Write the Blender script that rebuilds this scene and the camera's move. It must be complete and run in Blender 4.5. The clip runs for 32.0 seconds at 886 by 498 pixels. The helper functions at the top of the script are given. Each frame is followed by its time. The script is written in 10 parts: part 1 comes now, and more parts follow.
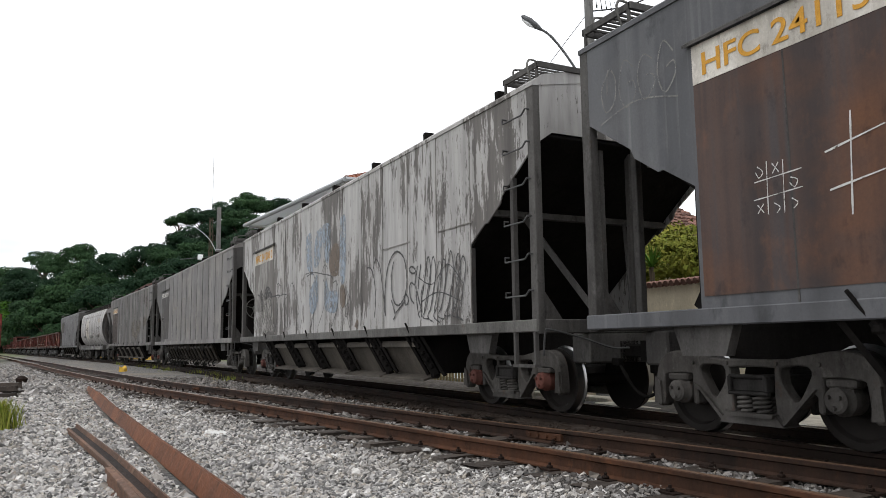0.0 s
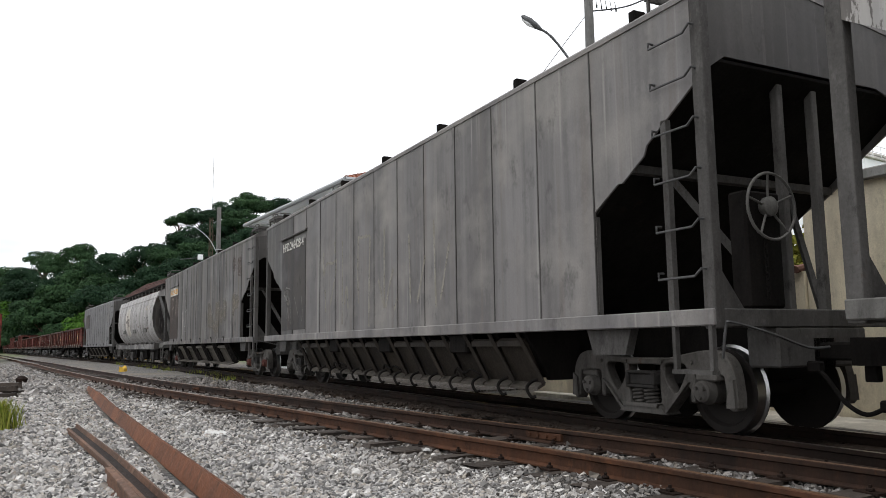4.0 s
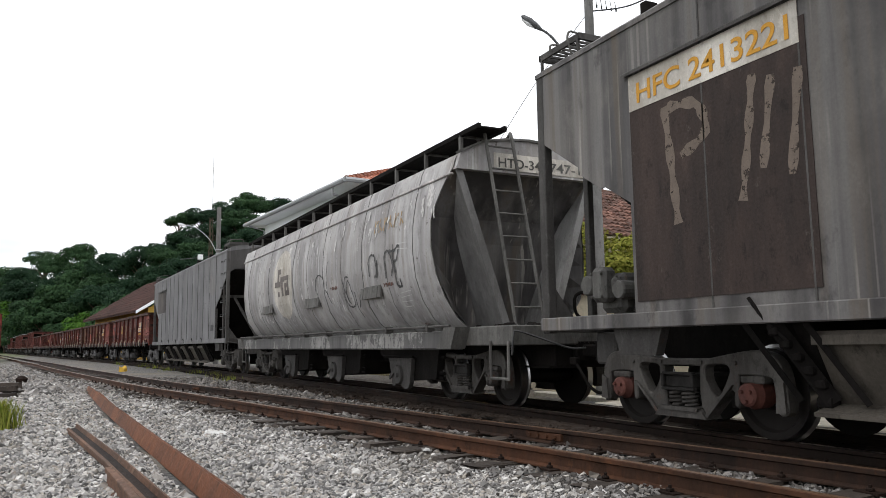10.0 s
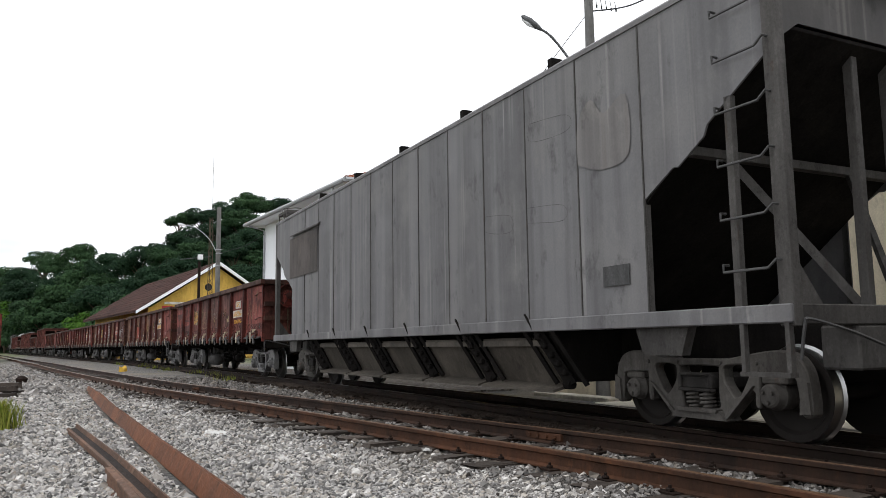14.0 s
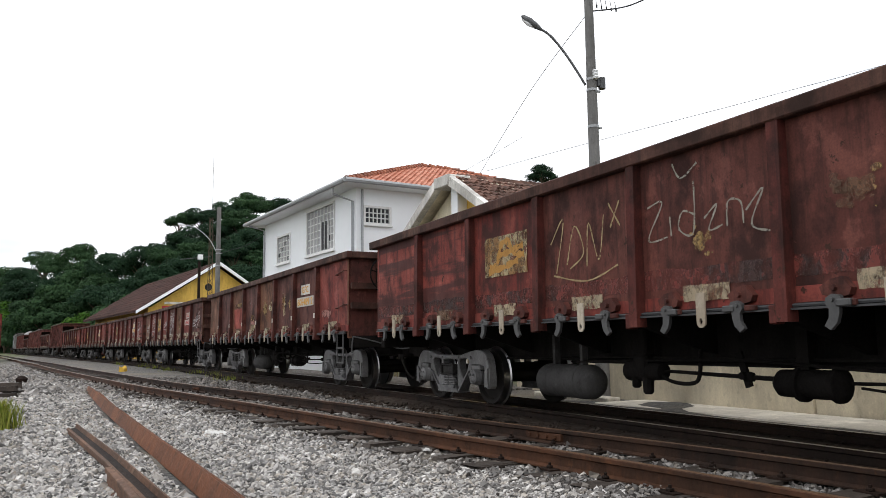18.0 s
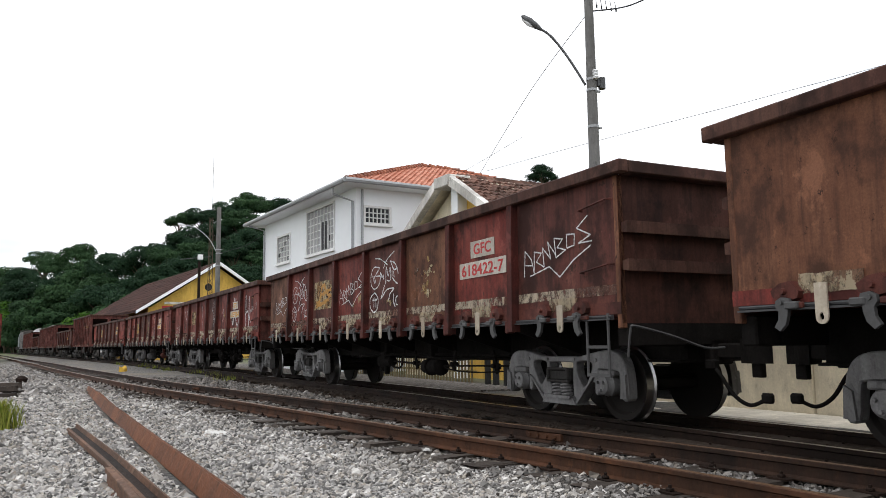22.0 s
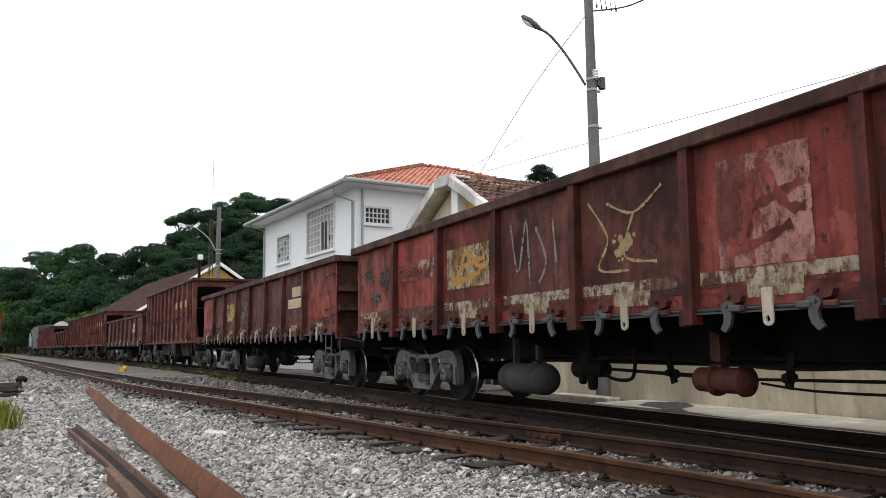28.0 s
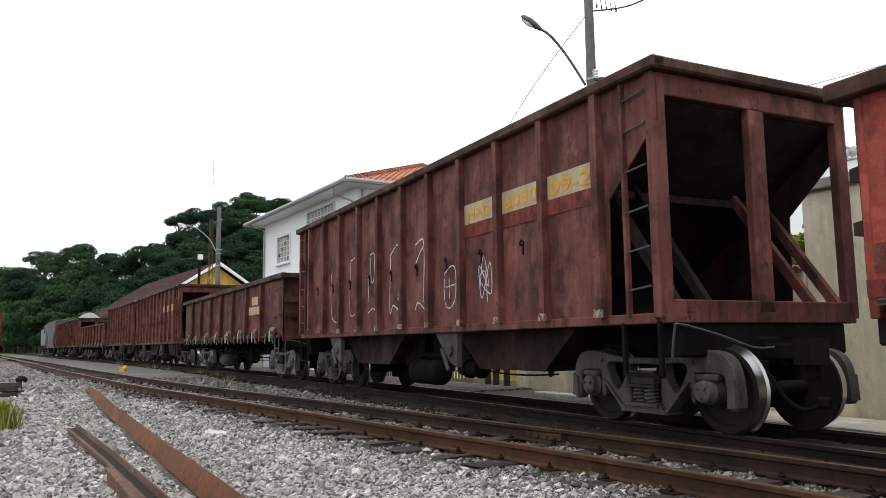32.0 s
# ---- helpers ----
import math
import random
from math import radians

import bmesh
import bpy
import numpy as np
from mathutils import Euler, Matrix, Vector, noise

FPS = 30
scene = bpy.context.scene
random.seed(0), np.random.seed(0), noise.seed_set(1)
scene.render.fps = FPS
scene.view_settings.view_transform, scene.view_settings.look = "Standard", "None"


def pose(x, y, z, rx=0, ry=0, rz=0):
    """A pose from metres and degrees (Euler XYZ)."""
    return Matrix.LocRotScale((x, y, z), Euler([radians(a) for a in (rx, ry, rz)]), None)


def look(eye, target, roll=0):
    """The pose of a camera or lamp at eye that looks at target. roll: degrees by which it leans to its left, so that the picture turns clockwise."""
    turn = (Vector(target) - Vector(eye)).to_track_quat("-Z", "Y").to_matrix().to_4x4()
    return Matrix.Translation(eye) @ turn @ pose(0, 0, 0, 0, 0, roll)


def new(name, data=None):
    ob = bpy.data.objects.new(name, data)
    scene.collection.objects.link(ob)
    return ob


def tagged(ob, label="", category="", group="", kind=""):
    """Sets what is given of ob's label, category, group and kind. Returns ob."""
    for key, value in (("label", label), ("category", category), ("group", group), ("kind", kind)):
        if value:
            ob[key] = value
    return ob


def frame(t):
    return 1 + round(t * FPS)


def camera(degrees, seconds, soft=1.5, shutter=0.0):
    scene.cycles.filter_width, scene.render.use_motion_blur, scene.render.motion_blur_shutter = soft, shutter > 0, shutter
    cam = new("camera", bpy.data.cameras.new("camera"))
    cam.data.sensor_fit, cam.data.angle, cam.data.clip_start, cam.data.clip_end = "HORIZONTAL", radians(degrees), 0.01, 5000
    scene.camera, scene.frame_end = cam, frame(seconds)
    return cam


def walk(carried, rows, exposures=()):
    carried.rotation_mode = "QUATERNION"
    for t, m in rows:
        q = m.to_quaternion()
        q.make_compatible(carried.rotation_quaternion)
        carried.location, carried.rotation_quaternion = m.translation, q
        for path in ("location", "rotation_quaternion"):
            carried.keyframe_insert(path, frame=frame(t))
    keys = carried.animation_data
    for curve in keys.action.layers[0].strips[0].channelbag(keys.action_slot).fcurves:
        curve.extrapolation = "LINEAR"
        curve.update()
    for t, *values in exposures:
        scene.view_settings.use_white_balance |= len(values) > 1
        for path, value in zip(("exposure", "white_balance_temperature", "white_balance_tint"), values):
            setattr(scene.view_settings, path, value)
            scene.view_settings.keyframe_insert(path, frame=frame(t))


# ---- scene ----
# ================= camera =================
EYE = (0.0, 0.0, 0.87)
AIM = (4.39378, 8.89861, 2.09858)
cam = camera(60.0, 32.0, soft=0.45, shutter=0.0)

# ================= world, sun =================
world = bpy.data.worlds.new("overcast_sky")
scene.world = world
world.use_nodes = True
wn, wl = world.node_tree.nodes, world.node_tree.links
for n in list(wn):
    wn.remove(n)
SUN_EL, SUN_ROT = radians(58), radians(200)
sky = wn.new("ShaderNodeTexSky")
sky.sky_type = "NISHITA"
sky.sun_disc = False
sky.sun_elevation, sky.sun_rotation = SUN_EL, SUN_ROT
clear = wn.new("ShaderNodeBackground")
clear.inputs[1].default_value = 0.13
wl.new(sky.outputs[0], clear.inputs[0])
cloud = wn.new("ShaderNodeBackground")
cloud.inputs[0].default_value = (0.97, 0.99, 1.03, 1)
cloud.inputs[1].default_value = 1.15
wtc = wn.new("ShaderNodeTexCoord")
wmap = wn.new("ShaderNodeMapping")
wmap.inputs["Scale"].default_value = (1.6, 1.6, 7.0)
wmap.inputs["Location"].default_value = (0.35, 0.1, 0.6)
wnoise = wn.new("ShaderNodeTexNoise")
wnoise.inputs["Scale"].default_value = 1.7
wnoise.inputs["Detail"].default_value = 3
wramp = wn.new("ShaderNodeValToRGB")
wramp.color_ramp.elements[0].position, wramp.color_ramp.elements[1].position = 0.27, 0.37
wramp.color_ramp.elements[0].color = (0.35, 0.35, 0.35, 1)
wmix = wn.new("ShaderNodeMixShader")
wout = wn.new("ShaderNodeOutputWorld")
wl.new(wtc.outputs["Generated"], wmap.inputs[0])
wl.new(wmap.outputs[0], wnoise.inputs["Vector"])
wl.new(wnoise.outputs[0], wramp.inputs[0])
wl.new(wramp.outputs[0], wmix.inputs[0])
wl.new(clear.outputs[0], wmix.inputs[1])
wl.new(cloud.outputs[0], wmix.inputs[2])
wl.new(wmix.outputs[0], wout.inputs[0])
sun = new("sun", bpy.data.lights.new("sun", "SUN"))
sun.data.energy, sun.data.angle, sun.data.color = 0.9, radians(25), (1, 0.99, 0.98)
sun.matrix_world = look((-20 * math.cos(SUN_EL), -8, 40 * math.sin(SUN_EL)), (0, 0, 0))
scene.view_settings.exposure = 0.24


# ================= materials =================
def nodes_of(name):
    m = bpy.data.materials.new(name)
    m.use_nodes = True
    return m, m.node_tree.nodes, m.node_tree.links, m.node_tree.nodes["Principled BSDF"]


def coords(N, L, scale=(1, 1, 1), rand=True):
    tc = N.new("ShaderNodeTexCoord")
    mp = N.new("ShaderNodeMapping")
    mp.inputs["Scale"].default_value = scale
    L.new(tc.outputs["Object"], mp.inputs[0])
    if rand:
        oi = N.new("ShaderNodeObjectInfo")
        mul = N.new("ShaderNodeMath")
        mul.operation = "MULTIPLY"
        mul.inputs[1].default_value = 37.0
        L.new(oi.outputs["Random"], mul.inputs[0])
        L.new(mul.outputs[0], mp.inputs["Location"])
    return mp


def noise_of(N, L, vec, scale, detail=4, rough=0.6):
    n = N.new("ShaderNodeTexNoise")
    n.inputs["Scale"].default_value, n.inputs["Detail"].default_value, n.inputs["Roughness"].default_value = scale, detail, rough
    L.new(vec.outputs[0], n.inputs["Vector"])
    return n


def ramp_of(N, L, src, a, b, lo=0.0, hi=1.0):
    r = N.new("ShaderNodeMapRange")
    r.inputs["From Min"].default_value, r.inputs["From Max"].default_value = a, b
    r.inputs["To Min"].default_value, r.inputs["To Max"].default_value = lo, hi
    L.new(src, r.inputs["Value"])
    return r


def mix_of(N, L, fac, a, b):
    m = N.new("ShaderNodeMix")
    m.data_type = "RGBA"
    for src, sock in ((fac, 0), (a, 6), (b, 7)):
        if isinstance(src, (int, float)):
            m.inputs[sock].default_value = src
        elif isinstance(src, tuple):
            m.inputs[sock].default_value = (*src, 1)
        else:
            L.new(src, m.inputs[sock])
    return m.outputs[2]


def bump_of(N, L, B, src, strength, dist):
    b = N.new("ShaderNodeBump")
    b.inputs["Strength"].default_value, b.inputs["Distance"].default_value = strength, dist
    L.new(src, b.inputs["Height"])
    L.new(b.outputs[0], B.inputs["Normal"])


def weathered(name, base, dark, spot=None, spot_at=0.62, streak=0.8, patch_scale=1.3, rough=0.7, metal=0.0, bump=0.25, spread=0.08, contrast=0.2, spec=0.16, scuffs=1.0, drip=0.45):
    """Old paint or bare metal: vertical run-off streaks, broad patches, spots of another colour, fine grain."""
    m, N, L, B = nodes_of(name)
    broad = noise_of(N, L, coords(N, L, (1, 1, 0.8)), patch_scale, 5, 0.65)
    runs = noise_of(N, L, coords(N, L, (5, 5, 0.45) if drip > 0.4 else (3.2, 3.2, drip)), 2.2, 6, 0.68)
    grain = noise_of(N, L, coords(N, L), 38, 4, 0.7)
    c = mix_of(N, L, ramp_of(N, L, runs.outputs[0], 0.5 - contrast, 0.5 + contrast, 0, streak).outputs[0], base, dark)
    c = mix_of(N, L, ramp_of(N, L, broad.outputs[0], 0.42, 0.68, 0, 0.7).outputs[0], c, dark)
    sheets = noise_of(N, L, coords(N, L, (1.3, 1.3, 0.28)), 0.9, 4, 0.6)
    c = mix_of(N, L, ramp_of(N, L, sheets.outputs[0], 0.5, 0.68, 0, 0.65).outputs[0], c, tuple(x * 1.5 for x in base))
    c = mix_of(N, L, ramp_of(N, L, sheets.outputs[0], 0.46, 0.32, 0, 0.7).outputs[0], c, dark)
    if spot:
        spots = noise_of(N, L, coords(N, L, (1.6, 1.6, 0.9)), 2.6, 9, 0.72)
        c = mix_of(N, L, ramp_of(N, L, spots.outputs[0], spot_at, spot_at + spread).outputs[0], c, spot)
    scuff = noise_of(N, L, coords(N, L, (1, 1, 0.55)), 6.5, 11, 0.78)
    c = mix_of(N, L, ramp_of(N, L, scuff.outputs[0], 0.55, 0.68, 0, 0.6 * scuffs).outputs[0], c, tuple(x * 1.55 for x in base))
    c = mix_of(N, L, ramp_of(N, L, scuff.outputs[0], 0.46, 0.34, 0, 0.75 * scuffs).outputs[0], c, tuple(x * 0.5 for x in dark))
    c = mix_of(N, L, ramp_of(N, L, grain.outputs[0], 0.3, 0.8, 0, 0.35).outputs[0], c, tuple(x * 0.55 for x in dark))
    L.new(c, B.inputs["Base Color"])
    B.inputs["Metallic"].default_value = metal
    B.inputs["Specular IOR Level"].default_value = spec
    L.new(ramp_of(N, L, grain.outputs[0], 0.3, 0.7, rough - 0.12, rough + 0.15).outputs[0], B.inputs["Roughness"])
    bump_of(N, L, B, grain.outputs[0], bump, 0.004)
    return m


def hopper_paint(name, base, dark, dust, bands=0.8, drips=0.5, clouds=0.5, stain=None, rough=0.62, spots=0.0):
    """Old wagon paint that rain has washed in broad upright bands, with thin pale drips, soft clouds of dust and small pits."""
    m, N, L, B = nodes_of(name)
    wide = noise_of(N, L, coords(N, L, (1.7, 1.7, 0.06), False), 1.0, 3, 0.5)
    mid = noise_of(N, L, coords(N, L, (4.6, 4.6, 0.16), False), 1.0, 4, 0.55)
    thin = noise_of(N, L, coords(N, L, (13, 13, 0.16), False), 1.0, 2, 0.5)
    where = noise_of(N, L, coords(N, L, (0.9, 0.9, 0.5), False), 0.9, 2, 0.5)
    cloud = noise_of(N, L, coords(N, L, (1, 1, 1.25), False), 0.75, 5, 0.55)
    smear = noise_of(N, L, coords(N, L, (1, 1, 0.6), False), 3.4, 7, 0.66)
    grain = noise_of(N, L, coords(N, L), 46, 4, 0.7)
    c = mix_of(N, L, ramp_of(N, L, wide.outputs[0], 0.42, 0.60, 0, bands * 0.85).outputs[0], base, dark)
    c = mix_of(N, L, ramp_of(N, L, mid.outputs[0], 0.46, 0.66, 0, bands * 0.75).outputs[0], c, dark)
    if stain:
        c = mix_of(N, L, ramp_of(N, L, mid.outputs[0], 0.46, 0.33, 0, 0.7).outputs[0], c, stain)
    gate = N.new("ShaderNodeMath")
    gate.operation = "MULTIPLY"
    L.new(ramp_of(N, L, thin.outputs[0], 0.60, 0.70, 0, drips).outputs[0], gate.inputs[0])
    L.new(ramp_of(N, L, where.outputs[0], 0.45, 0.6).outputs[0], gate.inputs[1])
    c = mix_of(N, L, gate.outputs[0], c, tuple(min(0.7, x * 1.7) for x in dust))
    c = mix_of(N, L, ramp_of(N, L, cloud.outputs[0], 0.48, 0.70, 0, clouds).outputs[0], c, dust)
    c = mix_of(N, L, ramp_of(N, L, smear.outputs[0], 0.56, 0.72, 0, 0.35).outputs[0], c, dust)
    c = mix_of(N, L, ramp_of(N, L, smear.outputs[0], 0.42, 0.30, 0, 0.6).outputs[0], c, tuple(x * 0.6 for x in dark))
    if spots:
        pit = noise_of(N, L, coords(N, L, (1, 1, 0.7), False), 9, 9, 0.75)
        c = mix_of(N, L, ramp_of(N, L, pit.outputs[0], spots, spots + 0.035, 0, 0.85).outputs[0], c, (0.05, 0.036, 0.03))
        lost = noise_of(N, L, coords(N, L, (2.6, 2.6, 0.55), False), 1.4, 9, 0.7)
        c = mix_of(N, L, ramp_of(N, L, lost.outputs[0], 0.63, 0.65, 0, 0.9).outputs[0], c, tuple(min(0.8, x * 1.25) for x in dust))
    info = N.new("ShaderNodeObjectInfo")
    c = mix_of(N, L, ramp_of(N, L, info.outputs["Random"], 0, 1, 0, 0.22).outputs[0], c, dark)
    c = mix_of(N, L, ramp_of(N, L, grain.outputs[0], 0.35, 0.75, 0, 0.22).outputs[0], c, tuple(x * 0.6 for x in dark))
    L.new(c, B.inputs["Base Color"])
    B.inputs["Specular IOR Level"].default_value = 0.25
    L.new(ramp_of(N, L, cloud.outputs[0], 0.35, 0.7, rough - 0.1, rough + 0.2).outputs[0], B.inputs["Roughness"])
    bump_of(N, L, B, smear.outputs[0], 0.18, 0.006)
    return m


def rusted(name, base, faded, dirt, rust=(0.042, 0.019, 0.013), wear=0.61, bands=0.0):
    """Wagon paint worn by loads: faded fields, mottled dirt, run-off, chips down to rust."""
    m, N, L, B = nodes_of(name)
    broad = noise_of(N, L, coords(N, L, (1, 1, 0.8)), 1.1, 6, 0.65)
    mottle = noise_of(N, L, coords(N, L, (1, 1, 0.7)), 2.3, 9, 0.66)
    runs = noise_of(N, L, coords(N, L, (7, 7, 0.4)), 1.7, 6, 0.65)
    chips = noise_of(N, L, coords(N, L, (1, 1, 0.8)), 7.0, 9, 0.74)
    grain = noise_of(N, L, coords(N, L), 60, 4, 0.7)
    c = mix_of(N, L, ramp_of(N, L, broad.outputs[0], 0.42, 0.6).outputs[0], base, faded)
    c = mix_of(N, L, ramp_of(N, L, runs.outputs[0], 0.48, 0.68, 0, 0.75).outputs[0], c, dirt)
    c = mix_of(N, L, ramp_of(N, L, mottle.outputs[0], 0.48, 0.60, 0, 0.9).outputs[0], c, dirt)
    c = mix_of(N, L, ramp_of(N, L, mottle.outputs[0], 0.42, 0.36, 0, 0.65).outputs[0], c, tuple(x * 1.45 for x in faded))
    if bands:
        across = noise_of(N, L, coords(N, L, (0.16, 0.16, 2.4)), 1.6, 7, 0.6)
        c = mix_of(N, L, ramp_of(N, L, across.outputs[0], 0.50, 0.56, 0, bands).outputs[0], c, dirt)
    c = mix_of(N, L, ramp_of(N, L, chips.outputs[0], wear, wear + 0.03).outputs[0], c, rust)
    c = mix_of(N, L, ramp_of(N, L, chips.outputs[0], 0.34, 0.30, 0, 0.7).outputs[0], c, tuple(x * 1.8 for x in faded))
    c = mix_of(N, L, ramp_of(N, L, grain.outputs[0], 0.35, 0.75, 0, 0.4).outputs[0], c, tuple(x * 0.5 for x in dirt))
    L.new(c, B.inputs["Base Color"])
    B.inputs["Specular IOR Level"].default_value = 0.15
    L.new(ramp_of(N, L, mottle.outputs[0], 0.3, 0.7, 0.55, 0.85).outputs[0], B.inputs["Roughness"])
    bump_of(N, L, B, chips.outputs[0], 0.35, 0.004)
    return m


def peeled(name, pale, bare, at=0.5, loose=False, tall=False):
    """Pale coat flaking off in tall ragged sheets."""
    m, N, L, B = nodes_of(name)
    flake = noise_of(N, L, coords(N, L, (3.6, 3.6, 0.72) if tall else (1.9, 1.9, 0.85), False), 1.35, 12, 0.74)
    stain = noise_of(N, L, coords(N, L, (3.5, 3.5, 0.4), False), 1.6, 5)
    big = noise_of(N, L, coords(N, L, (1, 1, 0.55), False), 0.62, 3)
    add = N.new("ShaderNodeMath")
    add.operation = "ADD"
    L.new(flake.outputs[0], add.inputs[0])
    L.new(ramp_of(N, L, big.outputs[0], 0.3, 0.7, -0.15, 0.15).outputs[0], add.inputs[1])
    fine = noise_of(N, L, coords(N, L, (11, 11, 2.0) if tall else (6, 6, 3.2), False), 1.5, 10, 0.76)
    worn = N.new("ShaderNodeMath")
    worn.operation = "MAXIMUM"
    L.new(ramp_of(N, L, add.outputs[0], at + 0.015, at + 0.03).outputs[0], worn.inputs[0])
    L.new(ramp_of(N, L, fine.outputs[0], at + 0.085, at + 0.10).outputs[0], worn.inputs[1])
    mask = worn
    c1 = mix_of(N, L, ramp_of(N, L, stain.outputs[0], 0.32, 0.68, 0, 0.8).outputs[0], pale, tuple(x * 0.5 for x in pale))
    c1 = mix_of(N, L, ramp_of(N, L, big.outputs[0], 0.5, 0.72, 0, 0.55).outputs[0], c1, (pale[0] * 0.6, pale[1] * 0.55, pale[2] * 0.48))
    c2 = mix_of(N, L, ramp_of(N, L, stain.outputs[0], 0.35, 0.65).outputs[0], bare, tuple(x * 0.55 for x in bare))
    c = mix_of(N, L, mask.outputs[0], c1, c2)
    L.new(c, B.inputs["Base Color"])
    B.inputs["Roughness"].default_value = 0.72
    bump_of(N, L, B, mask.outputs[0], 0.3, -0.003)
    if loose:
        wear_through(N, L, B, (3.4, 3.4, 2.2), 3.4, 0.44, 0.63, 0.86)
    return m


def wear_through(N, L, B, stretch, scale, a, b, cover=1.0):
    """Coat gone in flakes, so that what lies below shows."""
    gone = noise_of(N, L, coords(N, L, stretch, False), scale, 8, 0.7)
    L.new(ramp_of(N, L, gone.outputs[0], a, b, cover, 0.0).outputs[0], B.inputs["Alpha"])


def plain(name, col, rough=0.7, metal=0.0, vary=0.35, scale=9, bump=0.15, worn=0.0, spec=0.22, cover=1.0):
    m, N, L, B = nodes_of(name)
    if worn:
        wear_through(N, L, B, (1, 1, 1), 14, worn, worn + 0.12, cover)
    n1 = noise_of(N, L, coords(N, L), scale, 5)
    n2 = noise_of(N, L, coords(N, L), scale * 9, 3)
    c = mix_of(N, L, ramp_of(N, L, n1.outputs[0], 0.35, 0.7, 0, vary).outputs[0], col, tuple(x * 0.4 for x in col))
    c = mix_of(N, L, ramp_of(N, L, n2.outputs[0], 0.4, 0.75, 0, vary * 0.7).outputs[0], c, tuple(min(1, x * 1.5) for x in col))
    L.new(c, B.inputs["Base Color"])
    B.inputs["Metallic"].default_value, B.inputs["Roughness"].default_value = metal, rough
    B.inputs["Specular IOR Level"].default_value = spec
    bump_of(N, L, B, n2.outputs[0], bump, 0.004)
    return m


M_GREY_PALE = hopper_paint("grey_hopper_paint", (0.20, 0.19, 0.186), (0.10, 0.093, 0.091), (0.30, 0.282, 0.26), bands=0.8, drips=0.35, clouds=0.85, stain=(0.15, 0.130, 0.118))
M_GREY_DARK = hopper_paint("dark_grey_hopper_paint", (0.172, 0.163, 0.158), (0.038, 0.0345, 0.0345), (0.25, 0.232, 0.21), bands=1.0, drips=0.8, clouds=0.4, stain=(0.12, 0.097, 0.074))
M_GREY_BLUE = hopper_paint("blue_grey_hopper_paint", (0.175, 0.172, 0.176), (0.08, 0.077, 0.08), (0.25, 0.243, 0.235), bands=0.7, drips=0.4, clouds=0.5)
M_RUST_PLATE = hopper_paint("rusted_side_plate", (0.082, 0.050, 0.040), (0.027, 0.024, 0.025), (0.185, 0.078, 0.035), bands=0.8, drips=0.1, clouds=0.6, stain=(0.055, 0.053, 0.057))
M_GREY_STEEL = hopper_paint("dark_steel_grey_hopper_paint", (0.115, 0.116, 0.123), (0.052, 0.052, 0.056), (0.18, 0.178, 0.18), bands=0.7, drips=0.4, clouds=0.4)
M_GREY_DARKER = hopper_paint("darker_grey_hopper_paint", (0.10, 0.094, 0.092), (0.042, 0.039, 0.038), (0.165, 0.155, 0.142), bands=0.8, drips=0.4, clouds=0.5)
M_END_GREY = hopper_paint("sooty_end_wall_paint", (0.085, 0.08, 0.078), (0.04, 0.037, 0.036), (0.14, 0.13, 0.12), bands=0.7, drips=0.4, clouds=0.4)
M_BROWN_PATCH = weathered("brown_repair_patch", (0.055, 0.038, 0.032), (0.03, 0.024, 0.022), (0.12, 0.1, 0.085), 0.62)
M_BROWN_DUSTY = hopper_paint("dusty_brown_repair_plate", (0.042, 0.036, 0.035), (0.022, 0.019, 0.018), (0.12, 0.11, 0.1), bands=0.5, drips=0.3, clouds=0.7, stain=(0.06, 0.038, 0.032))
M_PEEL = peeled("peeling_pale_paint", (0.46, 0.445, 0.43), (0.145, 0.131, 0.12), 0.532, tall=True)
M_PEEL_B = peeled("peeling_pale_paint_worn", (0.43, 0.415, 0.40), (0.14, 0.126, 0.116), 0.495, tall=True)
M_PEEL_DARK = peeled("bare_repair_plate", (0.30, 0.285, 0.265), (0.17, 0.154, 0.14), 0.46, tall=True)
M_PEEL_REST = peeled("flaking_rest_of_pale_paint", (0.46, 0.445, 0.425), (0.33, 0.31, 0.285), 0.56, loose=True)
M_BLUE_FLAKE = peeled("flaking_pale_blue", (0.34, 0.40, 0.47), (0.20, 0.195, 0.185), 0.57, loose=True)
M_TANK = hopper_paint("pale_grey_tank_paint", (0.47, 0.455, 0.45), (0.185, 0.172, 0.167), (0.60, 0.58, 0.56), bands=0.8, drips=0.6, clouds=0.5, stain=(0.24, 0.21, 0.185), spots=0.61)
M_FRAME_GREY = weathered("grey_underframe_paint", (0.15, 0.145, 0.135), (0.07, 0.066, 0.062), (0.09, 0.06, 0.045), 0.62)
M_POST_GREY = weathered("dark_grey_post_paint", (0.095, 0.090, 0.085), (0.042, 0.039, 0.037), (0.065, 0.045, 0.035), 0.62)
# Near-black: shade under the wagons and in their recesses is put into this.
M_FRAME_DARK = weathered("near_black_steel", (0.015, 0.013, 0.012), (0.007, 0.0065, 0.006), (0.026, 0.017, 0.012), 0.64, spec=0.05, rough=0.85)
M_TANK_DARK = weathered("sooty_air_tank_paint", (0.075, 0.072, 0.07), (0.04, 0.038, 0.037), None)
M_BROWN_GREY = weathered("brown_grey_repair_plate", (0.10, 0.085, 0.078), (0.05, 0.044, 0.042), (0.15, 0.12, 0.1), 0.6)
M_BOARD_GREY = weathered("small_builders_plate", (0.09, 0.09, 0.09), (0.04, 0.04, 0.04), None)
M_DOOR_GREY = weathered("dusty_outlet_door_steel", (0.088, 0.077, 0.064), (0.046, 0.040, 0.033), None)
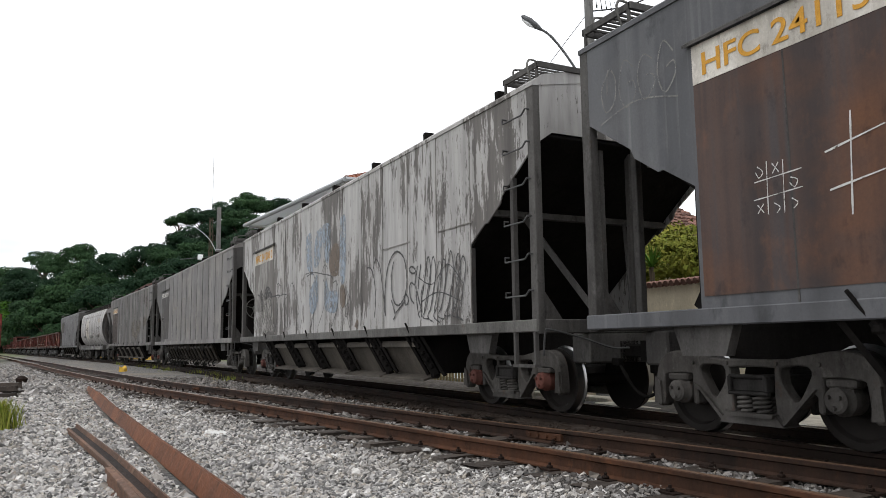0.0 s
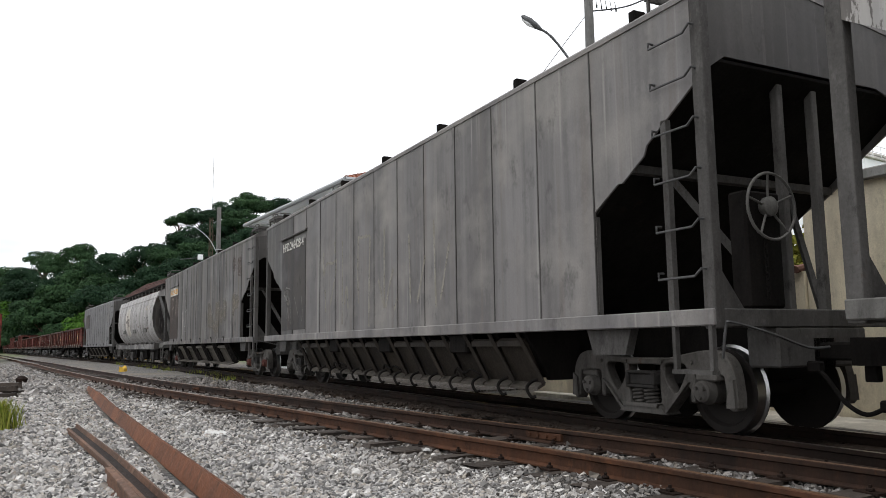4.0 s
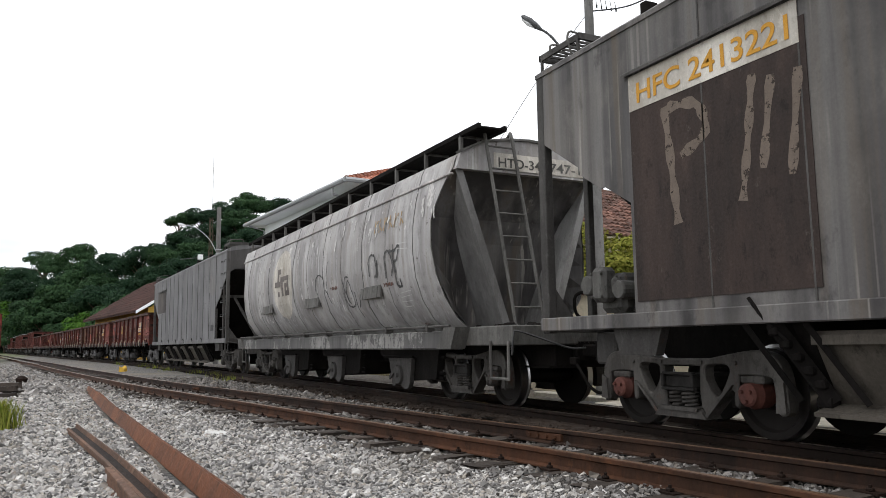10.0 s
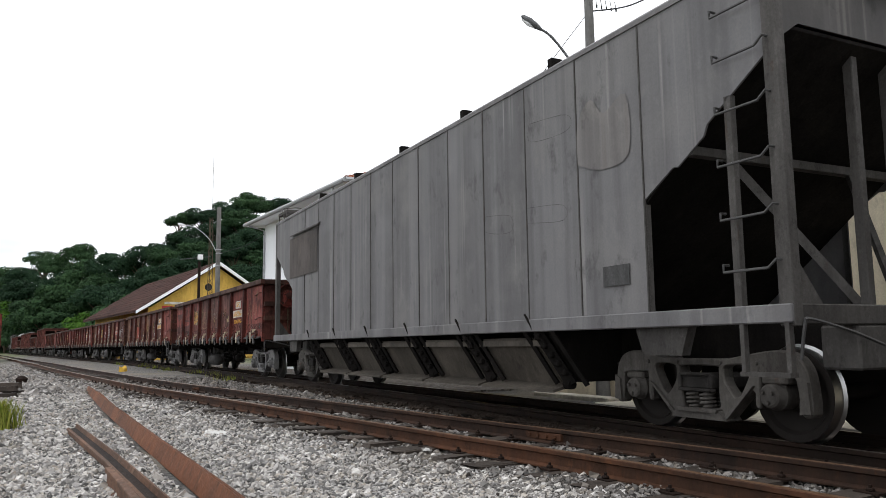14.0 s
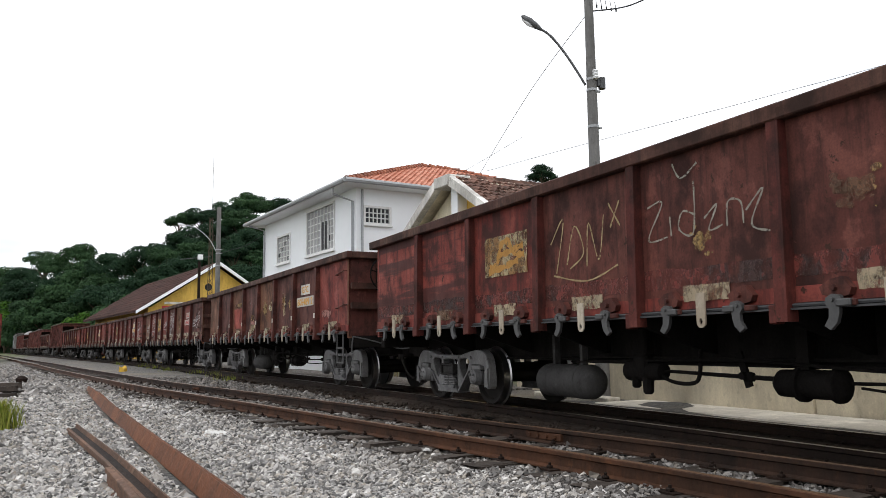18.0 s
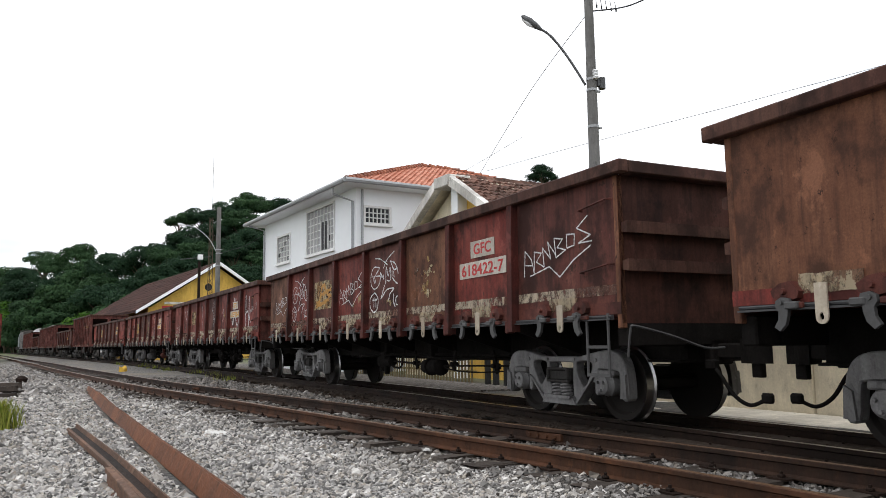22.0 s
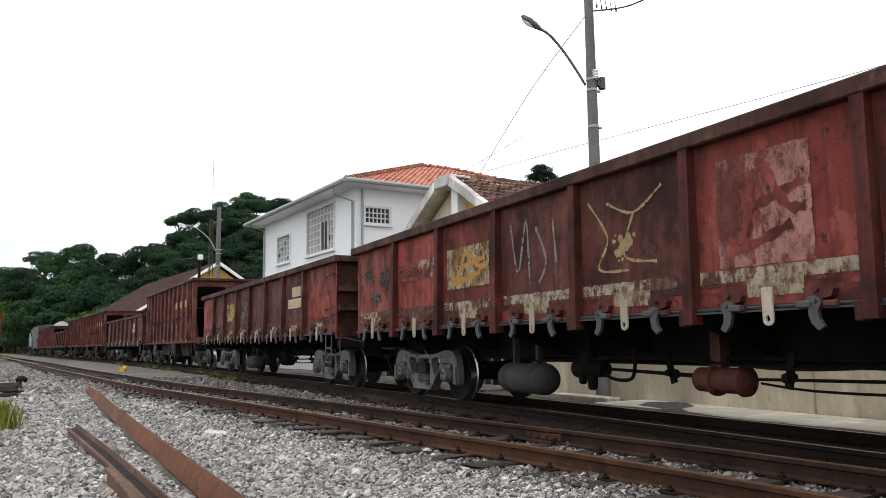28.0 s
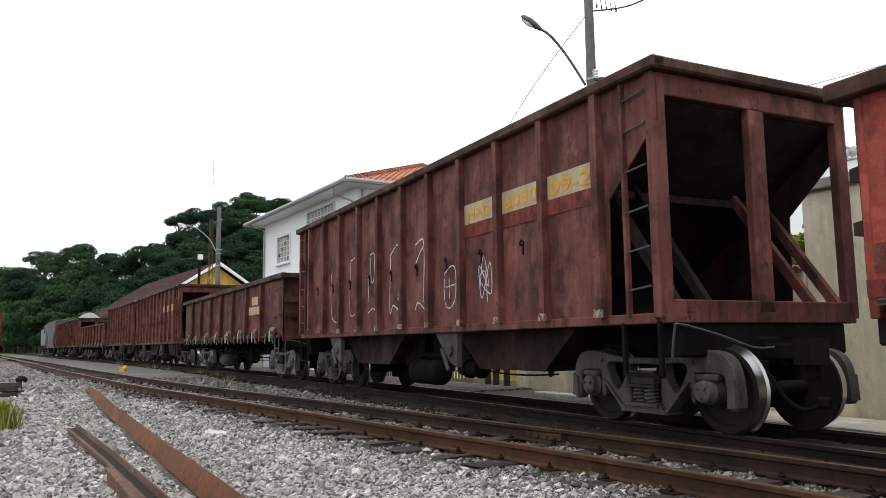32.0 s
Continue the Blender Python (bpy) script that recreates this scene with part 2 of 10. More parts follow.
M_GATE = weathered("sooty_grey_outlet_gate", (0.075, 0.07, 0.066), (0.03, 0.028, 0.026), (0.06, 0.042, 0.032), 0.62)
M_DOOR_SOOT = weathered("sooty_brown_outlet_door", (0.036, 0.029, 0.022), (0.016, 0.013, 0.011), None)
M_BOGIE = weathered("cast_steel_bogie", (0.22, 0.216, 0.216), (0.085, 0.081, 0.08), (0.085, 0.06, 0.048), 0.66, metal=0.2, rough=0.6, spec=0.3)
M_BOGIE_DARK = weathered("sooty_bolster_steel", (0.05, 0.047, 0.045), (0.02, 0.0185, 0.0175), None, spec=0.08)
M_WHEEL = plain("worn_wheel_steel", (0.017, 0.0145, 0.013), 0.7, 0.0, spec=0.12)
M_TREAD = plain("polished_tread_steel", (0.42, 0.42, 0.42), 0.28, 1.0, 0.15)
M_RED = rusted("red_oxide_wagon_paint", (0.1568, 0.028, 0.02128), (0.196, 0.0448, 0.0336), (0.04256, 0.01792, 0.01568))
M_RED_B = rusted("faded_red_wagon_paint", (0.1926, 0.03696, 0.02912), (0.2408, 0.06272, 0.04816), (0.056, 0.01904, 0.0168))
M_RED_C = rusted("bright_red_wagon_paint", (0.2688, 0.04368, 0.03136), (0.3192, 0.0728, 0.05152), (0.0952, 0.02576, 0.02128), wear=0.63)
M_RED_BANDED = rusted("red_paint_with_soot_bands", (0.224, 0.0448, 0.0336), (0.2912, 0.0728, 0.056), (0.0504, 0.02016, 0.01792), bands=0.85)
M_ORANGE_B = rusted("orange_brown_wagon_side", (0.14, 0.05824, 0.03248), (0.1904, 0.084, 0.04704), (0.05376, 0.02576, 0.01792))
M_BROWN = rusted("dark_brown_wagon_paint", (0.092, 0.029, 0.0225), (0.132, 0.045, 0.034), (0.032, 0.0145, 0.0125))
M_ORANGE = weathered("orange_brown_rust", (0.17, 0.07, 0.035), (0.08, 0.035, 0.022), (0.05, 0.026, 0.02), 0.58)
# Two colours that hold soot and also the shade of the hopper's recesses.
M_CHUTE = rusted("sooty_shaded_black", (0.016, 0.009, 0.0075), (0.026, 0.013, 0.010), (0.008, 0.006, 0.0055))
M_BOTTOM = rusted("sooty_shaded_brown", (0.035, 0.015, 0.011), (0.055, 0.024, 0.017), (0.013, 0.0085, 0.0075))
M_END = rusted("dark_brown_end_wall", (0.055, 0.021, 0.015), (0.08, 0.031, 0.022), (0.019, 0.0105, 0.009))
M_RIM = rusted("top_rail_paint", (0.066, 0.027, 0.020), (0.095, 0.046, 0.033), (0.028, 0.015, 0.012))
M_BAND = peeled("flaking_red_band", (0.18, 0.036, 0.026), (0.05, 0.021, 0.017), 0.50, loose=True)
M_WHITE_FLAKE = peeled("flaking_white_patch", (0.45, 0.37, 0.275), (0.14, 0.06, 0.038), 0.50, loose=True)
M_YELLOW_FLAKE = peeled("flaking_yellow_patch", (0.36, 0.225, 0.08), (0.15, 0.07, 0.035), 0.53, loose=True)
M_CREAM_FLAKE = peeled("flaking_cream_patch", (0.45, 0.36, 0.21), (0.26, 0.135, 0.045), 0.53, loose=True)
M_CREAM_GROUND = peeled("faded_cream_number_ground", (0.48, 0.38, 0.24), (0.25, 0.13, 0.07), 0.60)
M_PINK_FLAKE = peeled("flaking_pink_patch", (0.42, 0.19, 0.16), (0.22, 0.04, 0.03), 0.52, loose=True)
M_PLATE_WHITE = weathered("white_number_ground", (0.60, 0.57, 0.52), (0.36, 0.32, 0.27), (0.25, 0.12, 0.06), 0.68)
M_PLATE_YELLOW = plain("yellow_number_ground", (0.55, 0.34, 0.05))
M_INK_YELLOW = plain("yellow_lettering", (0.58, 0.29, 0.04), vary=0.5, scale=20, worn=0.62)
M_INK_RED = plain("red_lettering", (0.45, 0.05, 0.05), vary=0.4, scale=20, worn=0.58)
M_INK_WHITE = plain("white_lettering", (0.6, 0.58, 0.54), vary=0.5, scale=20)
M_SPRAY_WHITE = plain("white_spray_paint", (0.60, 0.60, 0.60), vary=0.55, scale=9, worn=0.56)
M_SPRAY_DUST = plain("dusty_pale_spray_paint", (0.36, 0.335, 0.28), vary=0.6, scale=5, worn=0.55, cover=0.6)
M_SPRAY_TAN = plain("tan_spray_paint", (0.42, 0.32, 0.17), vary=0.5, scale=10, worn=0.55, cover=0.68)
M_SPRAY_BLACK = plain("black_spray_paint", (0.045, 0.045, 0.048), vary=0.4)
M_SPRAY_SMOKE = plain("smoky_dark_spray_paint", (0.075, 0.073, 0.072), vary=0.5, worn=0.56, cover=0.88)
M_EMBLEM_OCHRE = plain("worn_ochre_emblem_paint", (0.42, 0.215, 0.055), vary=0.5, worn=0.56, cover=0.9)
M_EMBLEM = plain("faded_brown_grey_emblem_paint", (0.175, 0.152, 0.142), vary=0.45, worn=0.6, cover=0.93)
M_PALE_FLAKE = plain("leftover_white_paint_flakes", (0.60, 0.585, 0.56), vary=0.4, scale=12, worn=0.54, cover=0.9)
M_BROWN_FADED = plain("faded_red_brown_lettering_ground", (0.13, 0.085, 0.07), vary=0.5, scale=3, worn=0.48, cover=0.5)
M_DUST_CLOUD = plain("pale_dust_cloud", (0.21, 0.20, 0.185), vary=0.5, scale=2, worn=0.58, cover=0.2)
M_SPRAY_HAZE = plain("thin_smoky_spray_paint", (0.08, 0.078, 0.078), vary=0.4, worn=0.5, cover=0.62)
M_SPRAY_OCHRE = plain("brownish_stain", (0.15, 0.118, 0.095), vary=0.4, worn=0.55)
M_SPRAY_GREY = plain("grey_spray_paint", (0.27, 0.26, 0.24), vary=0.5, worn=0.54, cover=0.6)
M_CHALK_FAINT = plain("faint_chalk", (0.34, 0.29, 0.27), vary=0.6, scale=25, worn=0.54)
M_CHALK = plain("white_chalk", (0.55, 0.54, 0.52), vary=0.4, scale=25, worn=0.56)
M_TAG = weathered("cream_hanging_tag", (0.48, 0.425, 0.345), (0.28, 0.225, 0.165), (0.14, 0.07, 0.042), 0.60)
M_HOOK = plain("dull_latch_steel", (0.085, 0.084, 0.084), 0.55, 0.4)
M_SHAFT = plain("bare_shaft_steel", (0.06, 0.06, 0.063), 0.5, 0.3)
M_YELLOW_CHAIN = plain("dull_brass_chain_paint", (0.075, 0.056, 0.034))
M_RAIL_RUST = weathered("rusty_rail_steel", (0.082, 0.034, 0.017), (0.03, 0.016, 0.010), (0.15, 0.062, 0.027), 0.62, bump=0.4)
M_RAIL_ORANGE = weathered("orange_rusty_rail", (0.18, 0.066, 0.029), (0.085, 0.036, 0.02), (0.25, 0.105, 0.048), 0.6, bump=0.4)
M_RAIL_BROWN = weathered("brown_rail_web", (0.024, 0.0135, 0.0095), (0.010, 0.007, 0.0055), (0.05, 0.022, 0.012), 0.66, bump=0.4, spec=0.1)
M_RAIL_SOOTY = weathered("sooty_brown_rail", (0.045, 0.022, 0.013), (0.014, 0.009, 0.007), (0.13, 0.052, 0.022), 0.64, bump=0.4)
M_RAIL_TOP = plain("dull_rail_head", (0.15, 0.085, 0.048), 0.42, 0.4)
M_RAIL_SHINE = plain("polished_rail_head", (0.26, 0.225, 0.20), 0.3, 0.9)
M_SLEEPER = weathered("weathered_timber_sleeper", (0.075, 0.06, 0.05), (0.024, 0.02, 0.017), (0.13, 0.11, 0.09), 0.6, bump=0.8)
M_SLEEPER_SHADED = weathered("shaded_timber_sleeper", (0.018, 0.0145, 0.012), (0.008, 0.007, 0.006), None, bump=0.6, spec=0.06)
M_CONCRETE = weathered("pole_concrete", (0.30, 0.295, 0.28), (0.19, 0.185, 0.175), None, streak=0.6)
M_SLAB = weathered("platform_concrete", (0.66, 0.62, 0.54), (0.48, 0.44, 0.37), (0.24, 0.2, 0.16), 0.66)
M_CREAM = weathered("cream_rendered_wall", (0.70, 0.63, 0.48), (0.52, 0.455, 0.34), (0.24, 0.17, 0.11), 0.66, streak=0.5, scuffs=0.6)
M_WHITE_WALL = plain("white_house_paint", (0.88, 0.90, 0.92), 0.75, 0, 0.06, 1.5, 0.08)
M_WHITE_TRIM = weathered("stained_white_trim", (0.72, 0.70, 0.66), (0.36, 0.34, 0.31), (0.12, 0.11, 0.1), 0.64)
M_YELLOW_WALL = weathered("yellow_house_paint", (0.62, 0.40, 0.09), (0.50, 0.31, 0.07), None, streak=0.3)


def tile_material(name, a, b, grime, amount):
    """Fired clay, each tile a little different, with grime in broad patches."""
    m, N, L, B = nodes_of(name)
    c = mix_of(N, L, N.new("ShaderNodeNewGeometry").outputs["Random Per Island"], a, b)
    n1, n2 = noise_of(N, L, coords(N, L, (1, 1, 1), False), 1.1, 6, 0.7), noise_of(N, L, coords(N, L, (1, 1, 1), False), 14, 4)
    c = mix_of(N, L, ramp_of(N, L, n1.outputs[0], 0.45, 0.65, 0, amount).outputs[0], c, grime)
    c = mix_of(N, L, ramp_of(N, L, n2.outputs[0], 0.45, 0.7, 0, amount * 0.8).outputs[0], c, grime)
    L.new(c, B.inputs["Base Color"])
    B.inputs["Roughness"].default_value, B.inputs["Specular IOR Level"].default_value = 0.85, 0.2
    return m


M_FENCE = weathered("dull_ochre_fence_paint", (0.26, 0.205, 0.10), (0.13, 0.10, 0.055), None)
M_TILE_RED = tile_material("orange_clay_tile", (0.46, 0.18, 0.12), (0.60, 0.30, 0.215), (0.20, 0.07, 0.045), 0.25)
M_TILE_RIDGE = tile_material("grimy_ridge_tile", (0.30, 0.10, 0.06), (0.42, 0.17, 0.10), (0.06, 0.045, 0.04), 0.6)
M_TILE_BROWN = tile_material("mossy_brown_tile", (0.085, 0.045, 0.036), (0.24, 0.125, 0.095), (0.035, 0.032, 0.026), 0.6)
M_TILE_SHED = tile_material("sooty_maroon_tile", (0.038, 0.017, 0.014), (0.085, 0.038, 0.03), (0.02, 0.014, 0.012), 0.6)
M_GUTTER = plain("grey_gutter_metal", (0.35, 0.36, 0.37), 0.5, 0.2, 0.2)
M_WINDOW_FRAME = plain("white_window_frame", (0.74, 0.74, 0.73), 0.6, 0, 0.15)
M_CURTAIN = plain("grey_curtain_behind_pane", (0.38, 0.38, 0.38), 0.8, 0, 0.3)
M_DARK_ROOM = plain("dark_interior", (0.012, 0.012, 0.014), 0.5, 0, 0.2)
M_BARK = plain("tree_bark", (0.09, 0.07, 0.05), 0.95, 0, 0.5)
M_POLE = weathered("street_pole_concrete", (0.21, 0.205, 0.20), (0.12, 0.117, 0.112), None, streak=0.6)
M_LAMP_HEAD = plain("grey_lamp_head", (0.09, 0.092, 0.095), 0.5, 0.3, 0.15)
M_LAMP_WHITE = plain("white_lamp_glass", (0.75, 0.76, 0.77), 0.35, 0, 0.1)
M_CABLE = plain("black_cable", (0.03, 0.03, 0.032), 0.7, 0, 0.1)
M_STEEL_DARK = plain("dark_painted_steel", (0.035, 0.035, 0.036), 0.6, 0.2)
M_GREEN_FADE = peeled("faded_green_paint", (0.055, 0.065, 0.045), (0.05, 0.045, 0.034), 0.5, loose=True)
M_PINK_PALE = peeled("flaking_pale_pink_board", (0.55, 0.40, 0.35), (0.22, 0.045, 0.03), 0.55, loose=True)
M_CREAM_DUST = peeled("dusty_cream_paint", (0.42, 0.335, 0.22), (0.19, 0.10, 0.055), 0.53, loose=True)
M_ORE_DARK = plain("dark_grey_ore", (0.13, 0.125, 0.12), 0.95, 0, 0.5, 4)
M_ORE = plain("grey_ore_heap", (0.28, 0.27, 0.27), 0.95, 0, 0.5, 4)
M_WHITE_PAPER = plain("pale_scrap", (0.56, 0.55, 0.53), 0.8, 0, 0.3)


def glass_material():
    m, N, L, B = nodes_of("window_pane_glass")
    B.inputs["Base Color"].default_value = (0.02, 0.022, 0.025, 1)
    B.inputs["Roughness"].default_value = 0.06
    B.inputs["Specular IOR Level"].default_value = 0.22
    return m


M_GLASS = glass_material()


def leaf_material(name, a, b):
    m, N, L, B = nodes_of(name)
    g = N.new("ShaderNodeNewGeometry")
    n1 = noise_of(N, L, coords(N, L), 0.35, 3)
    c = mix_of(N, L, g.outputs["Random Per Island"], a, b)
    c = mix_of(N, L, ramp_of(N, L, n1.outputs[0], 0.35, 0.7, 0, 0.7).outputs[0], c, tuple(x * 0.45 for x in a))
    L.new(c, B.inputs["Base Color"])
    B.inputs["Roughness"].default_value = 0.75
    B.inputs["Specular IOR Level"].default_value = 0.06
    return m


# Hill leaves are lightened and blued: distance haze is put into their colours.
M_LEAF = leaf_material("forest_leaves", (0.024, 0.055, 0.026), (0.062, 0.118, 0.048))
M_LEAF_DARK = leaf_material("dark_forest_leaves", (0.015, 0.037, 0.022), (0.040, 0.078, 0.038))
M_LEAF_BRIGHT = leaf_material("bright_green_leaves", (0.05, 0.13, 0.02), (0.11, 0.21, 0.035))
M_LEAF_YELLOW = leaf_material("yellow_green_leaves", (0.16, 0.19, 0.03), (0.28, 0.25, 0.05))
M_GRASS = leaf_material("grass_blades", (0.15, 0.21, 0.03), (0.33, 0.32, 0.07))


def gravel_material(name, stones, tone=1.0):
    m, N, L, B = nodes_of(name)
    mp = coords(N, L, (1, 1, 1), False)
    if stones:
        fac = N.new("ShaderNodeNewGeometry").outputs["Random Per Island"]
        fine = noise_of(N, L, mp, 30, 4)
    else:
        v = N.new("ShaderNodeTexVoronoi")
        v.inputs["Scale"].default_value = 17
        L.new(mp.outputs[0], v.inputs["Vector"])
        sep = N.new("ShaderNodeSeparateColor")
        L.new(v.outputs["Color"], sep.inputs[0])
        fac = sep.outputs[0]
        fine = noise_of(N, L, mp, 60, 4)
    r = N.new("ShaderNodeValToRGB")
    e = r.color_ramp.elements
    e[0].position, e[0].color = 0.0, (0.06, 0.058, 0.056, 1)
    e[1].position, e[1].color = 1.0, (0.70, 0.675, 0.645, 1)
    for p, col in ((0.2, (0.26, 0.252, 0.245, 1)), (0.5, (0.48, 0.462, 0.442, 1)), (0.65, (0.42, 0.375, 0.32, 1)), (0.85, (0.60, 0.577, 0.55, 1))):
        el = e.new(p)
        el.color = col
    L.new(fac, r.inputs[0])
    broad = noise_of(N, L, mp, 0.5, 4)
    c = mix_of(N, L, ramp_of(N, L, fine.outputs[0], 0.35, 0.7, 0, 0.4).outputs[0], r.outputs[0], (0.22, 0.21, 0.20))
    c = mix_of(N, L, ramp_of(N, L, broad.outputs[0], 0.5, 0.75, 0, 0.4).outputs[0], c, (0.24, 0.215, 0.185))
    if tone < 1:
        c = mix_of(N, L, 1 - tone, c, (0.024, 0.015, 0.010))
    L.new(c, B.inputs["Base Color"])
    B.inputs["Roughness"].default_value = 0.9
    B.inputs["Specular IOR Level"].default_value = 0.2 if tone > 0.5 else 0.05
    if stones:
        bump_of(N, L, B, fine.outputs[0], 0.4, 0.004)
    else:
        bump_of(N, L, B, v.outputs["Distance"], 0.9, -0.02)
    return m


M_STONE = gravel_material("ballast_stones", True)


# ================= mesh helpers =================
class Shape:
    """Collects vertices and faces of one mesh."""

    def __init__(self):
        self.v, self.f, self.m = [], [], []

    def add(self, verts, faces, mat=0):
        k = len(self.v)
        self.v += [tuple(p) for p in verts]
        self.f += [tuple(i + k for i in f) for f in faces]
        self.m += [mat] * len(faces)
        return self

    def box(self, x0, x1, y0, y1, z0, z1, c=0.0, mat=0):
        if c <= 0:
            vs = [(x, y, z) for z in (z0, z1) for y in (y0, y1) for x in (x0, x1)]
            return self.add(vs, [(0, 2, 3, 1), (4, 5, 7, 6), (0, 1, 5, 4), (2, 6, 7, 3), (0, 4, 6, 2), (1, 3, 7, 5)], mat)
        c = min(c, (x1 - x0) / 2.01, (y1 - y0) / 2.01, (z1 - z0) / 2.01)
        bm = bmesh.new()
        bmesh.ops.create_cube(bm, size=1, matrix=Matrix.Translation(((x0 + x1) / 2, (y0 + y1) / 2, (z0 + z1) / 2)) @ Matrix.Diagonal((x1 - x0, y1 - y0, z1 - z0, 1)))
        bmesh.ops.bevel(bm, geom=bm.edges[:], offset=c, segments=1, affect="EDGES")
        bm.verts.index_update()
        self.add([v.co for v in bm.verts], [[v.index for v in f.verts] for f in bm.faces], mat)
        bm.free()
        return self

    def prism(self, poly, a0, a1, axis="x", mat=0):
        """poly: (u, w) pairs; axis x: (y, z) pairs along x; axis y: (x, z) pairs along y; axis z: (x, y) pairs."""
        n = len(poly)

        def at(u, w, a):
            return (a, u, w) if axis == "x" else (u, a, w) if axis == "y" else (u, w, a)
        vs = [at(u, w, a0) for u, w in poly] + [at(u, w, a1) for u, w in poly]
        fs = [tuple(range(n))[::-1], tuple(range(n, 2 * n))] + [(i, (i + 1) % n, (i + 1) % n + n, i + n) for i in range(n)]
        return self.add(vs, fs, mat)

    def beam(self, p, q, w, h, mat=0):
        """A bar of w x h section from p to q."""
        p, q = Vector(p), Vector(q)
        d = (q - p).normalized()
        side = d.cross(Vector((0, 0, 1)))
        side = Vector((1, 0, 0)) if side.length < 1e-3 else side.normalized()
        up = side.cross(d)
        vs = []
        for e in (p, q):
            for a, b in ((-1, -1), (1, -1), (1, 1), (-1, 1)):
                vs.append(e + side * a * w / 2 + up * b * h / 2)
        return self.add(vs, [(0, 1, 2, 3), (7, 6, 5, 4), (0, 4, 5, 1), (1, 5, 6, 2), (2, 6, 7, 3), (3, 7, 4, 0)], mat)

    def tube(self, pts, r, seg=8, closed=False, mat=0):
        pts = [Vector(p) for p in pts]
        n, rings = len(pts), []
        ref = None
        for i, p in enumerate(pts):
            a = pts[i - 1] if (i or closed) else p
            b = pts[(i + 1) % n] if (i < n - 1 or closed) else p
            d = (b - a).normalized()
            ref = d.orthogonal().normalized() if ref is None else (ref - d * ref.dot(d)).normalized()
            o = d.cross(ref)
            rr = r[i] if isinstance(r, (list, tuple)) else r
            rings.append([p + (ref * math.cos(2 * math.pi * k / seg) + o * math.sin(2 * math.pi * k / seg)) * rr for k in range(seg)])
        fs = []
        for i in range(n if closed else n - 1):
            j = (i + 1) % n
            for k in range(seg):
                l = (k + 1) % seg
                fs.append((i * seg + k, i * seg + l, j * seg + l, j * seg + k))
        if not closed:
            fs += [tuple(range(seg))[::-1], tuple(range((n - 1) * seg, n * seg))]
        return self.add([v for r_ in rings for v in r_], fs, mat)

    def lathe(self, prof, axis="x", centre=(0, 0, 0), seg=24, mats=None):
        """prof: (along, radius) pairs turned round an axis through centre."""
        vs, fs, ms = [], [], []
        for a, r in prof:
            for k in range(seg):
                c, s = math.cos(2 * math.pi * k / seg) * r, math.sin(2 * math.pi * k / seg) * r
                vs.append({"x": (a, c, s), "y": (c, a, s), "z": (c, s, a)}[axis])
        for i in range(len(prof) - 1):
            for k in range(seg):
                l = (k + 1) % seg
                fs.append((i * seg + k, (i + 1) * seg + k, (i + 1) * seg + l, i * seg + l))
                ms.append(mats[i] if mats else 0)
        fs += [tuple(range(seg)), tuple(range((len(prof) - 1) * seg, len(prof) * seg))[::-1]]
        ms += [0, 0]
        k0 = len(self.v)
        self.v += [(v[0] + centre[0], v[1] + centre[1], v[2] + centre[2]) for v in vs]
        self.f += [tuple(i + k0 for i in f) for f in fs]
        self.m += ms
        return self

    def mesh(self, name, *mats, smooth=False):
        me = bpy.data.meshes.new(name)
        me.from_pydata(self.v, [], self.f)
        for m in mats:
            me.materials.append(m)
        if len(mats) > 1:
            me.polygons.foreach_set("material_index", np.array(self.m, dtype=np.int32))
        bm = bmesh.new()
        bm.from_mesh(me)
        bmesh.ops.recalc_face_normals(bm, faces=bm.faces)
        bm.to_mesh(me)
        bm.free()
        if smooth:
            me.shade_smooth()
            me.set_sharp_from_angle(angle=radians(35))
        return me


def part(name, data, material=None, parent=None, label="", at=None):
    """Links a Shape or a mesh as one object under a thing or a part."""
    me = data.mesh(name, material) if isinstance(data, Shape) else data
    ob = new(name, me)
    ob.parent = parent
    if at is not None:
        ob.matrix_basis = at
    if label:
        ob["label"] = label
    return ob


def thing(name, m, label, category, group="", kind=""):
    ob = new(name)
    ob.empty_display_size = 0.2
    ob.matrix_basis = m
    return tagged(ob, label, category, group, kind)


def lettering(name, text, size, material, parent, m, stretch=1.0):
    """Raised paint letters as a mesh; m places their lower left corner, x along the writing, z out of it."""
    cu = bpy.data.curves.new(name, "FONT")
    cu.body, cu.size, cu.extrude, cu.offset = text, size, 0.0015, size * 0.012
    tmp = bpy.data.objects.new(name, cu)
    me = bpy.data.meshes.new_from_object(tmp)
    bpy.data.objects.remove(tmp)
    bpy.data.curves.remove(cu)
    me.materials.clear()
    me.materials.append(material)
    w = max(v.co.x for v in me.vertices)
    for v in me.vertices:
        v.co.x *= stretch / w if stretch > 0 else 1
    return part(name, me, None, parent, at=m)


def side_face(y, z, x):
    """Pose of writing on a wagon's near side: reads along -y, faces -x."""
    return Matrix(((0, 0, -1, x), (-1, 0, 0, y), (0, 1, 0, z), (0, 0, 0, 1)))


def smooth_line(pts, n=6):
    out = []
    for i in range(len(pts) - 1):
        p0, p1, p2, p3 = pts[max(i - 1, 0)], pts[i], pts[i + 1], pts[min(i + 2, len(pts) - 1)]
        for k in range(n):
            t = k / n
            out.append(tuple(0.5 * (2 * b + (c - a) * t + (2 * a - 5 * b + 4 * c - d) * t * t + (3 * b - a - 3 * c + d) * t ** 3) for a, b, c, d in zip(p0, p1, p2, p3)))
    return out + [tuple(pts[-1])]


